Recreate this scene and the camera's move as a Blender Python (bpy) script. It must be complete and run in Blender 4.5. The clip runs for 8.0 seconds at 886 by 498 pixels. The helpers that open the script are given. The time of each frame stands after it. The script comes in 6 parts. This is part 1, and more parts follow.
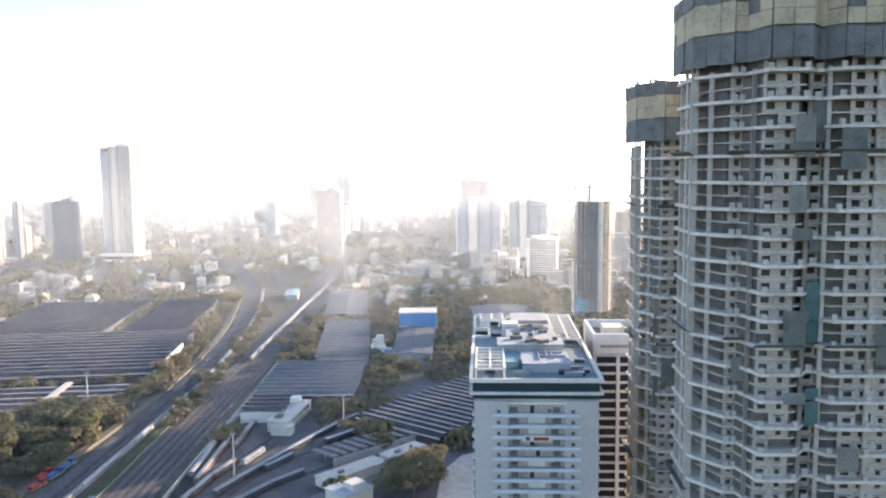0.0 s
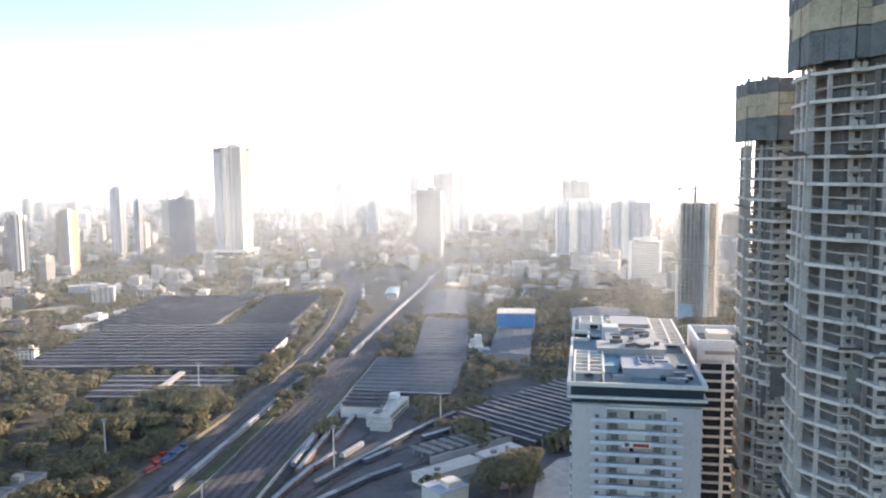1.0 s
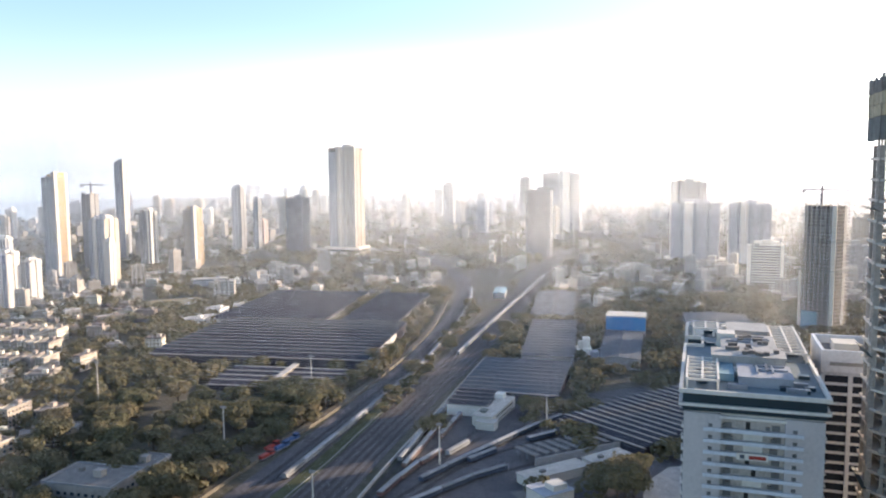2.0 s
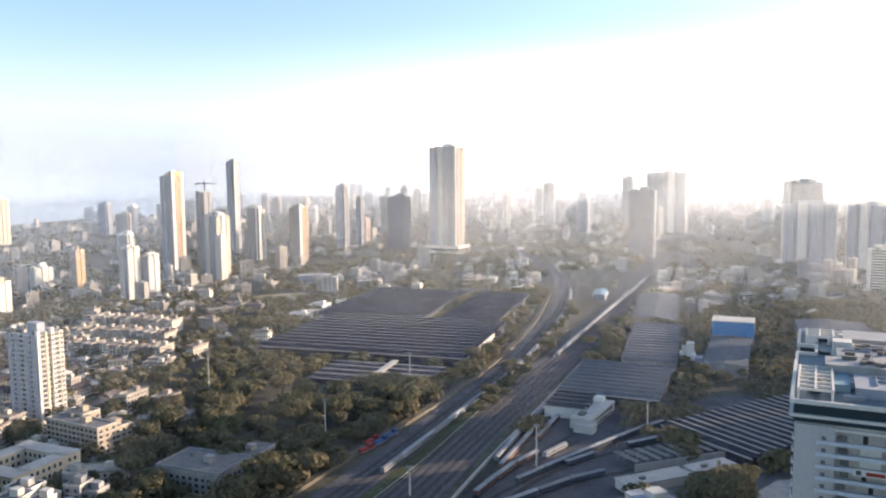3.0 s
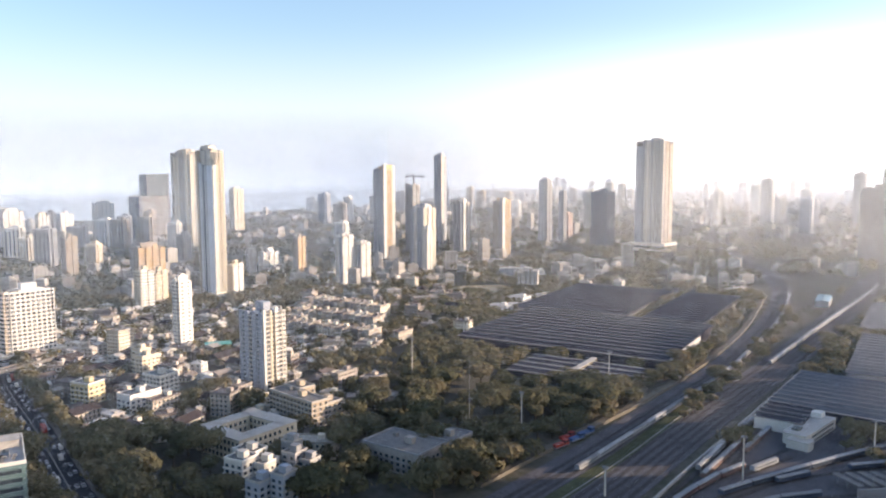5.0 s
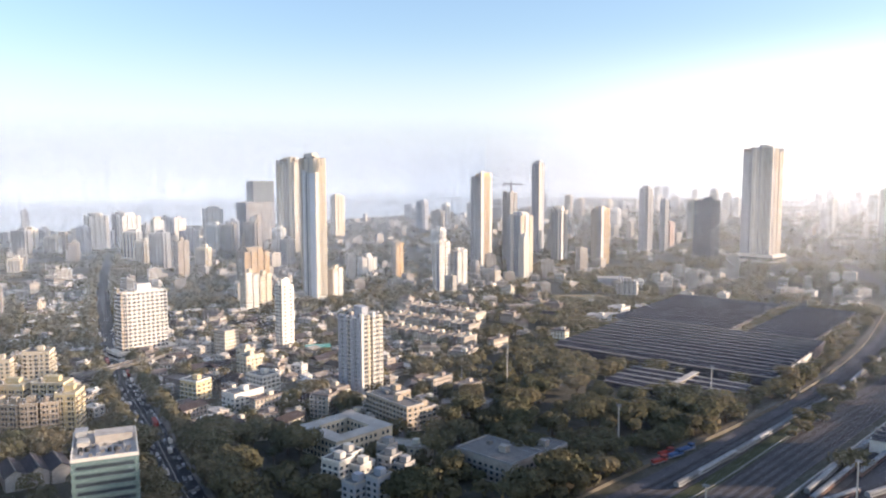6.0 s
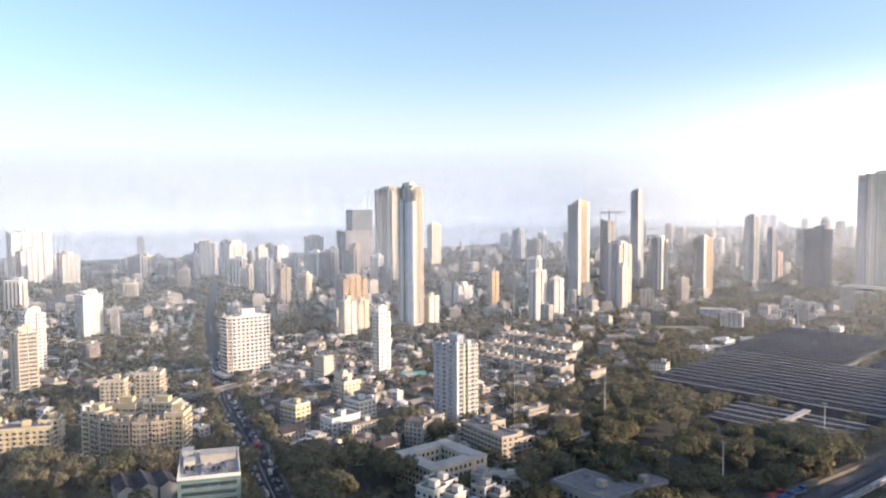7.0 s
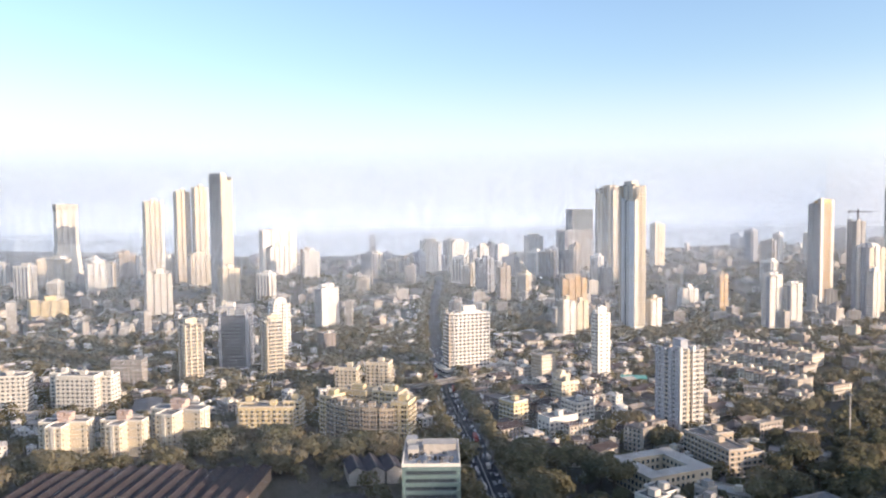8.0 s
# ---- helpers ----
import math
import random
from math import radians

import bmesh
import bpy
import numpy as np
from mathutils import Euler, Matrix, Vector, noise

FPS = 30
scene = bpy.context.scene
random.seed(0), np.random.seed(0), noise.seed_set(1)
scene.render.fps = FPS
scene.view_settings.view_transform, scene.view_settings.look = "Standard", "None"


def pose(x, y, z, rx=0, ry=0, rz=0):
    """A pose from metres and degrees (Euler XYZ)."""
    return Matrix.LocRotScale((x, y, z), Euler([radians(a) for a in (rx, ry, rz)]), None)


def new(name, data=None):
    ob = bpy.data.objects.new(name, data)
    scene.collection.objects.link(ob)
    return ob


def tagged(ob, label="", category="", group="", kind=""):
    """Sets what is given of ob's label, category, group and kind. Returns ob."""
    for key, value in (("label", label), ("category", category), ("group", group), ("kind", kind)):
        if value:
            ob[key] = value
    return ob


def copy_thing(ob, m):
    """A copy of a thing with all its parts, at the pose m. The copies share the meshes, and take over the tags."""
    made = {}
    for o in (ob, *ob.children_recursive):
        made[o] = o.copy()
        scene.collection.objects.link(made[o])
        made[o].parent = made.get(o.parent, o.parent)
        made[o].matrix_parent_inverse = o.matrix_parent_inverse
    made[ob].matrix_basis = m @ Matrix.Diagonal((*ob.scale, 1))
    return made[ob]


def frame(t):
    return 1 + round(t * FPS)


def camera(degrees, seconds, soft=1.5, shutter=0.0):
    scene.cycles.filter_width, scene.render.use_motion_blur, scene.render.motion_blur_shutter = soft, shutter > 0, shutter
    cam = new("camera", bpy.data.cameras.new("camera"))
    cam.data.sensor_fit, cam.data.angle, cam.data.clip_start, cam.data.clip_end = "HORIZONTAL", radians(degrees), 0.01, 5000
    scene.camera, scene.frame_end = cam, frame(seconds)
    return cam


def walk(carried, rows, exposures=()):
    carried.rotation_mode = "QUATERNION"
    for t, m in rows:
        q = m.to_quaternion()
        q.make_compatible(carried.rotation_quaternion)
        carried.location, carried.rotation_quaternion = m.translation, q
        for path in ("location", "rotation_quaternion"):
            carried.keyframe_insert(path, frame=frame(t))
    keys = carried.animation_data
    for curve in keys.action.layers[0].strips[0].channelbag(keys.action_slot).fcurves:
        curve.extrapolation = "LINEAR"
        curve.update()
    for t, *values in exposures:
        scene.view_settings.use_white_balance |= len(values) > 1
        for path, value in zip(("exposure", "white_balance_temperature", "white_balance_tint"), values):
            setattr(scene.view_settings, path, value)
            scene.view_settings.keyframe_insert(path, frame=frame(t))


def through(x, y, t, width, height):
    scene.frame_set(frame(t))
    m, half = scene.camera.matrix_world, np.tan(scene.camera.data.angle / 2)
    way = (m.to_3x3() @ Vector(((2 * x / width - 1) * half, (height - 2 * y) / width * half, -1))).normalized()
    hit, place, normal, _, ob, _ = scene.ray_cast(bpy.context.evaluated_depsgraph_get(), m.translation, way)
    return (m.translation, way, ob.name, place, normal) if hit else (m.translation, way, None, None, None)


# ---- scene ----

# ================= camera: it stands 160 m over the city and pans to the left =================
EYE = 160.0
cam = camera(58.47, 8.0, soft=2.1)
walk(cam, [(t, pose(0, 0, EYE, 90 + p, r, y)) for t, y, p, r in (
    (0.0, 3.08, -6.03, 0.66), (0.5, 6.71, -5.98, 0.63), (1.0, 10.28, -5.94, 0.60), (1.5, 14.26, -5.92, 0.50),
    (1.7, 15.86, -5.91, 0.49), (3.0, 25.39, -5.87, 0.46), (3.5, 28.89, -5.88, 0.45), (4.0, 32.44, -5.91, 0.34),
    (4.5, 36.40, -5.91, 0.22), (4.7, 37.90, -5.93, 0.20), (5.8, 45.53, -6.27, 0.20), (6.0, 47.03, -5.64, 0.13),
    (6.5, 50.22, -3.84, 0.14), (7.0, 53.97, -3.56, 0.32), (7.5, 61.29, -3.54, 0.45), (8.0, 69.77, -3.47, 0.60))],
    exposures=[(0.0, 1.72, 6400, 15), (0.7, 1.65, 6400, 15), (1.5, 1.34, 6400, 15), (3.0, 1.02, 6450, 15), (4.5, 0.94, 6450, 17), (8.0, 0.9, 6450, 18)])

# ================= sky and sun =================
SUN_YAW, SUN_UP = -47.0, 12.0          # degrees to the left of +y, and above the horizon
world = bpy.data.worlds.new("hazy_sky")
scene.world = world
world.use_nodes = True
wn = world.node_tree.nodes
sky = wn.new("ShaderNodeTexSky")
sky.sky_type, sky.sun_disc = "NISHITA", False
sky.sun_elevation, sky.sun_rotation = radians(SUN_UP), radians(-SUN_YAW)
sky.air_density, sky.dust_density, sky.ozone_density = 1.0, 1.2, 2.2
world.node_tree.links.new(sky.outputs[0], wn["Background"].inputs[0])
wn["Background"].inputs[1].default_value = 0.16
sun = new("sun", bpy.data.lights.new("sun", "SUN"))
sun.data.energy, sun.data.angle, sun.data.color = 5.0, radians(0.6), (1.0, 0.82, 0.61)
sun.matrix_world = pose(0, 0, 600, 90 - SUN_UP, 0, SUN_YAW + 180)


# ================= materials =================
def mat(name, color, rough=0.85, metal=0.0, vary=0.25, scale=0.15, tint=0.0, bump=0.0, dirt=None, spec=0.3):
    """A painted or natural surface: two scales of mottling, a tint from object to object, and stains of a second colour."""
    m = bpy.data.materials.new(name)
    m.use_nodes = True
    n, l = m.node_tree.nodes, m.node_tree.links
    b = n["Principled BSDF"]
    b.inputs["Roughness"].default_value, b.inputs["Metallic"].default_value = rough, metal
    b.inputs["Specular IOR Level"].default_value = spec
    co = n.new("ShaderNodeTexCoord")
    big, fine = n.new("ShaderNodeTexNoise"), n.new("ShaderNodeTexNoise")
    big.inputs["Scale"].default_value, fine.inputs["Scale"].default_value = scale, scale * 9
    big.inputs["Detail"].default_value = fine.inputs["Detail"].default_value = 5
    geo = n.new("ShaderNodeNewGeometry")
    for t in (big, fine):
        l.new(geo.outputs["Position"], t.inputs["Vector"])
    mix = n.new("ShaderNodeMix")
    mix.data_type = "RGBA"
    dark = dirt or tuple(c * (1 - vary) for c in color)
    mix.inputs[6].default_value, mix.inputs[7].default_value = (*color, 1), (*dark, 1)
    add = n.new("ShaderNodeMath")
    add.operation = "MULTIPLY"
    ramp = n.new("ShaderNodeMapRange")
    ramp.inputs[1].default_value, ramp.inputs[2].default_value = 0.16, 0.42
    l.new(big.outputs[0], add.inputs[0]), l.new(fine.outputs[0], add.inputs[1])
    l.new(add.outputs[0], ramp.inputs[0]), l.new(ramp.outputs[0], mix.inputs[0])
    out = mix.outputs[2]
    if tint:
        info, hsv = n.new("ShaderNodeObjectInfo"), n.new("ShaderNodeHueSaturation")
        r1, r2 = n.new("ShaderNodeMapRange"), n.new("ShaderNodeMapRange")
        r1.inputs[3].default_value, r1.inputs[4].default_value = 1 - tint, 1 + tint * 0.5
        r2.inputs[3].default_value, r2.inputs[4].default_value = 0.5 - tint * 0.06, 0.5 + tint * 0.04
        l.new(info.outputs["Random"], r1.inputs[0]), l.new(info.outputs["Random"], r2.inputs[0])
        l.new(r1.outputs[0], hsv.inputs["Value"]), l.new(r2.outputs[0], hsv.inputs["Hue"])
        l.new(out, hsv.inputs["Color"])
        out = hsv.outputs[0]
    l.new(out, b.inputs["Base Color"])
    if bump:
        bp = n.new("ShaderNodeBump")
        bp.inputs["Strength"].default_value, bp.inputs["Distance"].default_value = bump, 0.3
        l.new(fine.outputs[0], bp.inputs["Height"]), l.new(bp.outputs[0], b.inputs["Normal"])
    return m


def pieces(name, colors, rough=0.9, spec=0.2, through=0.0):
    """A surface whose colour changes from one island of the mesh to the next (leaf clumps, far roofs)."""
    m = bpy.data.materials.new(name)
    m.use_nodes = True
    n, l = m.node_tree.nodes, m.node_tree.links
    b = n["Principled BSDF"]
    b.inputs["Roughness"].default_value, b.inputs["Specular IOR Level"].default_value = rough, spec
    geo, info, ramp = n.new("ShaderNodeNewGeometry"), n.new("ShaderNodeObjectInfo"), n.new("ShaderNodeValToRGB")
    noi, mx = n.new("ShaderNodeTexNoise"), n.new("ShaderNodeMath")
    noi.inputs["Scale"].default_value = 0.045
    l.new(geo.outputs["Position"], noi.inputs["Vector"])
    a1, a2 = n.new("ShaderNodeMath"), n.new("ShaderNodeMath")
    a1.operation, a1.inputs[1].default_value = "MULTIPLY_ADD", 0.22
    a2.operation, a2.inputs[1].default_value = "MULTIPLY_ADD", 0.5
    l.new(geo.outputs["Random Per Island"], a1.inputs[0])
    mx.operation, mx.inputs[1].default_value = "MULTIPLY_ADD", 0.9
    mx.inputs[2].default_value = -0.22
    l.new(noi.outputs[0], mx.inputs[0]), l.new(mx.outputs[0], a1.inputs[2])
    l.new(info.outputs["Random"], a2.inputs[0]), l.new(a1.outputs[0], a2.inputs[2])
    l.new(a2.outputs[0], ramp.inputs[0])
    el = ramp.color_ramp.elements
    for i, c in enumerate(colors):
        e = el[i] if i < 2 else el.new(1.0)
        e.color = (*c, 1)
    for i, e in enumerate(el):
        e.position = i / (len(el) - 1)
    l.new(ramp.outputs[0], b.inputs["Base Color"])
    if through:
        leafy, both = n.new("ShaderNodeBsdfTranslucent"), n.new("ShaderNodeMixShader")
        both.inputs[0].default_value = through
        l.new(ramp.outputs[0], leafy.inputs[0]), l.new(b.outputs[0], both.inputs[1]), l.new(leafy.outputs[0], both.inputs[2])
        l.new(both.outputs[0], n["Material Output"].inputs[0])
    return m


M = {
    "white": mat("white_paint", (0.76, 0.71, 0.63), vary=0.18, scale=0.08),
    "offwhite": mat("off_white_paint", (0.62, 0.57, 0.49), vary=0.22, scale=0.08),
    "cream": mat("cream_paint", (0.63, 0.54, 0.40), vary=0.2, scale=0.1),
    "yellow": mat("yellow_wash", (0.62, 0.50, 0.29), vary=0.22, scale=0.12),
    "tan": mat("tan_render", (0.42, 0.345, 0.26), vary=0.25, scale=0.12),
    "orange": mat("terracotta_paint", (0.62, 0.42, 0.21), vary=0.2, scale=0.1),
    "pink": mat("salmon_paint", (0.56, 0.41, 0.33), vary=0.2, scale=0.1),
    "brown": mat("brown_render", (0.34, 0.24, 0.17), vary=0.25, scale=0.1),
    "grey": mat("grey_concrete", (0.33, 0.32, 0.31), vary=0.3, scale=0.12),
    # also paints in the shade on the unlit faces of white towers
    "bluegrey": mat("blue_grey_paint", (0.38, 0.39, 0.42), vary=0.18, scale=0.1),
    # raw, infill, rawdark: lit slab edges, shaded walls, dark recesses, put into the tones
    "raw": mat("raw_concrete", (0.70, 0.62, 0.53), vary=0.34, scale=0.12, bump=0.3),
    "rawdark": mat("dark_concrete", (0.19, 0.172, 0.155), vary=0.45, scale=0.15),
    "infill": mat("shaded_infill", (0.53, 0.465, 0.40), vary=0.4, scale=0.2),
    "sitegrey": mat("grey_brown_concrete", (0.40, 0.355, 0.31), vary=0.4, scale=0.15),
    # near-black tone that paints the shade inside openings
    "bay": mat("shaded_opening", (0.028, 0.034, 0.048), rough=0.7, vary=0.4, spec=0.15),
    "cool": mat("cool_white_paint", (0.66, 0.68, 0.71), vary=0.2, scale=0.1),
    "front": mat("warm_white_paint", (0.57, 0.52, 0.49), vary=0.18, scale=0.1),
    "plant": mat("plant_room_render", (0.44, 0.43, 0.41), vary=0.35, scale=0.25),
    "terrace": mat("terrace_paving", (0.22, 0.26, 0.275), vary=0.3, scale=0.2),
    "screen": mat("dark_blue_green_net", (0.19, 0.19, 0.175), vary=0.5, scale=0.25),
    "topnet": mat("dark_brown_net", (0.21, 0.19, 0.17), vary=0.45, scale=0.25),
    "slate": mat("dark_cladding", (0.10, 0.105, 0.13), rough=0.6, vary=0.25),
    "glass": mat("window_glass", (0.05, 0.065, 0.08), rough=0.18, vary=0.4, scale=0.3, spec=0.6),
    "crown": mat("dark_crown_glass", (0.022, 0.045, 0.058), rough=0.35, vary=0.3, scale=0.3, spec=0.4),
    "greenglass": mat("green_glass", (0.17, 0.245, 0.235), rough=0.25, vary=0.3, scale=0.2, spec=0.7),
    "curtained": mat("curtained_window", (0.075, 0.08, 0.09), rough=0.4, vary=0.6, scale=0.35, spec=0.5),
    # dark tone put in place of the shade within unbuilt interiors
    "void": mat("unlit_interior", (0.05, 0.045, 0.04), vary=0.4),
    "roofgrey": mat("weathered_roof", (0.215, 0.20, 0.185), vary=0.4, scale=0.25),
    "house": mat("house_paint", (0.60, 0.52, 0.42), vary=0.35, scale=0.12, tint=0.5),
    "houseroof": mat("house_roof", (0.33, 0.285, 0.245), vary=0.4, scale=0.3, tint=0.6),
    "sheet": mat("asbestos_sheet", (0.066, 0.062, 0.074), rough=0.9, vary=0.35, scale=0.08, spec=0.08),
    "sheetlight": mat("light_roof_sheet", (0.125, 0.135, 0.15), rough=0.85, vary=0.35, scale=0.1, spec=0.08),
    "rust": mat("rusty_roof_sheet", (0.052, 0.043, 0.046), rough=0.9, vary=0.5, scale=0.12, spec=0.08, dirt=(0.07, 0.058, 0.055)),
    "bluesheet": mat("blue_roof_sheet", (0.045, 0.24, 0.49), rough=0.8, spec=0.1, vary=0.15),
    "tarp": mat("turquoise_sheet", (0.10, 0.36, 0.30), rough=0.6, vary=0.2),
    "net": mat("green_safety_net", (0.16, 0.165, 0.145), vary=0.4, scale=0.3),
    "bluenet": mat("blue_grey_net", (0.24, 0.235, 0.21), vary=0.35, scale=0.2),
    "tealnet": mat("faded_teal_net", (0.10, 0.17, 0.16), vary=0.4, scale=0.3),
    "plywood": mat("tan_formwork", (0.52, 0.42, 0.28), vary=0.4, scale=0.25),
    "steel": mat("painted_steel", (0.30, 0.31, 0.33), rough=0.5, metal=0.3),
    "asphalt": mat("asphalt", (0.055, 0.055, 0.06), vary=0.35, scale=0.05, spec=0.1),
    "ballast": mat("track_ballast", (0.138, 0.129, 0.134), rough=1.0, vary=0.45, scale=0.06, spec=0.05),
    "sleepers": mat("oily_sleepers", (0.066, 0.058, 0.056), rough=1.0, vary=0.6, scale=0.25, spec=0.05, dirt=(0.11, 0.10, 0.095)),
    "railtop": mat("worn_rail", (0.10, 0.092, 0.088), rough=0.85, spec=0.1),
    "kerb": mat("pale_wall_top", (0.52, 0.47, 0.41), vary=0.35, scale=0.2),
    "ochre": mat("ochre_bank", (0.165, 0.14, 0.105), vary=0.4, scale=0.1),
    "coachblue": mat("coach_blue", (0.06, 0.075, 0.11), rough=0.5, vary=0.2, tint=0.3),
    "coachroof": mat("coach_roof", (0.32, 0.32, 0.32), rough=0.8, vary=0.35, scale=0.2, tint=0.3, spec=0.1),
    "coachred": mat("coach_maroon", (0.20, 0.115, 0.095), rough=0.7, vary=0.3, tint=0.3),
    "red": mat("bright_red_paint", (0.38, 0.055, 0.04), rough=0.45, vary=0.2),
    "palenet": mat("pale_blue_sheeting", (0.22, 0.35, 0.41), vary=0.3, scale=0.3),
    "blue": mat("blue_paint", (0.06, 0.12, 0.27), rough=0.45, vary=0.2),
    "rubber": mat("rubber", (0.03, 0.03, 0.03)),
    "car": mat("car_paint", (0.55, 0.56, 0.58), rough=0.3, vary=0.1, tint=0.75, spec=0.5),
    "bark": mat("bark", (0.13, 0.095, 0.07), vary=0.4, scale=0.8),
    "lawn": mat("dry_grass", (0.095, 0.10, 0.058), vary=0.5, scale=0.08, spec=0.05),
    "pitch": mat("worn_playing_field", (0.36, 0.29, 0.17), vary=0.3, scale=0.03),
    "leaf": pieces("foliage", ((0.080, 0.088, 0.050), (0.130, 0.126, 0.072), (0.180, 0.158, 0.094), (0.228, 0.184, 0.114)), through=0.35),
    "farleaf": pieces("far_foliage", ((0.088, 0.090, 0.050), (0.145, 0.132, 0.074), (0.215, 0.168, 0.10)), through=0.35),
}


# ================= building tools =================
class Geo:
    """Corners and faces of one mesh."""
    def __init__(self):
        self.v, self.f = [], []

    def box(self, x, y, z, sx, sy, sz, rot=0.0):
        """A box whose base is centred on x, y at height z."""
        c, s, n = math.cos(radians(rot)), math.sin(radians(rot)), len(self.v)
        for dz in (0, sz):
            for dx, dy in ((-1, -1), (1, -1), (1, 1), (-1, 1)):
                px, py = dx * sx / 2, dy * sy / 2
                self.v.append((x + c * px - s * py, y + s * px + c * py, z + dz))
        self.f += [tuple(n + i for i in q) for q in ((3, 2, 1, 0), (4, 5, 6, 7), (0, 1, 5, 4), (1, 2, 6, 5), (2, 3, 7, 6), (3, 0, 4, 7))]
        return self

    def prism(self, outline, z0, z1, top=1.0):
        """An upright prism over a plan outline; top: how far its upper outline shrinks."""
        n, k = len(self.v), len(outline)
        mx, my = sum(p[0] for p in outline) / k, sum(p[1] for p in outline) / k
        self.v += [(x, y, z0) for x, y in outline] + [(mx + (x - mx) * top, my + (y - my) * top, z1) for x, y in outline]
        self.f += [tuple(range(n + k - 1, n - 1, -1)), tuple(range(n + k, n + 2 * k))]
        self.f += [(n + i, n + (i + 1) % k, n + k + (i + 1) % k, n + k + i) for i in range(k)]
        return self

    def poly(self, *pts):
        n = len(self.v)
        self.v += pts
        self.f.append(tuple(range(n, n + len(pts))))
        return self

    def ribbon(self, line, width, z0, z1, shift=0.0):
        """A band of that width along a plan line, as a low solid."""
        ring = []
        for i, (x, y) in enumerate(line):
            a, b = line[max(i - 1, 0)], line[min(i + 1, len(line) - 1)]
            dx, dy = b[0] - a[0], b[1] - a[1]
            k = math.hypot(dx, dy)
            nx, ny = -dy / k, dx / k
            ring.append(((x + nx * (shift - width / 2), y + ny * (shift - width / 2)), (x + nx * (shift + width / 2), y + ny * (shift + width / 2))))
        n = len(self.v)
        for p, q in ring:
            self.v += [(*p, z0), (*p, z1), (*q, z1), (*q, z0)]
        for i in range(len(ring) - 1):
            a, b = n + 4 * i, n + 4 * i + 4
            self.f += [(a + j, b + j, b + j + 1, a + j + 1) for j in range(3)]
        self.f += [(n, n + 1, n + 2, n + 3), tuple(n + 4 * len(ring) - 4 + j for j in (3, 2, 1, 0))]
        return self

    def mesh(self, name, material, smooth=False):
        me = bpy.data.meshes.new(name)
        me.from_pydata(self.v, [], self.f)
        me.materials.append(material)
        if smooth:
            me.shade_smooth()
        me.update()
        return me


def thing(name, x, y, z, rot, label, category, group="", kind=""):
    ob = new(name)
    ob.matrix_world = pose(x, y, z, 0, 0, rot)
    return tagged(ob, label, category, group, kind)


def part(name, geo, material, parent, label="", kind=""):
    """One mesh under a thing or a part, in the parent's own axes. geo: a Geo, or mesh data to share."""
    me = geo if isinstance(geo, bpy.types.Mesh) else geo.mesh(name, M[material])
    ob = new(name, me)
    ob.parent = parent
    return tagged(ob, label, kind=kind)


def put(name, me, parent, x=0, y=0, z=0, rot=0):
    """A repeat of shared mesh data, as a part of its own."""
    ob = new(name, me)
    ob.parent = parent
    ob.matrix_basis = pose(x, y, z, 0, 0, rot)
    return ob


taken = {}          # plan rectangles on which nothing may be scattered: centre, half sizes, turn; sorted into squares of 60 m


def keep(x, y, sx, sy, rot=0.0, rim=3.0):
    one = (x, y, sx / 2 + rim, sy / 2 + rim, math.cos(radians(rot)), math.sin(radians(rot)))
    reach = math.hypot(one[2], one[3]) + 16
    for i in range(int((x - reach) // 60), int((x + reach) // 60) + 1):
        for j in range(int((y - reach) // 60), int((y + reach) // 60) + 1):
            taken.setdefault((i, j), []).append(one)


def free(x, y, r=0.0):
    for cx, cy, hx, hy, c, s in taken.get((int(x // 60), int(y // 60)), ()):
        dx, dy = x - cx, y - cy
        if abs(c * dx + s * dy) < hx + r and abs(c * dy - s * dx) < hy + r:
            return False
    return True


# ================= ground, sea, haze =================
def sheet(name, cx, cy, radius, z, material, label, category, steps=96):
    g = Geo()
    g.poly(*[(cx + radius * math.cos(a), cy + radius * math.sin(a), z) for a in np.linspace(0, 2 * math.pi, steps, endpoint=False)])
    ob = new(name, g.mesh(name, material))
    return tagged(ob, label, category, kind="structure")


M["ground"] = mat("city_ground", (0.13, 0.115, 0.095), vary=0.5, scale=0.02, dirt=(0.06, 0.062, 0.038), rough=1.0, spec=0.05)
M["sea"] = mat("sea_water", (0.17, 0.215, 0.245), rough=0.13, vary=0.15, scale=0.004, spec=0.5)
sheet("ground", 0, 0, 4950, 0, M["ground"], "dusty grey-brown city ground between houses and trees", "ground")
coast = [(-3900, -2800), (-3150, -500), (-2780, -80), (-2420, 250), (-2300, 420), (-2330, 640), (-2180, 760), (-2260, 1000), (-2140, 1250), (-2160, 1580),
         (-2190, 1850), (-2090, 2060), (-2150, 2500), (-2500, 3300), (-2950, 3890)]


def at_sea(x, y):
    return x < -2090 and y < 2400 or x < -2150 and y < 4000
sea = Geo()
sea.poly(*[(x, y, 0.4) for x, y in coast], (-3300, 3640, 0.4), (-3700, 3230, 0.4), (-4400, 2200, 0.4), (-4850, 700, 0.4), (-4880, -600, 0.4), (-4500, -1900, 0.4))
tagged(new("water", sea.mesh("water", M["sea"])), "calm pale blue sea behind the city shore", "sea", kind="structure")

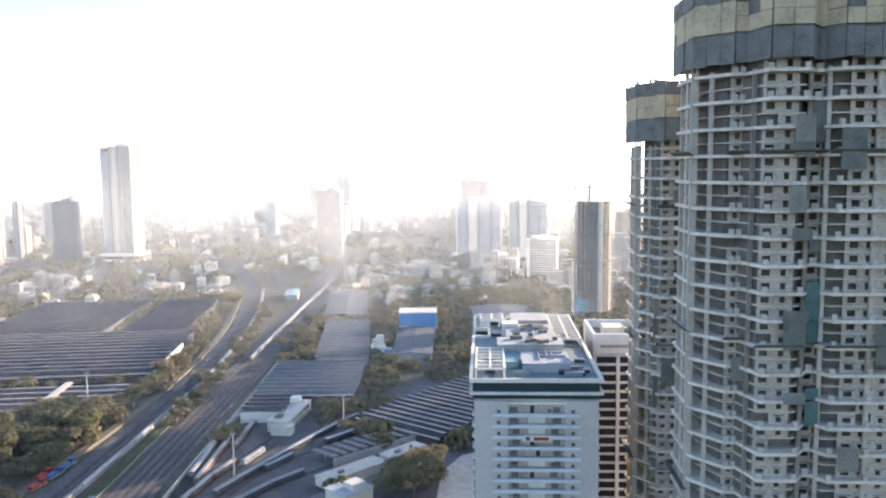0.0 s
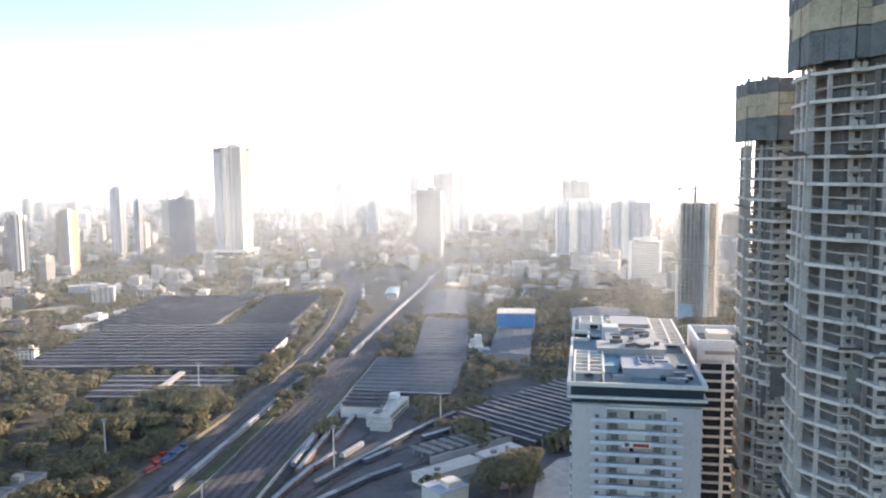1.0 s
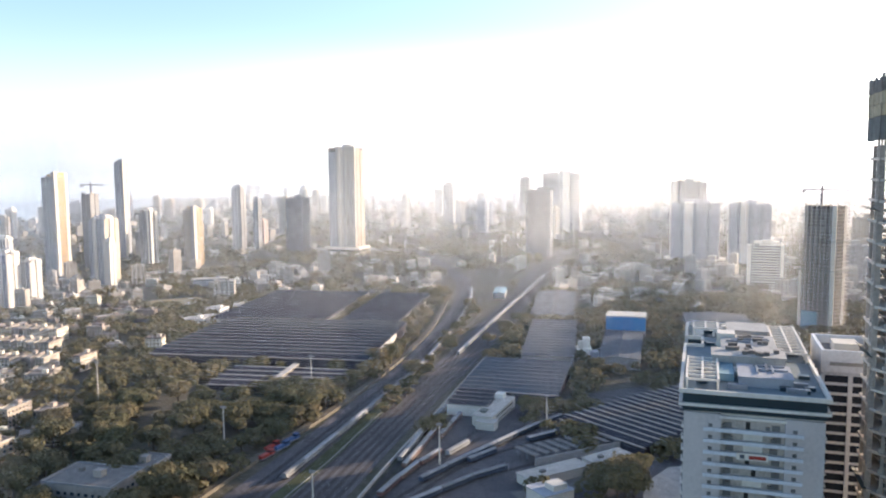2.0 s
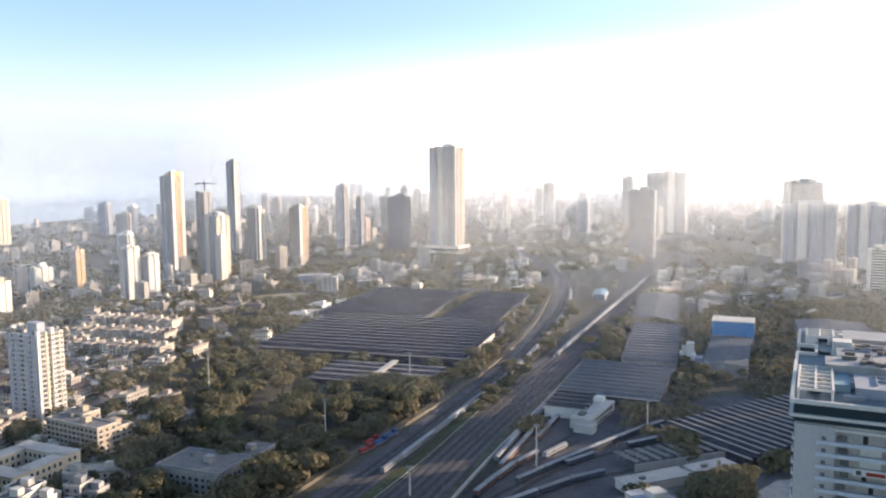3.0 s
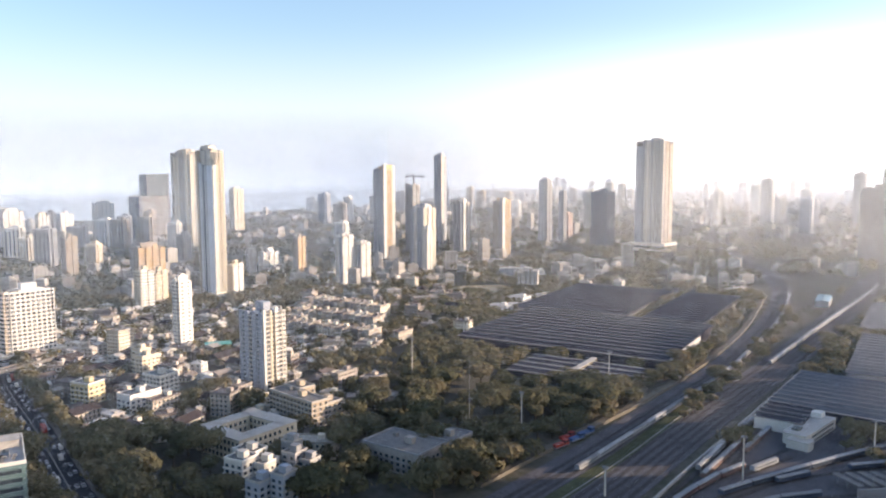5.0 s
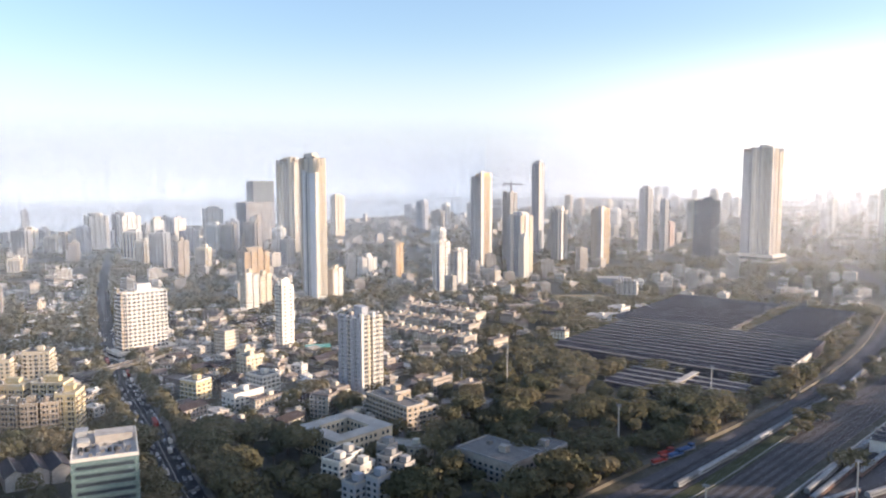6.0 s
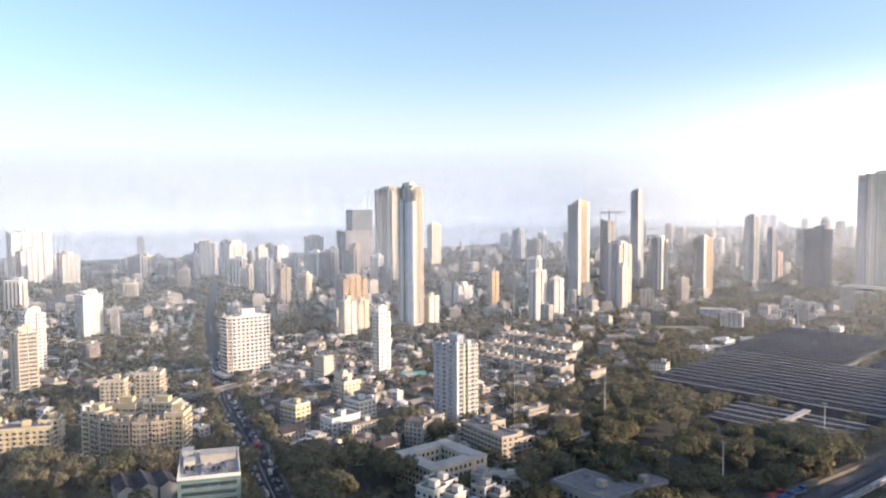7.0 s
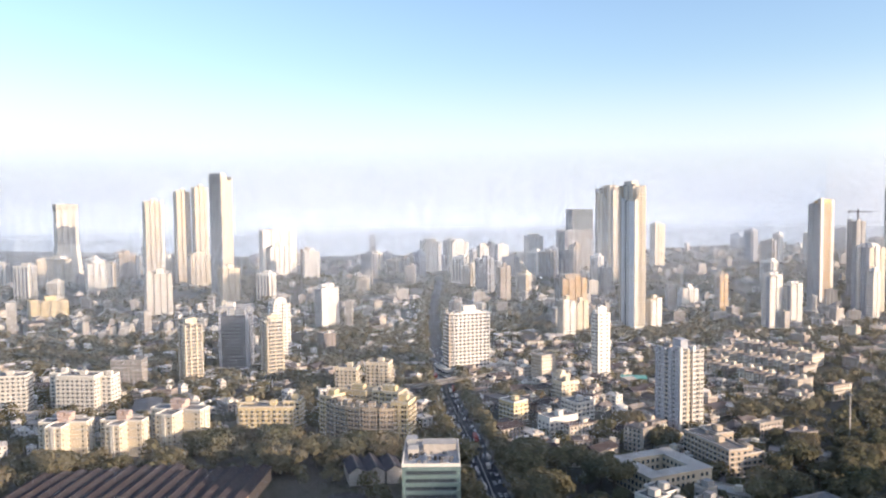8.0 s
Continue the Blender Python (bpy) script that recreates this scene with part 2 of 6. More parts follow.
# the plain far distance: a glowing screen painted as haze behind everything, its glow brighter towards the sun,
# thinning out upwards into the sky
m = bpy.data.materials.new("painted_haze_glow")
m.use_nodes = True
n, l = m.node_tree.nodes, m.node_tree.links
n.remove(n["Principled BSDF"])
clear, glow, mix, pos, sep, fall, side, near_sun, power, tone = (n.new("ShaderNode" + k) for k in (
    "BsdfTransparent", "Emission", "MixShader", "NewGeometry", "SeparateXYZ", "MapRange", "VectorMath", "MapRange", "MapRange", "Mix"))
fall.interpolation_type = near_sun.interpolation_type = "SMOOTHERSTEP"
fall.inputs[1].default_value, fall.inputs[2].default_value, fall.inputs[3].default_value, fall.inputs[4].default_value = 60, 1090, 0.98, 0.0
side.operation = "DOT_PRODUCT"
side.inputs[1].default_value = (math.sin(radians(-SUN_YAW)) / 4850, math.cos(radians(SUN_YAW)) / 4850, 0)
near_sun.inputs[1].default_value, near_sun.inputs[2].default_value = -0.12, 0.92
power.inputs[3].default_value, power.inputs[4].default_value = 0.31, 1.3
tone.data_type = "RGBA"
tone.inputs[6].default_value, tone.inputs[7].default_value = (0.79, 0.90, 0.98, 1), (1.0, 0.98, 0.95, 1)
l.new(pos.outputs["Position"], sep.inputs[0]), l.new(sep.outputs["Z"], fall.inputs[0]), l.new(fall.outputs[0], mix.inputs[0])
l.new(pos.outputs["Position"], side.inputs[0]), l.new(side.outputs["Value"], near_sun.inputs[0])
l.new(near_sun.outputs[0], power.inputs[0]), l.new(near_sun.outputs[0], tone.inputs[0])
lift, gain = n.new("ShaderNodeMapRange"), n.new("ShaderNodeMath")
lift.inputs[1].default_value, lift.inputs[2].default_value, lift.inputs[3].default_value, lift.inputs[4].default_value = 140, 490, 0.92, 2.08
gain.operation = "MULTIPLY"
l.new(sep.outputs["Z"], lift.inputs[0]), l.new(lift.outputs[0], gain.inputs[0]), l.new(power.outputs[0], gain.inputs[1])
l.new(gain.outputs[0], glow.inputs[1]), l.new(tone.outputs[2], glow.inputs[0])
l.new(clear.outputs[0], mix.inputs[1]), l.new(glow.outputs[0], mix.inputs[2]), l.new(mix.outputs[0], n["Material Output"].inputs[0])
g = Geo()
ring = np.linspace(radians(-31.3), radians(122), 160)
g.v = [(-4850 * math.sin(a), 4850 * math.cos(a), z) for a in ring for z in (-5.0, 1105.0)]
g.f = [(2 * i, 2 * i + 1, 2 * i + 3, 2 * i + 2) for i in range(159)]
tagged(new("backdrop", g.mesh("backdrop", m, True)), "glowing backdrop painted as pale haze along the horizon", "haze", kind="structure")

# nearer haze is imitated: added curtains of opaque strands, finer than the eye can part, turned to the sun and shining
# through
m = bpy.data.materials.new("haze_strands")
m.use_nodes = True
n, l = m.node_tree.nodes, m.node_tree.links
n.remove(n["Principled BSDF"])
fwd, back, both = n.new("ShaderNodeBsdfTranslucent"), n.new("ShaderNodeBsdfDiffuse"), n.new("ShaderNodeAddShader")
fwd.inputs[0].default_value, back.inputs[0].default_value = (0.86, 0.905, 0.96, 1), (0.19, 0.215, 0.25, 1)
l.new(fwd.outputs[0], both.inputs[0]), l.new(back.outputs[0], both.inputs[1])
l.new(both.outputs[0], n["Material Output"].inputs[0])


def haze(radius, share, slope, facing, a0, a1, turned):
    """A straight curtain of upright strands that cover that share of the view in place of haze; they taper off towards
    the ground and upwards.
    """
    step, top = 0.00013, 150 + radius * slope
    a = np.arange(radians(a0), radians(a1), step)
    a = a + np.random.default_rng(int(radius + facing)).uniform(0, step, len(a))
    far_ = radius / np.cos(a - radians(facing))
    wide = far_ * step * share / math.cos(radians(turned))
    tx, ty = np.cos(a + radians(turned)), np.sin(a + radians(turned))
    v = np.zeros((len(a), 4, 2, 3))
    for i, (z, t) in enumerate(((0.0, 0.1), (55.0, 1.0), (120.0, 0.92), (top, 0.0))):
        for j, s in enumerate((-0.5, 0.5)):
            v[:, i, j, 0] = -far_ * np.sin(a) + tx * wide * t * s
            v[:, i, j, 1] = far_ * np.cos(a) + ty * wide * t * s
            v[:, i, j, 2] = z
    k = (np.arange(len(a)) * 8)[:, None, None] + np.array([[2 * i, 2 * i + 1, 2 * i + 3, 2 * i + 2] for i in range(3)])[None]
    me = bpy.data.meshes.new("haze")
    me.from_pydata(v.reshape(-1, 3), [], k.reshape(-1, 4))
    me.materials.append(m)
    tagged(new("haze", me), "added strand curtain standing in for haze over the far city", "haze", kind="stuff")


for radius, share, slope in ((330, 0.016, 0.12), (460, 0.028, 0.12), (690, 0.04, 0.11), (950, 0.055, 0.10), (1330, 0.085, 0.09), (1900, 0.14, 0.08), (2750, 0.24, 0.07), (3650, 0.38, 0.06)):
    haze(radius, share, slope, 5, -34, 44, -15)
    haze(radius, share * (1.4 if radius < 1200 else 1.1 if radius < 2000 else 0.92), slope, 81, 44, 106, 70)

# ================= towers and blocks =================
def boxplan(w, d, notch=0.0):
    """A rectangle with its corners stepped in."""
    a, b = w / 2, d / 2
    if not notch:
        return [(-a, -b), (a, -b), (a, b), (-a, b)]
    return [(-a + notch, -b), (a - notch, -b), (a - notch, -b + notch), (a, -b + notch), (a, b - notch), (a - notch, b - notch), (a - notch, b),
            (-a + notch, b), (-a + notch, b - notch), (-a, b - notch), (-a, -b + notch), (-a + notch, -b + notch)]


def faces(w, d):
    """The four sides: middle, turn and length."""
    return ((0, -d / 2, 0, w), (w / 2, 0, 90, d), (0, d / 2, 180, w), (-w / 2, 0, 270, d))


def strips_for(style, fl, wall, trim, rnd):
    """Upright strips of one side of a tower, from its left to its right: share of the width, paint, how far it stands out, what it holds, how far it rises."""
    if style == "band":
        return [(0.08, trim, 0.3, "solid", 0.0), (0.84, wall, 0.0, "ribbon", 0.0), (0.08, trim, 0.3, "solid", 0.0)]
    if style == "balcony":
        return [(0.2, wall, 0.3, "window", 0.0), (0.1, trim, 0.5, "solid", 1.2), (0.4, wall, 0.0, "balcony", 0.0), (0.1, trim, 0.5, "solid", 1.2), (0.2, wall, 0.3, "window", 0.0)]
    n = max(2, min(4, round(fl / 8.0)))
    slot = 0.06 if style == "grid" else 0.1
    bay = (1 - slot * (n - 1)) / n
    high = rnd.randrange(n)
    out = []
    for i in range(n):
        out.append((bay, trim if style == "fin" and i == high else wall, 0.7 if i % 2 else 0.1, "window", 2.6 if i == high else 0.0))
        if i < n - 1:
            out.append((slot, wall, -1.1, "slot", -1.5))
    return out


def tower(name, x, y, seen, h, az, turn=-25, deep=0.8, wall="offwhite", side=None, trim="white", style="grid", storey=3.2, crown=True,
          label="", category="apartment tower", podium=0.0, cap="", glass="curtained", group="", rot=None, front=None, flank=None):
    """A block whose seen width is given. Its sides are upright strips with windows, slots, balconies or ribbons; front, flank: strips of its own."""
    # the city's grid: walls look east or south, turned a little towards the shore
    turn = (rot - az) if rot is not None else (-az if az < 45 else 90 - az) + (turn % 7) - 3 if az < 80 else 104 + (turn % 9) - 4 - az
    t = abs(radians(turn))
    w = seen / (math.cos(t) + deep * math.sin(t))
    d = deep * w
    k = (w * math.sin(t) + d * math.cos(t)) / 2
    x, y = x - math.sin(radians(az)) * k, y + math.cos(radians(az)) * k
    rot = az + turn
    keep(x, y, w, d, rot)
    far_ = math.hypot(x, y)
    ob = thing(name, x, y, 0, rot, label, category, group)
    rnd = random.Random(int(abs(x * 7 + y * 13)))
    base = podium
    if podium:
        deck = part("podium", Geo().box(0, 0, 0, w * 1.3, d * 1.3, podium), "offwhite", ob)
        # a solid dark band paints the shade of the podium openings
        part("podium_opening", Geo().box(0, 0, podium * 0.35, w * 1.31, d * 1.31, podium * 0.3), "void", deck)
    n = max(3, int((h - base) / storey))
    storey = (h - base) / n
    # the body ends at the lowest shoulder; a slimmer head rises from it
    low_ = min([0.0] + [q[4] for q in (front or []) + (flank or [])])
    part("core", Geo().box(0, 0, base, w - 2.4, d - 2.4, h - base - 0.9 + low_), wall, ob)
    if low_ < -5:
        part("head", Geo().box(0, d * 0.05, h - 1 + low_, w * 0.62, d * 0.6, -low_ + 1.5).box(0, d * 0.05, h + 0.5, w * 0.66, d * 0.64, 0.5), wall, ob)
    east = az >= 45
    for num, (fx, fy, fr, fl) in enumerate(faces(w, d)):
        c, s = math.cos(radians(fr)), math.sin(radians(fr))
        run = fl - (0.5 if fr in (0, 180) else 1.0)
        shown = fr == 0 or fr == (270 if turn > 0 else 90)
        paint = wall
        # side colours the sunlit faces, wall the shaded ones: light put into paint
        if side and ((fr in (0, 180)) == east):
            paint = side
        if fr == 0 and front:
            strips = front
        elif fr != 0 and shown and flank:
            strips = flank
        elif shown:
            strips = strips_for(style, run, paint, trim, rnd)
        else:
            strips = [(1.0, paint, 0.1, "window", 0.0)]

        def at(u, out):
            return fx + c * u + s * out, fy + s * u - c * out
        u0 = -run / 2
        for share, colour, out, kind, rise in strips:
            ww = run * share
            u = u0 + ww / 2
            u0 += ww
            top = h + rise - 0.11 * num - rnd.uniform(0, 0.06)
            px, py = at(u, (out - 1.5) / 2)
            piece = Geo().box(px, py, base, ww - 0.02, 1.5 + out, top - base, fr)
            bay = part(("slot" if kind == "slot" else "bay") if shown else "rear_wall", piece, colour, ob)
            win, slab = Geo(), Geo()
            if kind == "glazed":
                px, py = at(u, out + 0.05)
                win.box(px, py, base + 1, ww * 0.86, 0.12, top - base - 3, fr)
            for i in range(n if kind not in ("solid", "glazed") else 0):
                z = base + i * storey
                if kind in ("window", "punched"):
                    m = max(1, round(ww / (3.4 if kind == "window" else 5.0)))
                    for j in range(m):
                        px, py = at(u + ((j + 0.5) / m - 0.5) * ww, out + 0.04)
                        win.box(px, py, z + storey * 0.3, min(ww / m * (0.58 if (i + j) % 3 else 0.46), 2.6), 0.1, storey * 0.46, fr)
                        if shown and far_ < 1000:
                            px, py = at(u + ((j + 0.5) / m - 0.5) * ww, out + 0.25)
                            slab.box(px, py, z + storey * 0.8, min(ww / m * 0.7, 3.0), 0.6, 0.14, fr)
                elif kind == "lattice":
                    m = max(1, round(ww / 4.0))
                    for j in range(m):
                        px, py = at(u + ((j + 0.5) / m - 0.5) * ww, out + 0.04)
                        win.box(px, py, z + storey * 0.14, ww / m * 0.7, 0.1, storey * 0.62, fr)
                elif kind == "slot":
                    px, py = at(u, out + 0.04)
                    win.box(px, py, z + storey * 0.2, ww * 0.8, 0.1, storey * 0.62, fr)
                elif kind == "ribbon":
                    px, py = at(u, out + 0.05)
                    win.box(px, py, z + storey * 0.3, ww - 0.4, 0.12, storey * 0.46, fr)
                    if shown:
                        px, py = at(u, out + 0.2)
                        slab.box(px, py, z - 0.1, ww - 0.2, 0.5, 0.3, fr)
                else:
                    px, py = at(u, out + 0.05)
                    win.box(px, py, z + 0.5, ww * 0.86, 0.12, storey * 0.68, fr)
                    if shown:
                        px, py = at(u, out + 0.6)
                        slab.box(px, py, z, ww, 1.3, 0.25, fr)
                        px, py = at(u, out + 1.15)
                        slab.box(px, py, z + 0.25, ww, 0.16, 0.8, fr)
            if win.v:
                part("glazing", win, "crown" if kind == "glazed" else glass, bay, kind="stuff")
            if shown and slab.v:
                part("balustrade" if kind == "balcony" else "sunshade", slab, trim, bay, kind="stuff")
    if crown:
        kind = rnd.randrange(3)
        if kind == 0 and h > 48:
            part("penthouse", Geo().box(0, d * 0.08, h - 0.9, w * 0.6, d * 0.5, storey * 1.7).box(0, d * 0.08, h - 0.9 + storey * 1.7, w * 0.64, d * 0.55, 0.4), wall, ob)
        elif kind == 1 and h > 48:
            for px in (-w * 0.22, w * 0.24):
                part("stair_room", Geo().box(px, 0, h - 0.9, w * 0.22, d * 0.4, 5.2).box(px, 0, h + 4.3, w * 0.25, d * 0.45, 0.35), trim, ob)
        part("lift_room", Geo().box(w * 0.06, d * 0.02, h - 0.9, w * 0.3, d * 0.34, 6.4).box(w * 0.06, d * 0.02, h + 5.5, w * 0.33, d * 0.38, 0.4), wall, ob)
        tank = Geo().box(0, 0, 0, w * 0.13, d * 0.16, 2.6).mesh("water_tank", M["roofgrey"])
        put("water_tank", tank, ob, -w * 0.28, d * 0.26, h - 0.9)
        put("water_tank", tank, ob, -w * 0.25, -d * 0.28, h - 0.9)
        part("mast", Geo().box(w * 0.1, 0, h + 5, 0.3, 0.3, rnd.uniform(3, 7)), "steel", ob)
    if cap == "flare":
        part("foot", Geo().prism(boxplan(w * 1.4, d * 1.4), 0, h * 0.5, 0.73), wall, ob)
    if cap in ("flare", "dark"):
        part("unfinished_top", Geo().prism(boxplan(w + 1.6, d + 1.6), h * 0.93, h + 1.6), "sitegrey", ob, "bare grey top storeys")
        for j in (-0.25, 0.0, 0.25):
            part("top_slot", Geo().box(w * j, -d / 2 - 0.7, h * 0.74, w * 0.1, 0.6, h * 0.2), "sitegrey", ob)
    if cap == "crane":
        crane(ob, w * 0.15, 0, h)
    if cap == "frame":
        for px in (-w * 0.45, -w * 0.15, w * 0.15, w * 0.45):
            part("crown_post", Geo().box(px, -d * 0.44, h, 1.0, 1.0, 7).box(px, d * 0.44, h, 1.0, 1.0, 7), trim, ob)
        part("crown_beam", Geo().box(0, -d * 0.44, h + 7, w * 0.96, 1.4, 1.2).box(0, d * 0.44, h + 7, w * 0.96, 1.4, 1.2), trim, ob)
        part("lift_room", Geo().box(-w * 0.14, 0, h - 0.9, w * 0.24, d * 0.4, 12), "white", ob)
        part("plant_room", Geo().box(w * 0.18, 0, h - 0.9, w * 0.34, d * 0.5, 5.5), "grey", ob)
    return ob


def crane(parent, x, y, z):
    """A tower crane: mast, jib, counter jib, cab."""
    part("crane_mast", Geo().box(x, y, z, 2.0, 2.0, 16), "slate", parent)
    part("crane_jib", Geo().box(x + 9, y, z + 14, 34, 1.5, 1.5), "slate", parent)
    part("counter_jib", Geo().box(x - 13, y, z + 14, 10, 1.6, 1.6).box(x - 17, y, z + 11.8, 3.0, 2.4, 2.2), "slate", parent)
    part("crane_peak", Geo().prism([(x - 1, y - 1), (x + 1, y - 1), (x + 1, y + 1), (x - 1, y + 1)], z + 16, z + 21, 0.2), "slate", parent)


T = "apartment_tower"
# far cluster by the shore
tower(T, -1781, -164, 46, 160, 95.3, -12, 0.9, "offwhite", None, "white", "fin", label="pale tapering tower with a dark unfinished top", cap="flare", crown=False)
tower(T, -1708, -181, 65, 54, 96.1, -15, 0.6, "cream", label="broad cream apartment block among towers")
tower(T, -1578, -94, 46, 52, 93.4, -15, 0.6, "white", label="white apartment block with flat roof")
tower(T, -1580, 3, 38.7, 164.5, 89.9, -25, 0.8, "cream", None, "white", "fin", label="tall pale residential tower near the shore")
tower(T, -1664, 58, 33, 184, 88.0, -25, 1.0, "cream", None, "cream", "fin", label="tall pale residential tower near the shore", group="shore towers")
tower(T, -1647, 91, 32, 192, 86.8, -25, 1.0, "cream", None, "cream", "fin", label="tall pale residential tower near the shore", group="shore towers")
# grey flank and cream front put this tower's shade and sun into its strips
tower(T, -1382, 111, 38, 205, 85.4, -48, 1.0, "offwhite", None, "grey", "fin", label="tallest tower with shade painted grey on one side", podium=8, rot=132, flank=[(0.5, 'grey', 0.2, 'window', 6), (0.5, 'grey', 0.5, 'window', 6)], front=[(0.45, 'cream', 0.4, 'punched', 0), (0.55, 'cream', 0.1, 'punched', -6)])
tower(T, -1263, 110, 34, 59, 85.0, -40, 0.8, "cream", label="cream block in front of the tallest tower")
tower(T, -1153, 6, 38, 64, 89.7, -12, 0.5, "offwhite", style="grid", label="white slab block with many small windows")
tower(T, -1572, 82, 43, 61, 87.0, -25, 0.7, "cream", label="cream apartment block among towers")
tower(T, -1640, 20, 30, 58, 90.5, -25, 0.7, "offwhite", label="pale apartment block among towers")
tower(T, -1720, -50, 34, 60, 92.0, -25, 0.7, "tan", label="tan apartment block among towers")
tower(T, -1757, 259, 82, 100, 81.6, -8, 0.35, "white", label="wide white slab tower with a stepped roof")
tower(T, -1692, 248, 47, 66, 81.7, -20, 0.5, "tan", "white", label="brown and white block before the slab tower")
tower(T, -1597, 302, 34, 60, 79.3, -25, 0.7, "white", label="white apartment block with stepped roof")
tower(T, -1992, 537, 17, 69, 74.9, -30, 1.0, "slate", label="slim dark tower standing alone by the sea", style="fin", trim="grey")
tower(T, -1595, 558, 46, 73, 70.7, -30, 0.8, "offwhite", "white", label="white apartment tower with twin roof rooms")
tower(T, -1628, 634, 47, 69, 68.7, -30, 0.8, "white", "white", label="white apartment tower with twin roof rooms")
tower(T, -1541, 657, 26, 64, 66.9, -30, 0.8, "cream", "white", label="cream apartment tower among paler ones")
tower(T, -1678, 845, 46, 74, 63.3, -25, 0.8, "offwhite", "white", label="white apartment tower with a domed roof room")
tower(T, -1640, 745, 32, 58, 65.8, -25, 0.8, "bluegrey", "white", label="blue-grey apartment tower among white ones")
tower(T, -1105, 505, 22, 57, 65.4, -30, 1.0, "tan", "tan", "cream", label="tan apartment tower standing among trees")
# the grey flank paints in the shade on the narrow side
tower(T, -951, 198, 30, 55, 78.3, -28, 0.5, "bluegrey", "white", "white", "band", label="white slab block with a windowless bright end", podium=5, rot=118, front=[(0.34, 'white', 0.5, 'solid', 0), (0.66, 'white', 0.1, 'window', 0)], flank=[(1.0, 'grey', 0.1, 'window', 0)])
tower(T, -725, 29, 21, 53, 87.7, -12, 1.0, "cream", None, "cream", "balcony", label="beige residential tower with ribbed balconies", 
      front=[(0.07, "cream", 1.6, "solid", 0.6), (0.22, "tan", 0.0, "balcony", 0), (0.08, "cream", 1.7, "solid", 1.4), (0.26, "tan", 0.0, "balcony", 0), (0.08, "cream", 1.7, "solid", 1.0), (0.22, "tan", 0.0, "balcony", 0), (0.07, "cream", 1.6, "solid", 0.6)])
tower("office_tower", -756, 71, 32, 55, 84.6, -8, 0.7, "slate", None, "bluegrey", "band", label="blue-grey glass office block with a white roof frame", category="office tower", cap="frame", crown=False, glass="glass", rot=70)
tower(T, -718, 99, 21, 53, 82.2, -15, 1.0, "cream", None, "cream", "balcony", label="cream residential tower with curved balconies", 
      front=[(0.05, "cream", 0.9, "solid", 0.8), (0.45, "cream", 0.0, "balcony", 0), (0.45, "cream", 0.4, "balcony", 0.5), (0.05, "cream", 0.9, "solid", 0.8)])
tower(T, -800, 118, 22, 58, 81.5, -20, 0.8, "white", label="white tower half hidden behind its neighbours")
# tan flank strips stand for the shaded end of the white slab
tower("hotel", -664, 266, 44, 57, 68.2, -10, 0.45, "white", "offwhite", "white", "balcony", 3.3, glass="bay", label="white slab tower with a grid of balconies on a podium", category="hotel", podium=7, 
      front=[(0.1, "offwhite", -0.6, "lattice", 1.5), (0.82, "white", 0.2, "lattice", 0.6), (0.08, "white", -0.3, "lattice", -18)],
      flank=[(0.5, "tan", 0.2, "window", 4), (0.5, "tan", 0.4, "balcony", 0)])
tower(T, -779, 433, 21, 46, 60.9, -38, 1.0, "cream", "white", label="white and cream stepped apartment tower")
tower(T, -800, 462, 20, 40, 59.3, -38, 1.0, "cream", "cream", label="cream apartment tower beside its white neighbour")
tower(T, -956, 538, 45, 51, 60.6, -35, 0.7, "tan", "orange", "tan", "grid", label="brown and orange apartment block")
tower(T, -594, 364, 16.5, 61, 58.5, -30, 0.8, "white", "offwhite", "white", "grid", 3.2, label="slender bright white apartment tower", 
      front=[(0.5, "white", 0.3, "punched", 2), (0.5, "white", 0.0, "punched", 0)], flank=[(0.34, "white", 0.2, "punched", 0), (0.3, "white", 0.5, "punched", 3), (0.36, "offwhite", 0.0, "punched", 0)])
# blue-grey flank: a white face with its shade put into the colour
tower(T, -441, 331, 32, 57, 53.1, -38, 1.35, "bluegrey", "cream", "offwhite", "fin", 3.1, label="white tower with dark window strips and cream balconies", 
      flank=[(0.1, "bluegrey", 0.5, "solid", 0.3), (0.15, "bluegrey", 0.0, "window", 0), (0.15, "bluegrey", 0.6, "solid", 0.6), (0.16, "slate", -0.5, "balcony", -1), (0.15, "bluegrey", 0.6, "solid", 0.8), (0.15, "bluegrey", 0.0, "window", 0), (0.14, "bluegrey", 0.6, "solid", 0.3)],
      front=[(0.1, "white", 0.6, "solid", 2.6), (0.2, "cream", 0.0, "balcony", 0), (0.08, "cream", 0.8, "solid", 1.5), (0.14, "cream", -0.6, "slot", -1), (0.12, "white", 0.9, "window", 3.2), (0.2, "cream", 0.1, "balcony", 0), (0.16, "offwhite", 0.6, "window", 0.5)])
tower(T, -1274, 800, 56, 181, 57.9, -30, 2.2, "tan", "offwhite", "white", "fin", label="beige half of a tall twin tower", group="twin towers", cap="", 
      flank=[(0.13, "tan", 0.0, "window", -7), (0.09, "cream", 0.9, "solid", -8), (0.09, "tan", -1.2, "slot", -8), (0.09, "cream", 0.9, "solid", -9), (0.35, "tan", 0.2, "punched", 4), (0.12, "cream", 0.8, "solid", 4), (0.13, "tan", -0.6, "window", -4)],
      front=[(0.3, "cream", 0.6, "window", -4), (0.2, "tan", -1.0, "slot", -4), (0.5, "cream", 0.3, "balcony", 3)])
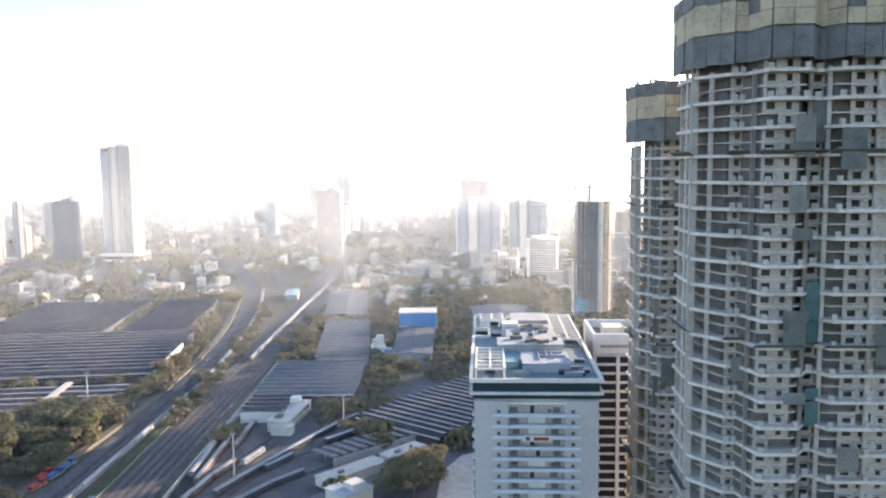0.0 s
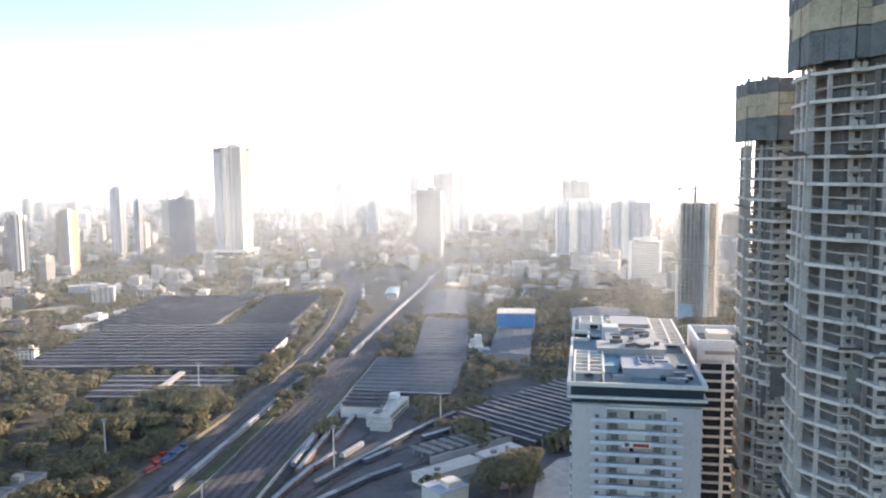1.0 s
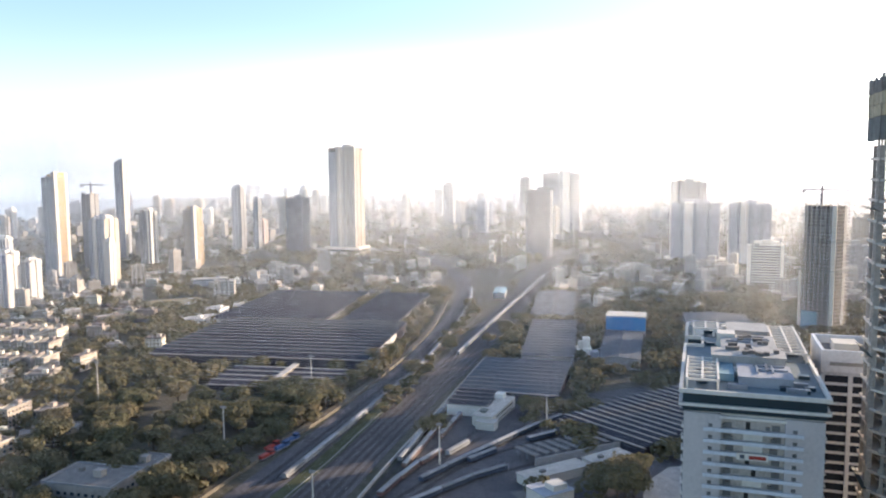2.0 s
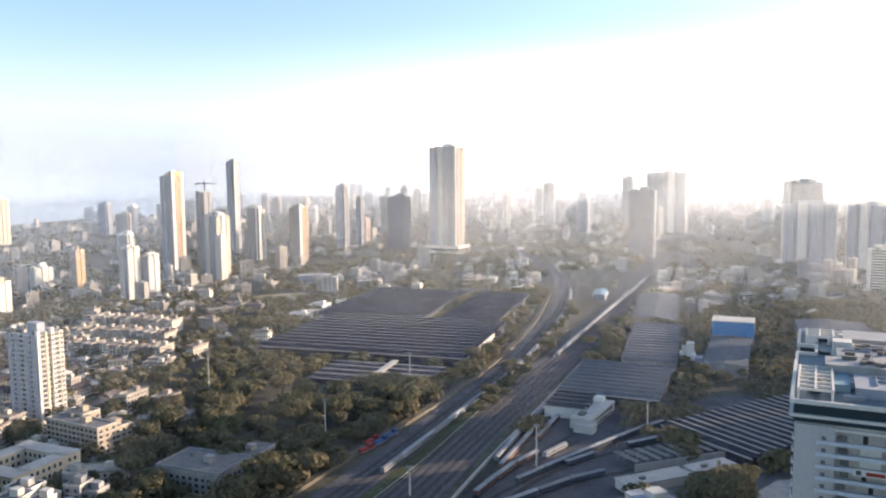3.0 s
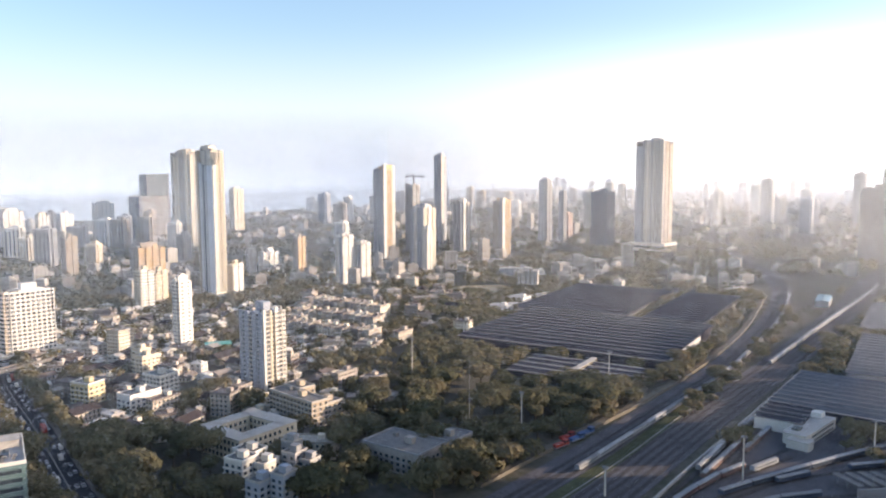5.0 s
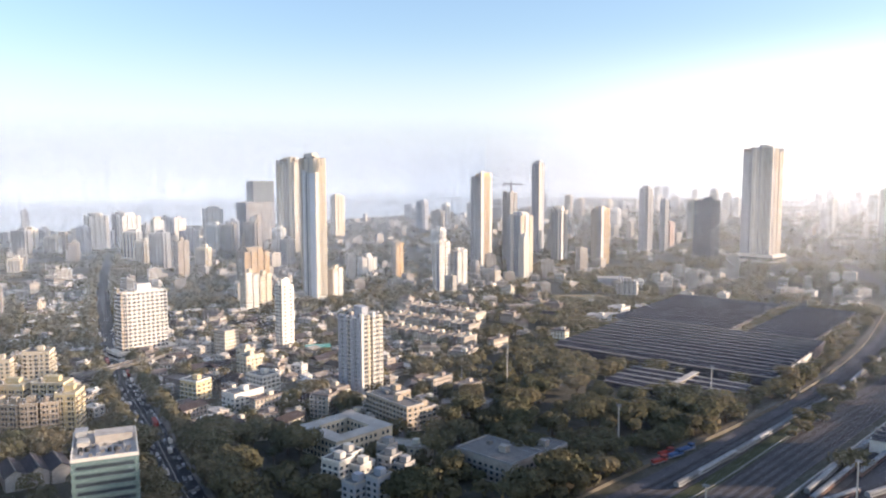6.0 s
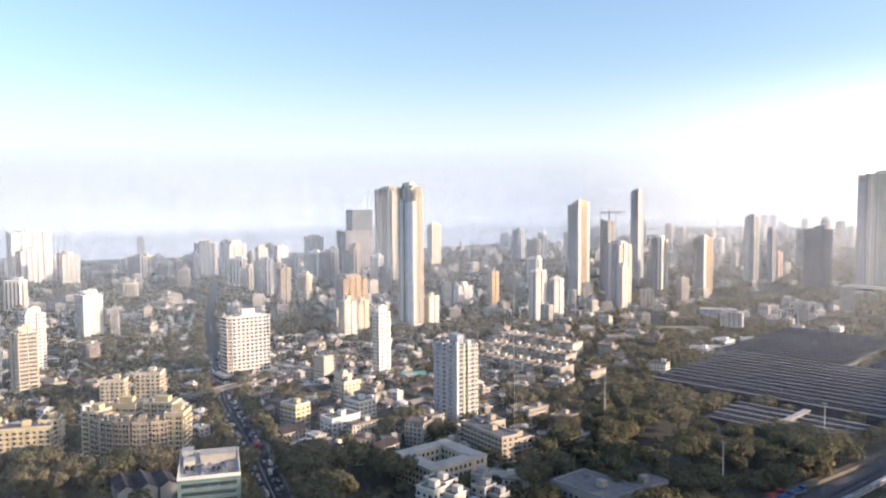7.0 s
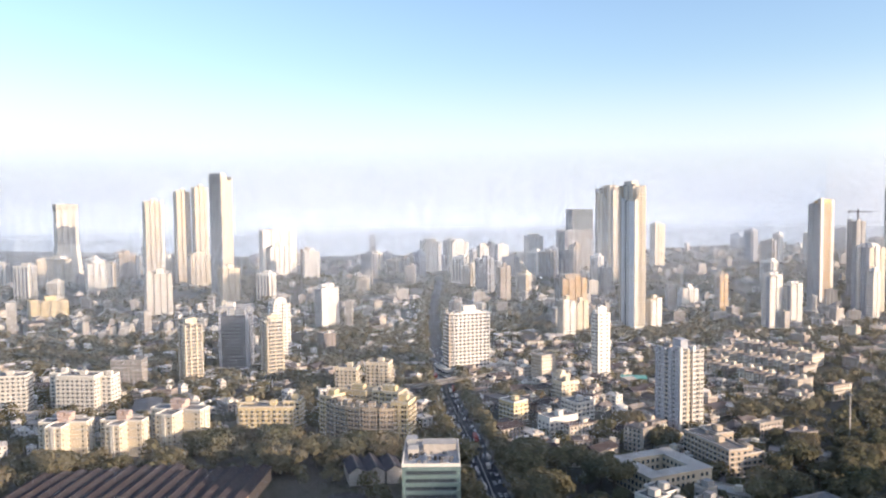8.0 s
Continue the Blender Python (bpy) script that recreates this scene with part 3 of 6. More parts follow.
tower(T, -796, 530, 30.6, 176, 56.4, -32, 2.1, "offwhite", "cream", "cream", "fin", label="tall white tower with a dark glass side", group="twin towers", podium=9, 
      flank=[(0.16, "tan", -0.4, "window", -12), (0.1, "cool", 0.5, "solid", -14), (0.12, "cool", 0.2, "punched", -16), (0.13, "crown", 0.0, "glazed", -17), (0.22, "cool", 0.4, "punched", -18), (0.27, "cool", 0.7, "solid", -18)],
      front=[(0.3, "white", 0.8, "punched", -17), (0.3, "cream", 0.0, "balcony", -12), (0.4, "cream", 0.5, "balcony", -10)])
tower(T, -792, 557, 19.5, 39, 54.9, -30, 0.9, "cream", "white", label="small white block at the foot of a tall tower")
tower("office_tower", -1545, 880, 84, 92, 60.2, -12, 0.6, "sitegrey", None, "slate", "band", label="broad blue-grey glass block below a dark tower", category="office tower", crown=False, glass="glass")
tower("office_tower", -1580, 912, 62, 138, 60.0, -12, 0.6, "crown", None, "slate", "band", label="dark grey glass tower with a pale band", category="office tower", crown=False, glass="crown")
tower(T, -1603, 1138, 35, 99, 54.6, -28, 0.8, "offwhite", "cream", label="slim cream tower with a domed top")
tower(T, -947, 726, 31, 29, 52.5, -20, 0.5, "white", label="white office block with a curved front")
tower(T, -877, 726, 18, 54, 50.4, -30, 0.9, "tan", "orange", label="orange-tan apartment tower among houses")
tower(T, -767, 711, 24, 63, 47.1, -28, 0.9, "bluegrey", "white", "white", "fin", label="white apartment tower with its shaded face painted blue-grey")
tower(T, -756, 733, 22, 52, 45.9, -28, 0.9, "bluegrey", "white", "white", "fin", label="white apartment tower with its shaded face painted blue-grey")
# grey front strips paint the face turned from the sun
tower(T, -923, 947, 36, 150, 44.3, -42, 1.0, "grey", "orange", "orange", "grid", label="tall tower with orange balconies, its shaded side painted grey", 
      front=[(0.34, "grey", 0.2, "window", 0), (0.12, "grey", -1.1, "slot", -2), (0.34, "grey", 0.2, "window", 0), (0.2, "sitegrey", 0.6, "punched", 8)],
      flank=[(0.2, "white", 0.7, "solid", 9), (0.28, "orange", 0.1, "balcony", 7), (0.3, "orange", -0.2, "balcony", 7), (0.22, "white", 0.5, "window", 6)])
tower(T, -1004, 1188, 25, 174, 40.2, -30, 1.0, "bluegrey", "offwhite", "grey", "fin", label="slender grey tower standing over its neighbours", 
      front=[(0.75, "bluegrey", 0.2, "window", 0), (0.25, "bluegrey", -0.4, "slot", 0)], flank=[(0.5, "offwhite", 0.3, "punched", 0), (0.5, "bluegrey", 0.1, "window", -1)])
tower(T, -928, 1023, 26, 122, 42.2, -30, 1.0, "grey", "grey", "grey", "grid", label="grey unfinished tower with a crane on top", cap="crane", crown=False)
tower(T, -791, 895, 40, 92, 41.5, -35, 0.9, "bluegrey", "cream", "white", "fin", label="stepped apartment tower with dark green roof room")
tower(T, -770, 880, 16, 62, 41.0, -30, 1.0, "white", "white", "white", "grid", label="bright white low wing of a tower")
tower(T, -848, 1060, 29, 93, 38.7, -30, 0.9, "bluegrey", "offwhite", "white", "fin", label="grey apartment tower with white edges", 
      front=[(0.3, "grey", 0.1, "window", -3), (0.12, "bluegrey", -1, "slot", -3), (0.3, "grey", 0.1, "window", 0), (0.14, "white", 0.7, "solid", 7), (0.14, "grey", 0.3, "window", 2)],
      flank=[(0.3, "white", 0.5, "punched", 3), (0.3, "grey", -1, "slot", 0), (0.4, "offwhite", 0.3, "window", 0)])
# pale flank and duller front carry sun and shade in their colours
tower(T, -800, 1110, 31, 94, 35.8, -42, 1.0, "bluegrey", "cream", "orange", "grid", label="apartment tower with its sunlit side painted cream", 
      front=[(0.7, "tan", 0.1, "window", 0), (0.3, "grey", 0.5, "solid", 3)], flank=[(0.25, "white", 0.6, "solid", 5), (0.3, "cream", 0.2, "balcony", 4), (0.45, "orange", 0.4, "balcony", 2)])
tower(T, -877, 1368, 27, 124, 32.7, -25, 0.8, "bluegrey", "grey", "grey", "fin", label="slender blue-grey tower behind trees")
tower(T, -840, 1375, 16, 100, 31.6, -25, 0.8, "bluegrey", "grey", "grey", "fin", label="narrow grey tower behind trees")
tower("office_tower", -710, 1302, 45, 106, 28.6, -20, 0.8, "slate", None, "slate", "band", label="dark glass office tower with a ragged top", category="office tower")
tower(T, -871, 1438, 30, 51, 31.2, -20, 0.6, "pink", "pink", label="salmon-coloured apartment block before towers")
tower(T, -624, 1331, 66, 198, 25.1, -32, 0.75, "bluegrey", "tan", "offwhite", "fin", label="very tall pale tower with ribbed front on a podium", podium=14, 
      front=[(0.24, "bluegrey", 0.0, "window", -9), (0.08, "grey", -1.2, "slot", -9), (0.22, "offwhite", 0.4, "punched", 0), (0.1, "bluegrey", 0.8, "balcony", 2), (0.36, "offwhite", 1.0, "balcony", 3)],
      flank=[(0.22, "sitegrey", 0.0, "slot", -4), (0.26, "tan", 0.7, "window", -2), (0.12, "sitegrey", -1.2, "slot", -4), (0.4, "tan", 0.5, "window", -6)])
tower(T, -658, 2057, 33, 113, 17.7, -25, 0.8, "grey", label="far grey tower in haze")
tower(T, -466, 2139, 29, 130, 12.3, -25, 0.8, "grey", label="far grey tower in haze")
tower(T, -323, 1912, 98, 144, 9.6, -25, 0.6, "grey", label="broad far grey tower in haze", style="fin")
tower("office_tower", -274, 1376, 48, 118, 11.3, -15, 0.8, "slate", label="stepped dark tower in haze", category="office tower", style="band", trim="slate")
tower(T, -25, 1440, 61, 131, 1.0, -15, 0.7, "grey", label="grey tower behind a pair of slabs", style="fin")
tower(T, -12, 1362, 77, 98, 0.5, -12, 0.4, "bluegrey", "offwhite", "white", "fin", label="broad pale slab tower on a podium", podium=6)
tower(T, 71, 1345, 64, 98, -3.0, -20, 0.5, "bluegrey", "offwhite", "white", "fin", label="broad pale slab tower with sloping top")
tower("office_tower", 77, 1084, 44, 57, -4.1, -20, 0.6, "offwhite", "white", "white", "band", label="white office block with ribbon windows", category="office tower")
tower(T, 217, 1240, 34, 83, -9.9, -20, 0.8, "tan", label="tan tower behind the building site")
tower(T, 190, 1160, 40, 52, -8.6, -20, 0.8, "grey", label="grey block behind the building site")

# unseen towers of assumed form, added to cast the shade over the train yard and the site
tower(T, 178, 738, 66, 205, -13, -20, 0.6, "grey", style="band", crown=False, label="tall unseen grey tower added to shade the train yard")
tower(T, 238, 686, 66, 205, -19, -20, 0.6, "grey", style="band", crown=False, label="tall unseen grey tower added to shade the train yard")
tower(T, 292, 630, 66, 200, -25, -20, 0.6, "grey", style="band", crown=False, label="tall unseen grey tower added to shade the train yard")
tower(T, 138, 268, 44, 188, -27, -20, 0.7, "grey", style="band", crown=False, label="tall unseen grey tower added to shade the building site")


# ================= the white tower in front =================
def front_tower():
    """A slab 40 m wide and 104 m deep, its roof 95 m up, with a dark glazed crown and balconies across its front."""
    w, d, h, cx, cy = 40.0, 104.0, 95.0, 15.0, 289.0
    ob = thing("residential_slab_tower", cx, cy, 0, 0, "white slab tower with front balconies and a dark glazed crown", "apartment tower")
    keep(cx, cy, w, d)
    f = -d / 2
    s = 3.44
    # body with a notch in its left side
    nx, n0, n1 = 6.0, 10.0, 24.0
    plan = [(-w / 2 + 1, f + 1.2), (w / 2 - 1, f + 1.2), (w / 2 - 1, d / 2 - 1), (-w / 2 + 1, d / 2 - 1), (-w / 2 + 1, n1), (-w / 2 + nx, n1), (-w / 2 + nx, n0), (-w / 2 + 1, n0)]
    part("wall", Geo().prism(plan, 0, h - 6.6), "offwhite", ob)
    big = [(-w / 2, f), (w / 2, f), (w / 2, d / 2), (-w / 2, d / 2), (-w / 2, n1), (-w / 2 + nx, n1), (-w / 2 + nx, n0), (-w / 2, n0)]
    part("crown_glazing", Geo().prism([(x * 1.02, y * 1.008) for x, y in plan], h - 6.6, h - 1.2), "crown", ob, "dark blue-green glazed crown band")

    def rim(z, t):
        g = Geo()
        g.box(0, f, z, w + 0.6, 1.0, t).box(0, d / 2, z, w + 0.6, 1.0, t).box(w / 2, 0, z, 1.0, d, t)
        g.box(-w / 2, (f + n0) / 2, z, 1.0, n0 - f, t).box(-w / 2, (n1 + d / 2) / 2, z, 1.0, d / 2 - n1, t)
        g.box(-w / 2 + nx / 2, n0, z, nx, 1.0, t).box(-w / 2 + nx / 2, n1, z, nx, 1.0, t).box(-w / 2 + nx, (n0 + n1) / 2, z, 1.0, n1 - n0, t)
        return g
    part("parapet", rim(h - 1.2, 1.2), "white", ob, "white coping round the roof terrace")
    part("crown_ledge", rim(h - 5.0, 0.8), "white", ob)
    part("roof_slab", Geo().prism([(x * 0.97, y * 0.985) for x, y in big], h - 1.5, h - 1.1), "terrace", ob)
    # front: two white cheeks, a recessed middle, balcony ledges
    part("front_panel", Geo().box(-w / 2 + 6.2, f + 0.5, 0, 10.4, 1.4, h - 6.9), "front", ob)
    part("front_panel", Geo().box(w / 2 - 6.2, f + 0.5, 0, 10.4, 1.4, h - 6.9), "front", ob)
    part("recess_wall", Geo().box(0, f + 1.35, 0, 18.4, 0.4, h - 7.4), "infill", ob)
    part("recess_lintel", Geo().box(0, f + 0.4, h - 8.0, 18.0, 1.5, 0.7), "white", ob)
    ledge = Geo().box(0, 0, 0, 26.8, 2.6, 0.5).box(0, -1.2, 0.5, 26.8, 0.2, 0.55).mesh("balcony", M["cool"])
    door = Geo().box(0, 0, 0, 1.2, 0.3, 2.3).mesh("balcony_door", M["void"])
    pane = Geo().box(0, 0, 0, 2.2, 0.25, 1.6).mesh("window", M["roofgrey"])
    sheet_ = Geo().box(0, 0, 0, 5.2, 0.2, 1.9).mesh("white_screen", M["white"])
    acu = Geo().box(0, 0, 0, 1.1, 0.7, 0.9).mesh("air_conditioner", M["roofgrey"])
    rnd = random.Random(4)
    for i in range(24):
        z = h - 11.6 - i * s
        if z < 2:
            break
        put("balcony", ledge, ob, 0, f - 0.5, z)
        if i % 3 == 0 or rnd.random() < 0.3:
            put("balcony_door", door, ob, rnd.choice((-1.2, 0.6, 0.6)), f + 1.1, z + 0.5)
        else:
            put("white_screen", sheet_, ob, 0.2, f + 1.0, z + 0.8)
        for px in (-6.5, 6.0):
            put("window", pane, ob, px + rnd.uniform(-.6, .6), f + 1.05, z + 0.7)
        for px in (-11.5, 11.2):
            put("air_conditioner", acu, ob, px, f - 0.3, z + 0.9)
        if rnd.random() < 0.7:
            put("air_conditioner", acu, ob, rnd.uniform(-8, -4), f + 0.6, z + 0.9)
            put("air_conditioner", acu, ob, rnd.uniform(4, 8), f + 0.6, z + 0.9)
    ban = part("banner", Geo().box(0, f - 1.75, h - 19.2, 8.5, 0.15, 2.0), "white", ob, "red and white banner on a balcony")
    part("banner_bar", Geo().box(1.4, f - 1.86, h - 18.8, 4.6, 0.08, 1.0), "red", ban)
    part("banner_mark", Geo().box(-2.7, f - 1.86, h - 18.8, 1.3, 0.08, 1.2), "slate", ban)
    # left flank: a stair strip of small windows
    strip = Geo().box(0, 0, 0, 0.3, 3.2, 2.1).mesh("window", M["glass"])
    led = Geo().box(0, 0, 0, 0.9, 5.0, 0.35).mesh("side_ledge", M["white"])
    for i in range(22):
        for yy in (f + 5, f + 24, f + 44):
            put("window", strip, ob, -w / 2 + 0.9, yy, h - 12 - i * s)
            put("window", strip, ob, w / 2 - 0.9, yy, h - 12 - i * s)
        put("side_ledge", led, ob, -w / 2 + 0.8, f + 5, h - 12.6 - i * s)
        put("side_ledge", led, ob, w / 2 - 0.6, f + 5, h - 12.6 - i * s)
    # roof: plant rooms, pergola frames, duct boxes
    z = h - 1.1
    part("plant_room", Geo().box(1, 4, z, 17, 24, 3.6).box(1, 4, z + 3.6, 18, 25, 0.4), "plant", ob)
    part("plant_room", Geo().box(0, -16, z, 22, 11, 4.4).box(0, -16, z + 4.4, 22.8, 11.8, 0.4), "plant", ob)
    part("plant_room", Geo().box(4, -33, z, 15, 16, 2.8).box(4, -33, z + 2.8, 15.6, 16.6, 0.3), "bluegrey", ob)
    part("plant_room", Geo().box(2, 34, z, 14, 16, 3.4).box(2, 34, z + 3.4, 14.8, 16.8, 0.4), "plant", ob)
    part("stair_room", Geo().box(-6, 14, z, 6, 7, 5.4), "white", ob)
    part("roof_sheet", Geo().box(-7, -29, z + 0.1, 4.5, 15, 2.3), "palenet", ob, "pale turquoise terrace screen")
    beam = Geo().box(0, 0, 0, 9.5, 0.7, 0.6).mesh("pergola_beam", M["white"])
    leg = Geo().box(0, 0, 0, 0.6, 0.6, 2.8).mesh("pergola_post", M["white"])
    for x0, ys in ((-14, [-48 + 4.6 * i for i in range(7)]), (-13, [29 + 4.6 * i for i in range(4)]), (14.4, [-6 + 4.6 * i for i in range(11)])):
        for yy in ys:
            put("pergola_beam", beam, ob, x0, yy, z + 2.8)
            put("pergola_post", leg, ob, x0 - 4.4, yy, z)
            put("pergola_post", leg, ob, x0 + 4.4, yy, z)
        part("terrace_deck", Geo().box(x0, (ys[0] + ys[-1]) / 2, z, 9.2, ys[-1] - ys[0], 0.12), "crown", ob, "dark blue-green deck under the pergola")
        for px in (-4.5, 0, 4.5):
            part("pergola_rail", Geo().box(x0 + px, (ys[0] + ys[-1]) / 2, z + 3.1, 0.6, ys[-1] - ys[0] + 1, 0.5), "white", ob)
    hatch = Geo().box(0, 0, 0, 2.6, 2.2, 1.7).box(0, 0, 1.7, 2.9, 2.5, 0.2).mesh("roof_hatch", M["white"])
    dark_ = Geo().box(0, 0, 0, 3.2, 2.4, 1.1).mesh("planter", M["crown"])
    for i in range(14):
        put("roof_hatch", hatch, ob, rnd.uniform(-8, 13), rnd.uniform(-47, 46), z)
        put("planter", dark_, ob, rnd.choice((-14, -11, 10, 15)) + rnd.uniform(-1, 1), rnd.uniform(-47, 46), z)
    for i in range(16):
        put("air_conditioner", acu, ob, rnd.uniform(-9, 12), rnd.uniform(-46, 46), z)
    vent = Geo().box(0, 0, 0, 1.6, 1.2, 1.0).box(0, 0, 1.0, 1.9, 1.5, 0.15).mesh("roof_vent", M["roofgrey"])
    pipe = Geo().box(0, 0, 0, 9.0, 0.5, 0.5).mesh("roof_pipe", M["steel"])
    for i in range(12):
        put("roof_vent", vent, ob, rnd.uniform(-6, 8), rnd.uniform(-6, 14), z + 4.0)
        put("roof_vent", vent, ob, rnd.uniform(-9, 9), rnd.uniform(-20, -12), z + 4.8)
    for i in range(6):
        put("roof_pipe", pipe, ob, rnd.uniform(-3, 5), rnd.uniform(-5, 13), z + 4.0, rnd.choice((0, 90)))
        put("roof_pipe", pipe, ob, rnd.uniform(1, 7), rnd.uniform(-40, -27), z + 3.1, rnd.choice((0, 90)))
    for px, py in ((12, -45), (13, -38), (8, -22), (-4, -44)):
        part("duct", Geo().box(px, py, z, 5.5, 1.6, 1.5), "steel", ob)
    return ob


front_tower()


def parking_tower():
    """The white and dark storeyed block behind the slab tower."""
    x0, y0, w, d, h, s = 53.0, 292.0, 27.0, 28.0, 97.0, 3.45
    ob = thing("office_block", x0, y0 + d / 2, 0, 0, "white office block with dark ribbon openings and a flat roof", "office block")
    keep(x0, y0 + d / 2, w, d)
    part("core", Geo().box(0, 0, 0, w - 0.7, d - 0.7, h - 4), "bay", ob, "dark core painted as shaded openings between the ledges")
    part("top_wall", Geo().box(0, -d / 2 + 0.5, h - 8, w, 1, 8).box(0, d / 2 - 0.5, h - 8, w, 1, 8).box(-w / 2 + 0.5, 0, h - 8, 1, d - 2, 8).box(w / 2 - 0.5, 0, h - 8, 1, d - 2, 8), "cool", ob)
    part("roof", Geo().box(0, 0, h - 3.6, w - 2, d - 2, 0.5), "roofgrey", ob)
    part("roof_room", Geo().box(-4, 2, h - 3.1, 8, 9, 3.2), "offwhite", ob)
    part("roof_room", Geo().box(7, 8, h - 3.1, 6, 10, 2.4), "offwhite", ob)
    part("louvre", Geo().box(0, -d / 2 - 0.1, h - 5.2, w * 0.8, 0.3, 1.2), "grey", ob)
    band = Geo().box(0, 0, 0, w, d, 0.95).mesh("floor_ledge", M["cool"])
    for i in range(25):
        z = h - 8.6 - i * s
        if z > 0:
            put("floor_ledge", band, ob, 0, 0, z)
    for px in (-w / 2 + 0.6, -4.2, 4.8, w / 2 - 0.6):
        part("pier", Geo().box(px, -d / 2 - 0.1, 0, 1.3, 0.8, h - 8), "cool", ob)
    for py in (-7, 3, 12):
        part("pier", Geo().box(-w / 2 - 0.1, py, 0, 0.8, 1.3, h - 8), "cool", ob)


parking_tower()


# ================= the two towers under construction =================
def site_tower(x, y, rot, fronts, h, label, seed):
    """A concrete frame: storey slabs with balconies in steps, columns, infill walls with window holes, nets, an unfinished top.
    fronts: stretches of the front as (u0, u1, v): from, to, and how far it stands forward."""
    ob = thing("unfinished_tower", x, y, 0, rot, label, "building site", "towers under construction")
    rnd = random.Random(seed)
    s = 3.1
    n = int(h / s)
    u0, u1 = fronts[0][0], fronts[-1][1]
    keep(x, y, 0, 0)
    out = []
    for a, b, v in fronts:
        out += ([(a + 1.3, -v)] if a > u0 else [(a, 8.0 - v), (a + 6.5, -v)]) + [(b - (1.3 if b < u1 else 0), -v)]

    def edge(u):
        """How far forward the slab edge stands at u."""
        for (xa, ya), (xb, yb) in zip(out, out[1:]):
            if xa <= u <= xb:
                return ya + (yb - ya) * (u - xa) / max(xb - xa, 0.01)
        return out[-1][1]
    back = 26.0
    full = out + [(u1, back), (u0, back)]
    core = [(max(a, u0 + 4.2), b + 4.6) for i, (a, b) in enumerate(out)] + [(u1 - 1.5, back - 1.5), (u0 + 5.0, back - 1.5)]
    # solid core whose dark tone paints the shade of rooms not modelled
    part("core", Geo().prism(core, 0, n * s), "rawdark", ob, "dark block painted as the shade behind the frame")
    wide = Geo().prism(full, -0.2, 0.55).mesh("floor_slab", M["raw"])
    thin = Geo().prism([(max(a, u0 + 2.6), b + (2.6 if i < len(out) else -1.0)) for i, (a, b) in enumerate(full)], 0, 0.3).mesh("floor_slab", M["raw"])
    # infill of one storey: piers and panels round real window holes, set back from the slab edge
    panels, kit = [], {}
    stops = []
    for a, b, v in fronts:
        u = a + (0.8 if a > u0 else 7.0)
        while u < b - 3.0:
            k = min(rnd.choice((3.4, 3.9, 4.4)), b - u)
            kind = rnd.random()
            if kind < 0.86:
                panels.append((u + k / 2, -v + (2.4 if kind < 0.5 else 3.3), round(k, 1), 1.9 if kind < 0.45 else 1.2))
            u += k
        for u in np.arange(a, b + 0.1, max(4.2, (b - a) / max(1, int((b - a) / 7)))):
            stops.append((u, edge(u) + 1.6))
    stops.append((u0 + 3.2, edge(u0 + 3.2) + 1.2))

    def panel(g, x, y, z, k, ww):
        """A wall panel round a window hole, with a hood over it."""
        m = (k - ww) / 2
        g.box(x - (ww + m) / 2, y, z + 0.3, m, 0.25, s - 0.3).box(x + (ww + m) / 2, y, z + 0.3, m, 0.25, s - 0.3)
        g.box(x, y, z + 0.3, ww, 0.25, 0.7).box(x, y, z + 2.55, ww, 0.25, s - 2.55).box(x, y - 0.6, z + 2.6, ww + 0.9, 1.2, 0.14)
    rest = Geo()
    box_ = Geo().box(0, 0, 0, 1.1, 0.7, 1.3).mesh("balcony_upstand", M["kerb"])
    for i in range(n):
        z = i * s
        put("floor_slab", wide if i % 2 == 0 else thin, ob, 0, 0, z)
        if z < 25:
            continue
        for px, py, k, ww in panels:
            if rnd.random() < 0.07:
                continue
            if n - 30 < i and len(kit.setdefault("made", [])) < 290:
                if (k, ww) not in kit:
                    g = Geo()
                    panel(g, 0, 0, 0, k, ww)
                    kit[k, ww] = g.mesh("wall_panel", M["infill"])
                kit["made"].append(put("wall_panel", kit[k, ww], ob, px, py, z))
            else:
                panel(rest, px, py, z, k, ww)
        for yy in np.arange(10.0, back - 3, 4.6):
            rest.box(u0 + 1.0, yy, z + 0.3, 0.25, 2.4, s - 0.3)
        if i % 2 == 0:
            for a, b, v in fronts:
                for u in (a + (1.8 if a > u0 else 7.2), b - 1.8, (a + b) / 2)[: 2 if b - a < 12 else 3]:
                    put("balcony_upstand", box_, ob, u, edge(u) + 0.6, z + 0.5)
    part("infill_walls", rest, "infill", ob, kind="stuff")
    col = Geo().box(0, 0, 0, 0.95, 0.8, n * s - 2).mesh("column", M["infill"])
    for u, v in stops:
        put("column", col, ob, u, v)
    for yy in np.arange(9.5, back - 1, 6.5):
        put("column", col, ob, u0 + 0.7, yy)
    # debris shelves that lean out, and hanging nets
    for i in (n - 7, n - 21, n - 34):
        z = i * s + 0.4
        for a, b, v in fronts:
            g = Geo()
            a_ = a if a > u0 else a + 6.0
            n_ = [(a_ - 0.6, -v, z), (b, -v, z), (b, -v - 1.8, z + 0.9), (a_ - 0.6, -v - 1.8, z + 0.9)]
            g.v = n_ + [(x_, y_, z_ + 0.15) for x_, y_, z_ in n_]
            g.f = [(0, 1, 2, 3), (7, 6, 5, 4), (0, 4, 5, 1), (1, 5, 6, 2), (2, 6, 7, 3), (3, 7, 4, 0)]
            part("debris_shelf", g, "net", ob, "dark netted shelf that catches debris")
        g, v = Geo(), fronts[0][2]
        n_ = [(u0 - 1.8, 6.5 - v, z + 0.9), (u0, 8.0 - v, z), (u0, back, z), (u0 - 1.8, back, z + 0.9)]
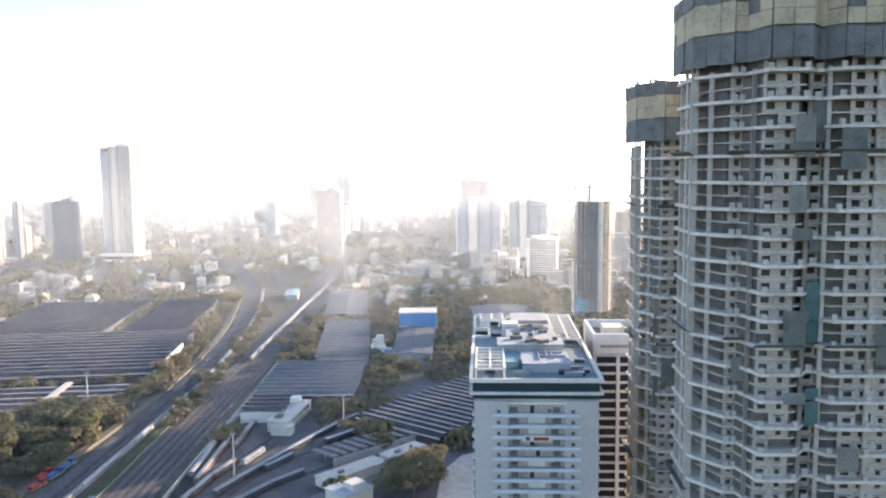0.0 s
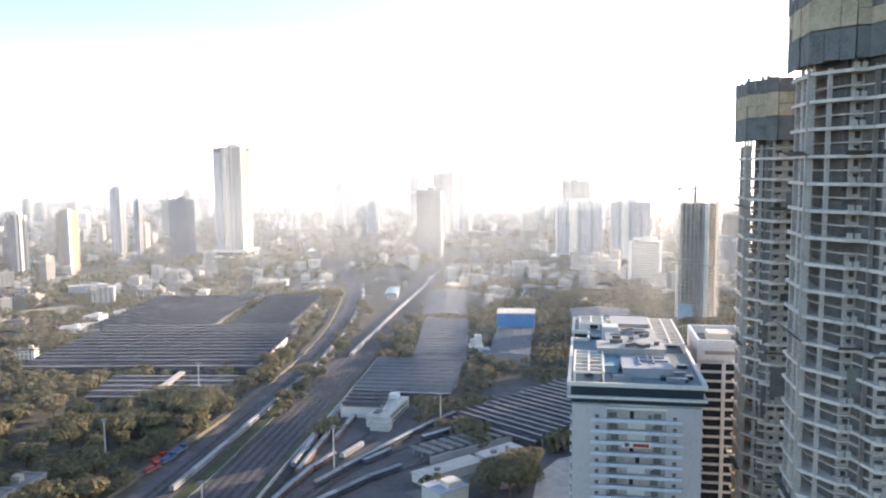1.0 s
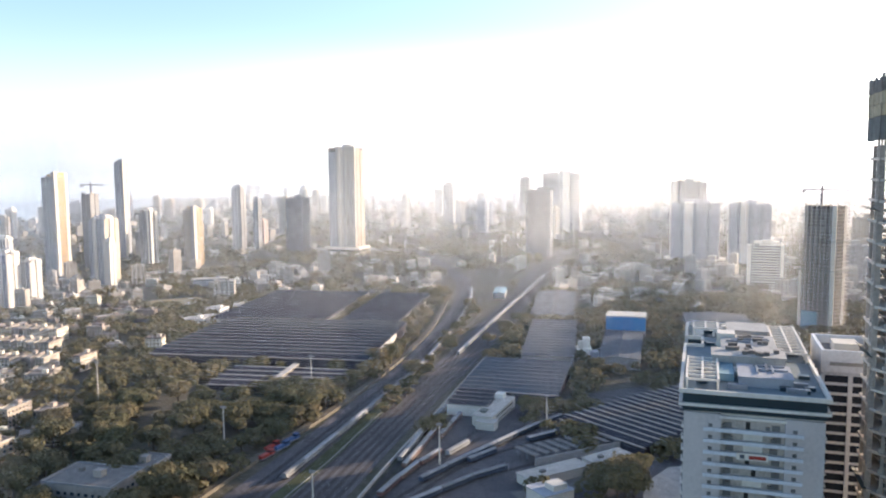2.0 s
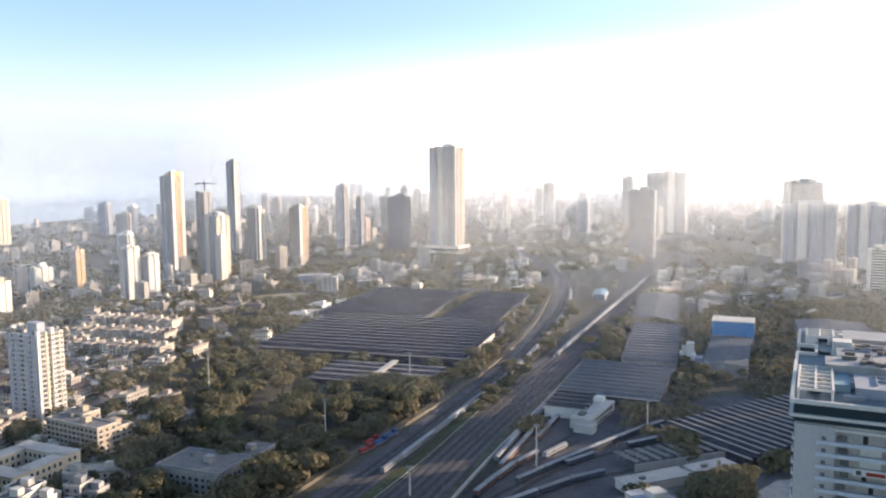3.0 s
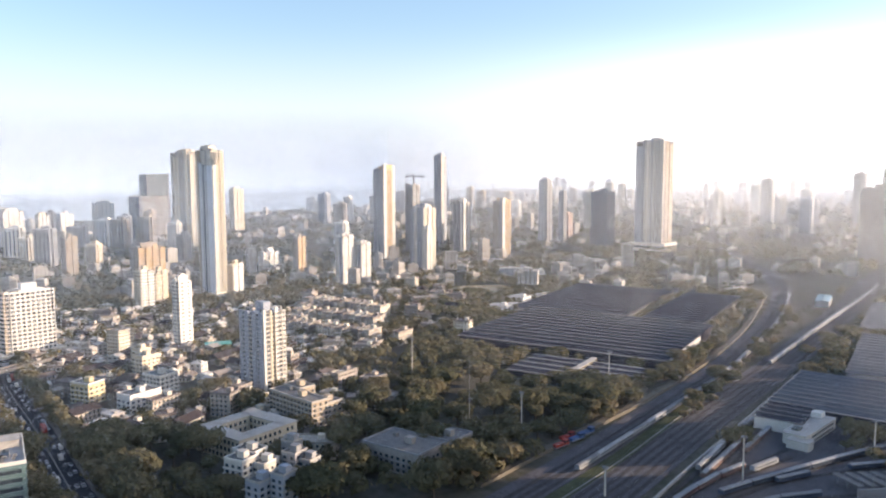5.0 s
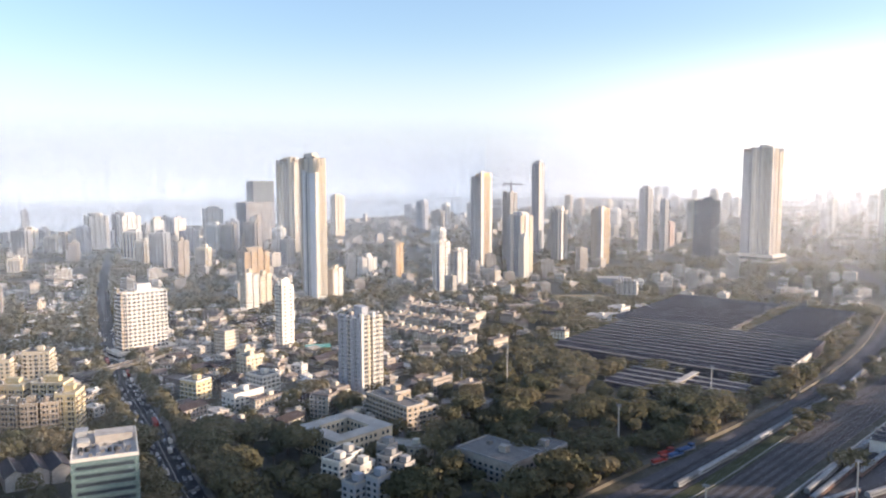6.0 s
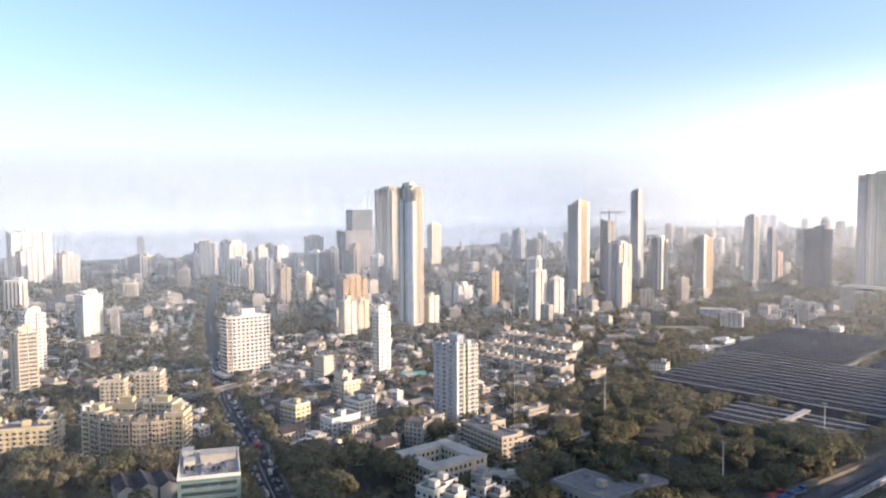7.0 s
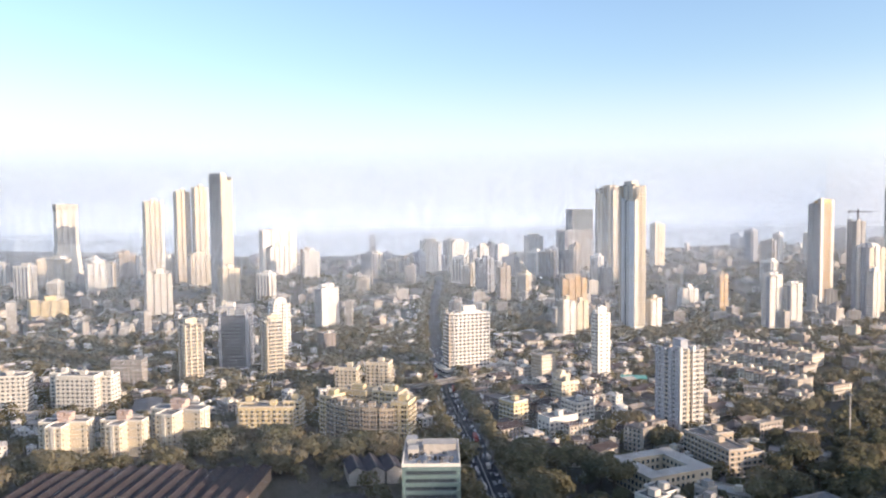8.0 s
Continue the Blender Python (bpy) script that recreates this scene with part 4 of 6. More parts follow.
        g.v = n_ + [(x_, y_, z_ + 0.15) for x_, y_, z_ in n_]
        g.f = [(0, 1, 2, 3), (7, 6, 5, 4), (0, 4, 5, 1), (1, 5, 6, 2), (2, 6, 7, 3), (3, 7, 4, 0)]
        part("debris_shelf", g, "net", ob, "dark netted shelf that catches debris")
    for k in range(22):
        a, b, v = rnd.choice(fronts)
        a = a if a > u0 else a + 6.5
        i = rnd.randrange(int(n * 0.3), n - 4)
        ww = min(max(b - a - 1, 1.5), rnd.uniform(3, 6))
        part("hanging_net", Geo().box(min(max(rnd.uniform(a + ww / 2, b), a + ww / 2), b - ww / 2 if b - a > ww else b), -v - 0.12 - 0.06 * k, i * s, ww, 0.05, rnd.choice((1, 2, 2, 3)) * s - 0.4), rnd.choice(("net", "bluenet", "net", "tealnet")), ob)
    # screens round the top storeys
    top = n * s
    grow = [(a + (-0.8 if k == 0 else 0), b - 0.9) for k, (a, b) in enumerate(out)] + [(u1 + 0.8, back + 0.8), (u0 - 0.8, back + 0.8)]
    part("screen_frame", Geo().prism([(a * 0.99, b + 0.5) for a, b in grow], top, top + 15.5), "rawdark", ob, "dark block standing in for shaded storeys behind the screens")

    def clad(z0, tall, material, slack, gap, label):
        """Hung screen panels side by side along the front and the open flank, none quite like the next."""
        for k in [len(grow) - 1] + list(range(len(grow) - 3)):
            (xa, ya), (xb, yb) = grow[k], grow[(k + 1) % len(grow)]
            run = math.hypot(xb - xa, yb - ya)
            if run < 0.6:
                continue
            m = max(1, round(run / 3.6))
            ux, uy = (xb - xa) / run, (yb - ya) / run
            for q in range(m):
                if rnd.random() < gap:
                    continue
                c_ = (q + 0.5) / m * run
                o_ = rnd.uniform(0.05, 0.3)
                panel_ = Geo().box(xa + ux * c_ + uy * o_, ya + uy * c_ - ux * o_, z0 - rnd.uniform(0, slack), run / m - 0.12, 0.14, tall + rnd.uniform(-0.4, 1) * slack,
                                   math.degrees(math.atan2(uy, ux)) + rnd.uniform(-0.8, 0.8))
                part("screen_panel", panel_, material, ob, label)
    clad(top - 0.4, 6.4, "screen", 0.5, 0.0, "dark blue-green netting")
    clad(top + 6.5, 3.3, "plywood", 0.15, 0.04, "tan formwork panel")
    clad(top + 10.0, 3.3, "plywood", 0.3, 0.06, "tan formwork panel")
    clad(top + 13.6, 4.0, "topnet", 0.5, 0.0, "dark ragged netting")
    part("screen_rail", Geo().prism([(a * 1.006, b - 0.2) for a, b in grow], top + 9.75, top + 9.95), "topnet", ob)
    stub = Geo().box(0, 0, 0, 0.9, 0.7, 3.4).box(0.2, 0.1, 3.4, 0.08, 0.08, 1.4).box(-0.2, -0.1, 3.4, 0.08, 0.08, 1.6).mesh("column_stub", M["grey"])
    for u, v in stops:
        put("column_stub", stub, ob, u, v + 0.6 + rnd.uniform(0, 1.4), top + 15.4)
    # standing scaffold poles at the top
    pole = Geo().box(0, 0, 0, 0.15, 0.15, 6).mesh("scaffold_pole", M["steel"])
    for u in np.arange(u0, u1, 3.2):
        put("scaffold_pole", pole, ob, u, 1.5 + rnd.uniform(-1, 2), top + rnd.uniform(12.5, 15))
    return ob


site_tower(50, 187, 0, [(0, 10.6, 0), (10.6, 22, 8), (22, 26, 4.5), (26, 46, 8.4)], 183, "bare concrete tower frame with nets and tan formwork on top", 3)
site_tower(48.8, 250, 0, [(0, 4.5, 0), (4.5, 15, 2.5), (15, 30, 0)], 170, "bare concrete tower frame behind its twin", 8)


def lattice_tower():
    """The smaller unfinished tower farther off, with a crane."""
    x, y, az, h = 107, 805, -7.6, 121
    w, d = 34, 26
    rot = az - 22
    ob = thing("unfinished_tower", x + 3, y + 18, 0, rot, "grey unfinished tower with a crane and blue netting at its foot", "building site", "towers under construction")
    keep(x + 3, y + 18, w, d, rot)
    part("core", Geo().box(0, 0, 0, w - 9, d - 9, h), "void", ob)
    slab = Geo().box(0, 0, 0, w + 1.6, d + 1.6, 0.6).mesh("floor_slab", M["sitegrey"])
    wall = Geo()
    for fx, fy, fr, fl in faces(w - 3.6, d - 3.6):
        c, s = math.cos(radians(fr)), math.sin(radians(fr))
        for u in np.arange(-fl / 2 + 2, fl / 2 - 1, 5.2):
            wall.box(fx + c * u, fy + s * u, 0.5, 2.3, 0.4, 2.7, fr)
    wall = wall.mesh("infill_wall", M["rawdark"])
    for i in range(int(h / 3.25)):
        put("floor_slab", slab, ob, 0, 0, i * 3.25)
        put("infill_wall", wall, ob, 0, 0, i * 3.25)["kind"] = "stuff"
    part("shear_wall", Geo().box(w / 2 - 3, -d / 2 - 0.9, 0, 4, 1.6, h + 1), "offwhite", ob)
    part("shear_wall", Geo().box(-w / 2 + 1.2, -d / 2 - 0.9, 0, 2, 1.6, h * 0.5), "offwhite", ob)
    col = Geo().box(0, 0, 0, 0.9, 0.9, h + 2).mesh("column", M["sitegrey"])
    for u in np.arange(-w / 2 + 5, w / 2 - 6, 4.4):
        put("column", col, ob, u, -d / 2 - 0.2)
    part("shear_wall", Geo().box(w / 2 + 0.3, 2, 0, 1.0, 6, h + 1), "grey", ob)
    for z in (60, 88):
        part("debris_shelf", Geo().box(0, 0, z, w + 5, d + 5, 0.5), "net", ob)
    part("blue_sheeting", Geo().box(-6, -d / 2 - 0.8, 4, 15, 0.4, 17), "palenet", ob, "blue protective sheeting")
    crane(ob, -4, 0, h)


lattice_tower()


# ================= railway =================
def bend(pts, step=12.0):
    """A smooth line through a few plan points."""
    pts, out = [Vector((*p, 0)) for p in pts], []
    for i in range(len(pts) - 1):
        a, b, c, d = pts[max(i - 1, 0)], pts[i], pts[i + 1], pts[min(i + 2, len(pts) - 1)]
        k = max(2, int((c - b).length / step))
        for j in range(k):
            t = j / k
            p = 0.5 * (2 * b + (c - a) * t + (2 * a - 5 * b + 4 * c - d) * t * t + (3 * b - a - 3 * c + d) * t ** 3)
            out.append((p.x, p.y))
    return out + [(pts[-1].x, pts[-1].y)]


def along(line, s):
    """Place and heading after s metres of a line."""
    for (x0, y0), (x1, y1) in zip(line, line[1:]):
        k = math.hypot(x1 - x0, y1 - y0)
        if s <= k:
            return x0 + (x1 - x0) * s / k, y0 + (y1 - y0) * s / k, math.degrees(math.atan2(y1 - y0, x1 - x0))
        s -= k
    return x1, y1, math.degrees(math.atan2(y1 - y0, x1 - x0))


def keep_line(line, half):
    for (x0, y0), (x1, y1) in zip(line, line[1:]):
        keep((x0 + x1) / 2, (y0 + y1) / 2, math.hypot(x1 - x0, y1 - y0), 2 * half, math.degrees(math.atan2(y1 - y0, x1 - x0)), 0)


main_l = bend([(-207, 240), (-209, 365), (-214, 479), (-222, 608), (-255, 830), (-302, 1011), (-371, 1167), (-520, 1420)])
main_r = bend([(-170, 215), (-173, 336), (-177, 401), (-182, 500), (-190, 690), (-212, 1000), (-226, 1129), (-246, 1500)])
bed = Geo()
bed.ribbon(main_l, 22, 0, 0.35, 1.0)
tagged(new("railway_bed", bed.mesh("railway_bed", M["ballast"])), "dark ballast bed of the curving railway", "railway bed", kind="structure")
bed = Geo()
bed.ribbon(main_r, 30, 0, 0.36, 4.0)
tagged(new("railway_bed", bed.mesh("railway_bed", M["ballast"])), "dark ballast bed of the straight railway", "railway bed", kind="structure")
keep_line(main_l, 16)
keep(-262, 900, 90, 560, 12, 0)
keep_line(main_r, 21)


def track(line, shift, label="worn rails on dark ballast"):
    ob = thing("railway_track", 0, 0, 0, 0, label, "railway track", "railway tracks")
    for k in (-0.84, 0.84):
        part("rail", Geo().ribbon(line, 0.16, 0.38, 0.5, shift + k), "railtop", ob)
    part("sleeper_bed", Geo().ribbon(line, 2.7, 0.3, 0.40, shift), "sleepers", ob)


for k in (-6.5, -1.5, 3.5):
    track(main_l, k)
for k in (-7, -2, 3, 8, 13):
    track(main_r, k)
wall_l = bend([(-228, 300), (-228.5, 391), (-227.5, 441), (-229, 511), (-236, 608), (-249, 710), (-266, 800), (-305, 965)])
w = thing("boundary_wall", 0, 0, 0, 0, "low ochre boundary wall along the railway", "wall", kind="structure")
part("bank", Geo().ribbon(wall_l, 4.0, 0, 1.6, 2.6), "ochre", w)
part("coping", Geo().ribbon(wall_l, 0.5, 0, 2.0), "ochre", w)
wall_r = bend([(-152, 300), (-156, 350), (-159, 401), (-163.5, 498), (-171, 635)])
w = thing("boundary_wall", 0, 0, 0, 0, "pale low wall beside the parked trains", "wall", kind="structure")
part("coping", Geo().ribbon(wall_r, 0.9, 0, 1.8), "kerb", w)
strip = bend([(-192, 240), (-194, 365), (-198, 430), (-204, 520), (-210, 600)])
g = Geo().ribbon(strip, 9, 0, 0.5)
tagged(new("verge", g.mesh("verge", M["lawn"])), "grassy strip between two railways", "grass verge", kind="structure")
w = thing("boundary_wall", 0, 0, 0, 0, "thin broken wall in the grass strip", "wall", kind="structure")
part("coping", Geo().ribbon([(x + 3, y) for x, y in strip[:-8]], 0.35, 0, 0.8), "grey", w)

# the fan of yard tracks and the parked trains
yard = [bend(p) for p in (
    [(-152, 330), (-154, 397), (-158, 448), (-158, 505)],
    [(-145, 330), (-148, 388), (-151, 457), (-152, 500)],
    [(-146, 340), (-143, 375), (-135, 414), (-128, 450)],
    [(-139, 340), (-130, 373), (-115, 413), (-97, 458), (-83, 487), (-60, 530)],
    [(-132, 340), (-122, 385), (-105, 420), (-87, 447), (-68, 470)],
    [(-132, 330), (-124, 346), (-106, 380), (-90, 400), (-70, 425)],
    [(-143, 400), (-144, 432), (-145, 474)],
    [(-134, 395), (-129, 413), (-122, 440)])]
g = Geo().prism([(-150, 285), (-80, 285), (20, 420), (30, 470), (-40, 580), (-150, 480)], 0, 0.3)
tagged(new("yard_ground", g.mesh("yard_ground", M["ballast"])), "dark oily ground of the train yard", "yard", kind="structure")
keep(-118, 415, 100, 78, 62, 0)
keep(-128, 362, 64, 70, 0, 0)
for line in yard:
    track(line, 0)


def coach(name, paint, roof, label, group):
    """A railway coach 21.5 m long: body, arched roof, windows, doors, bogies."""
    ob = thing(name, 0, 0, 0, 0, label, "railway coach", group)
    part("body", Geo().box(0, 0, 1.0, 21.5, 2.9, 2.1), paint, ob)
    arch = [(1.45 * math.cos(a), 3.1 + 0.6 * math.sin(a)) for a in np.linspace(0, math.pi, 7)]
    g = Geo()
    g.v = [(x, y, z) for x in (-10.75, 10.75) for y, z in arch]
    g.f = [(i, i + 1, i + 8, i + 7) for i in range(6)] + [tuple(range(6, -1, -1)), tuple(range(7, 14))]
    part("roof", g, roof, ob)
    pane = Geo()
    for i in range(9):
        for s in (-1, 1):
            pane.box(-8.4 + 2.1 * i, 1.47 * s, 1.9, 1.3, 0.06, 0.8)
    part("glazing", pane, "glass", ob, kind="stuff")
    bog = Geo().box(0, 0, 0.3, 3.4, 2.4, 0.8).mesh("bogie", M["rubber"])
    for px in (-7, 7):
        put("bogie", bog, ob, px)
    return ob


def train(proto, line, start, count, shift=0.0, made=[]):
    for i in range(count):
        x, y, a = along(line, start + 22.3 * i)
        m = pose(x - math.sin(radians(a)) * shift, y + math.cos(radians(a)) * shift, 0.5, 0, 0, a)
        if proto in made:
            copy_thing(proto, m)
        else:
            made.append(proto)
            proto.matrix_world = m


blue_coach = coach("railway_coach", "coachblue", "coachroof", "blue and grey railway coach parked in the yard", "parked coaches")
red_coach = coach("railway_coach", "coachred", "coachroof", "maroon railway coach with dusty roof parked in the yard", "parked coaches")
pale_coach = coach("railway_coach", "coachroof", "coachroof", "pale grey suburban railway coach on the line", "suburban train")
train(pale_coach, yard[0], 68, 5)
train(red_coach, yard[1], 60, 3)
train(red_coach, yard[2], 12, 3)
train(blue_coach, yard[3], 36, 6)
train(blue_coach, yard[4], 70, 1)
train(blue_coach, yard[4], 118, 1)
train(blue_coach, yard[5], 18, 3)
train(red_coach, yard[6], 40, 2)
train(pale_coach, yard[7], 20, 1)
train(pale_coach, main_l, 118, 15, -7)
train(pale_coach, main_l, 470, 13, -7)
express = bend([(-196, 640), (-199, 700), (-204, 800), (-208, 900), (-213, 1050), (-226, 1250)])
track(express, 0)
train(pale_coach, express, 4, 22)


def machine(x, y, rot, paint, label):
    ob = thing("track_machine", x, y, 0, rot, label, "rail vehicle", "track machines")
    part("frame", Geo().box(0, 0, 0.9, 12, 2.8, 0.5), "steel", ob)
    part("engine_hood", Geo().box(-2, 0, 1.4, 7, 2.4, 1.7), paint, ob)
    part("cab", Geo().box(4, 0, 1.4, 3.2, 2.8, 2.7), paint, ob)
    part("cab_window", Geo().box(4, 0, 2.8, 3.3, 2.9, 0.8), "glass", ob)
    wheel = Geo().prism([(0.5 * math.cos(a), 0.5 * math.sin(a)) for a in np.linspace(0, 2 * math.pi, 10, endpoint=False)], 0, 0.2).mesh("wheel", M["rubber"])
    for px in (-4, -2.6, 2.6, 4):
        for s in (-1, 1):
            o = put("wheel", wheel, ob)
            o.matrix_basis = pose(px, s * 0.9, 0.5, 90, 0, 0)


for i, (c, x, y) in enumerate((("red", -227, 373), ("blue", -226, 388), ("red", -231, 386), ("blue", -226.5, 401))):
    keep(x, y, 10, 30)
    machine(x, y, 82, c, ("red" if c == "red" else "blue") + " track maintenance machine standing beside the line")


# ================= sheds =================
def saw_shed(name, x, y, rot, width, depth, bays, z, label, sheeting="sheet", edge="sheetlight", rise=2.6, wall="grey", light=True):
    """Workshop roof: bays side by side, each a long slope with a strip at its crest, pale where grazing sun is painted
    in. Origin at a corner; bays run along x.
    """
    ob = thing(name, x, y, 0, rot, label, "workshop shed")
    c, s = math.cos(radians(rot)), math.sin(radians(rot))
    keep(x + c * width / 2 - s * depth / 2, y + s * width / 2 + c * depth / 2, width, depth, rot)
    part("wall", Geo().box(width / 2, 0.3, 0, width, 0.6, z).box(width / 2, depth - 0.3, 0, width, 0.6, z).box(0.3, depth / 2, 0, 0.6, depth - 1.2, z + rise * 0.5)
         .box(width - 0.3, depth / 2, 0, 0.6, depth - 1.2, z + rise * 0.5), wall, ob)
    b = depth / bays
    roof = Geo()
    roof.v = [(-0.6, 0, z), (width + 0.6, 0, z), (width + 0.6, b * 0.72, z + rise), (-0.6, b * 0.72, z + rise), (width + 0.6, b, z), (-0.6, b, z),
              (-0.6, 0, z - 0.3), (width + 0.6, 0, z - 0.3), (width + 0.6, b, z - 0.3), (-0.6, b, z - 0.3)]
    roof.f = [(0, 1, 2, 3), (3, 2, 4, 5), (6, 9, 8, 7), (0, 3, 5, 9, 6), (1, 7, 8, 4, 2), (0, 6, 7, 1), (5, 4, 8, 9)]
    roof = roof.mesh("roof_bay", M[sheeting])
    crest = Geo().box(width / 2, b * 0.72, z + rise, width + 1.2, 0.9 if light else 0.45, 0.3).mesh("roof_crest", M[edge])
    gut = Geo().box(width / 2, 0, z, width + 1.2, 0.6, 0.35).mesh("gutter", M["rubber"])
    part("eave", Geo().box(width / 2, -0.35, z - 0.1, width + 1.6, 0.7, 0.55), "kerb" if wall == "sheet" else edge, ob)
    for i in range(bays):
        put("roof_bay", roof, ob, 0, b * i, 0)
        put("roof_crest", crest, ob, 0, b * i, 0)
        put("gutter", gut, ob, 0, b * i, 0)
    return ob


R = 8.6
cr, sr = math.cos(radians(R)), math.sin(radians(R))


def shed_at(u, v):
    return -432 + cr * u - sr * v, 536 + sr * u + cr * v


# kerb and offwhite crests put the grazing sunlight into the strip colour
saw_shed("workshop_shed", *shed_at(0, 0), R, 184, 150, 12, 8.5, "vast dark sawtooth workshop roof with pale crests", edge="kerb", wall="sheet", light=False)
saw_shed("workshop_shed", *shed_at(-18, 152), R, 116, 178, 17, 8.0, "vast dark sawtooth workshop roof farther back", light=False)
saw_shed("workshop_shed", *shed_at(116, 152), R, 58, 176, 15, 8.0, "dark workshop roof beside the railway trees", light=False)
saw_shed("workshop_shed", *shed_at(82, -67), R, 92, 52, 4, 4.0, "low dark shed with four pale ridge strips", edge="offwhite", wall="sheet", rise=1.6)
g = thing("raised_gallery", *shed_at(130, -74), 0, R, "ochre raised gallery across low sheds", "gallery")
part("gallery_wall", Geo().box(0, 32, 0, 4, 62, 6.6), "ochre", g)
part("gallery_roof", Geo().box(0, 32, 6.6, 5, 63, 0.5), "kerb", g)
# the wall's sunlit brightness is put into its off-white colour
part_w = thing("end_wall", *shed_at(185.5, 30), 0, R, "white-washed end wall of the workshop", "wall")
part("wall", Geo().box(0, 20, 0, 1.0, 96, 9.6), "offwhite", part_w)

saw_shed("train_shed", -158, 512, 3, 68, 92, 9, 7.0, "long grey roof of a train shed with ridged bays", "sheetlight", "roofgrey", 1.6, wall="sheet")
saw_shed("train_shed", -155, 476, 3, 27, 36, 4, 7.5, "low ridged train shed open at its white front", "sheet", "roofgrey", 1.4, wall="white")
saw_shed("train_shed", -137, 616, 8, 42, 154, 14, 8.0, "flat pale grey shed roof beside trees", "sheetlight", "roofgrey", 0.9)
saw_shed("train_shed", -80, 472, -35, 64, 126, 17, 5.2, "ridged dark roof of the diagonal train shed", "sheet", "kerb", 2.2, wall="sheet")


def plain_shed(name, x, y, rot, w, d, z, roof, label, wall="grey", rise=2.5):
    """A gabled shed, its ridge along its length d."""
    ob = thing(name, x, y, 0, rot, label, "shed")
    keep(x, y, w, d, rot)
    part("wall", Geo().box(0, 0, 0, w, d, z), wall, ob)
    a, b = w / 2 + 0.6, d / 2 + 0.6
    for s in (-1, 1):
        g = Geo()
        g.poly((0, -b, z + rise), (0, b, z + rise), (s * a, b, z), (s * a, -b, z)).poly((0, -b, z + rise - .25), (s * a, -b, z - .25), (s * a, b, z - .25), (0, b, z + rise - .25))
        g.poly((0, -b, z + rise), (s * a, -b, z), (s * a, -b, z - .25), (0, -b, z + rise - .25)).poly((s * a, -b, z), (s * a, b, z), (s * a, b, z - .25), (s * a, -b, z - .25))
        part("roof_slope", g, roof, ob)
    part("gable", Geo().poly((-w / 2, -d / 2, z), (w / 2, -d / 2, z), (0, -d / 2, z + rise)), wall, ob)
    part("gable", Geo().poly((w / 2, d / 2, z), (-w / 2, d / 2, z), (0, d / 2, z + rise)), wall, ob)
    part("ridge_cap", Geo().box(0, 0, z + rise - 0.05, 0.6, d + 1, 0.2), "roofgrey" if roof != "rust" else "rust", ob)
    return ob


wh = thing("warehouse", -66, 752, 0, 3, "tall warehouse with a bright blue front and white roof", "warehouse")
keep(-66, 752, 36, 40, 3)
part("wall", Geo().box(0, -7.5, 0, 35, 23, 22), "grey", wh)
part("front_cladding", Geo().box(0, -19.4, 9.5, 35.4, 0.8, 12.2), "bluesheet", wh, "bright blue sheet cladding")
part("roof", Geo().box(0, -7.5, 22, 36, 25, 0.7), "offwhite", wh)
plain_shed("warehouse", -63, 676, 3, 32, 104, 9, "sheetlight", "grey sheet-roofed warehouse before the blue front", "grey", 1.5)
plain_shed("warehouse", -157, 880, 8, 44, 160, 7, "sheetlight", "long pale shed roof beside the far railway", "grey", 2)
kiln = thing("small_factory", -92, 655, 0, 10, "small white factory with stacked tanks", "factory")
keep(-92, 655, 16, 18)
part("wall", Geo().box(0, 0, 0, 12, 14, 9).box(2, 3, 9, 6, 6, 8), "white", kiln)
part("tank", Geo().box(-3, -3, 9, 4, 4, 6), "offwhite", kiln)
part("annex", Geo().box(8, -4, 0, 7, 10, 7), "bluegrey", kiln)
plain_shed("warehouse", 15, 820, 5, 60, 60, 8, "sheetlight", "grey shed roof among trees", "grey", 2)
plain_shed("rail_building", -238, 950, 10, 14, 46, 7, "palenet", "long building with a pale turquoise roof by the line", "grey", 1)
plain_shed("rail_building", -388, 905, 98, 14, 40, 7, "sheetlight", "long blue-white building by the workshop", "bluegrey", 1)
for px, py, r, w_, d_, z_, paint_ in ((-497, 688, 12, 22, 16, 7, "white"), (-486, 712, 20, 30, 12, 6, "offwhite"), (-508, 742, 5, 18, 20, 8, "white"), (-500, 775, 30, 14, 22, 6, "cream"),
                                      (-645, 930, 35, 46, 16, 10, "bluegrey"), (-618, 948, 35, 16, 14, 7, "white")):
    o = thing("flat_roofed_house", px, py, 0, r, "pale flat-roofed house among trees behind the workshop", "house", "houses behind the workshop")
    keep(px, py, w_, d_, r)
    part("wall", Geo().box(0, 0, 0, w_, d_, z_), paint_, o)
    part("roof", Geo().box(0, 0, z_, w_ + 1, d_ + 1, 0.4), "kerb", o)
    part("roof_room", Geo().box(w_ * 0.2, 0, z_ + 0.4, 5, 5, 2.6), paint_, o)
    pane = Geo().box(0, 0, 0, 1.6, 0.15, 1.5).mesh("window", M["glass"])
    for i in range(int(w_ / 3.4)):
        for zz in np.arange(1.0, z_ - 2, 3.2):
            put("window", pane, o, -w_ / 2 + 1.9 + 3.4 * i, -d_ / 2 - 0.05, zz)
# small white signal building with a stair tower
g = thing("signal_building", -125, 480, 0, -5, "white flat-roofed signal building with a roof room", "railway building")
keep(-125, 480, 18, 52, -5)
part("wall", Geo().box(0, 2, 0, 13, 46, 6.6).box(4, -23, 0, 12, 8, 5), "offwhite", g)
part("roof", Geo().box(0, 2, 6.6, 13.8, 46.8, 0.5).box(4, -23, 5, 12.6, 8.6, 0.5), "kerb", g)
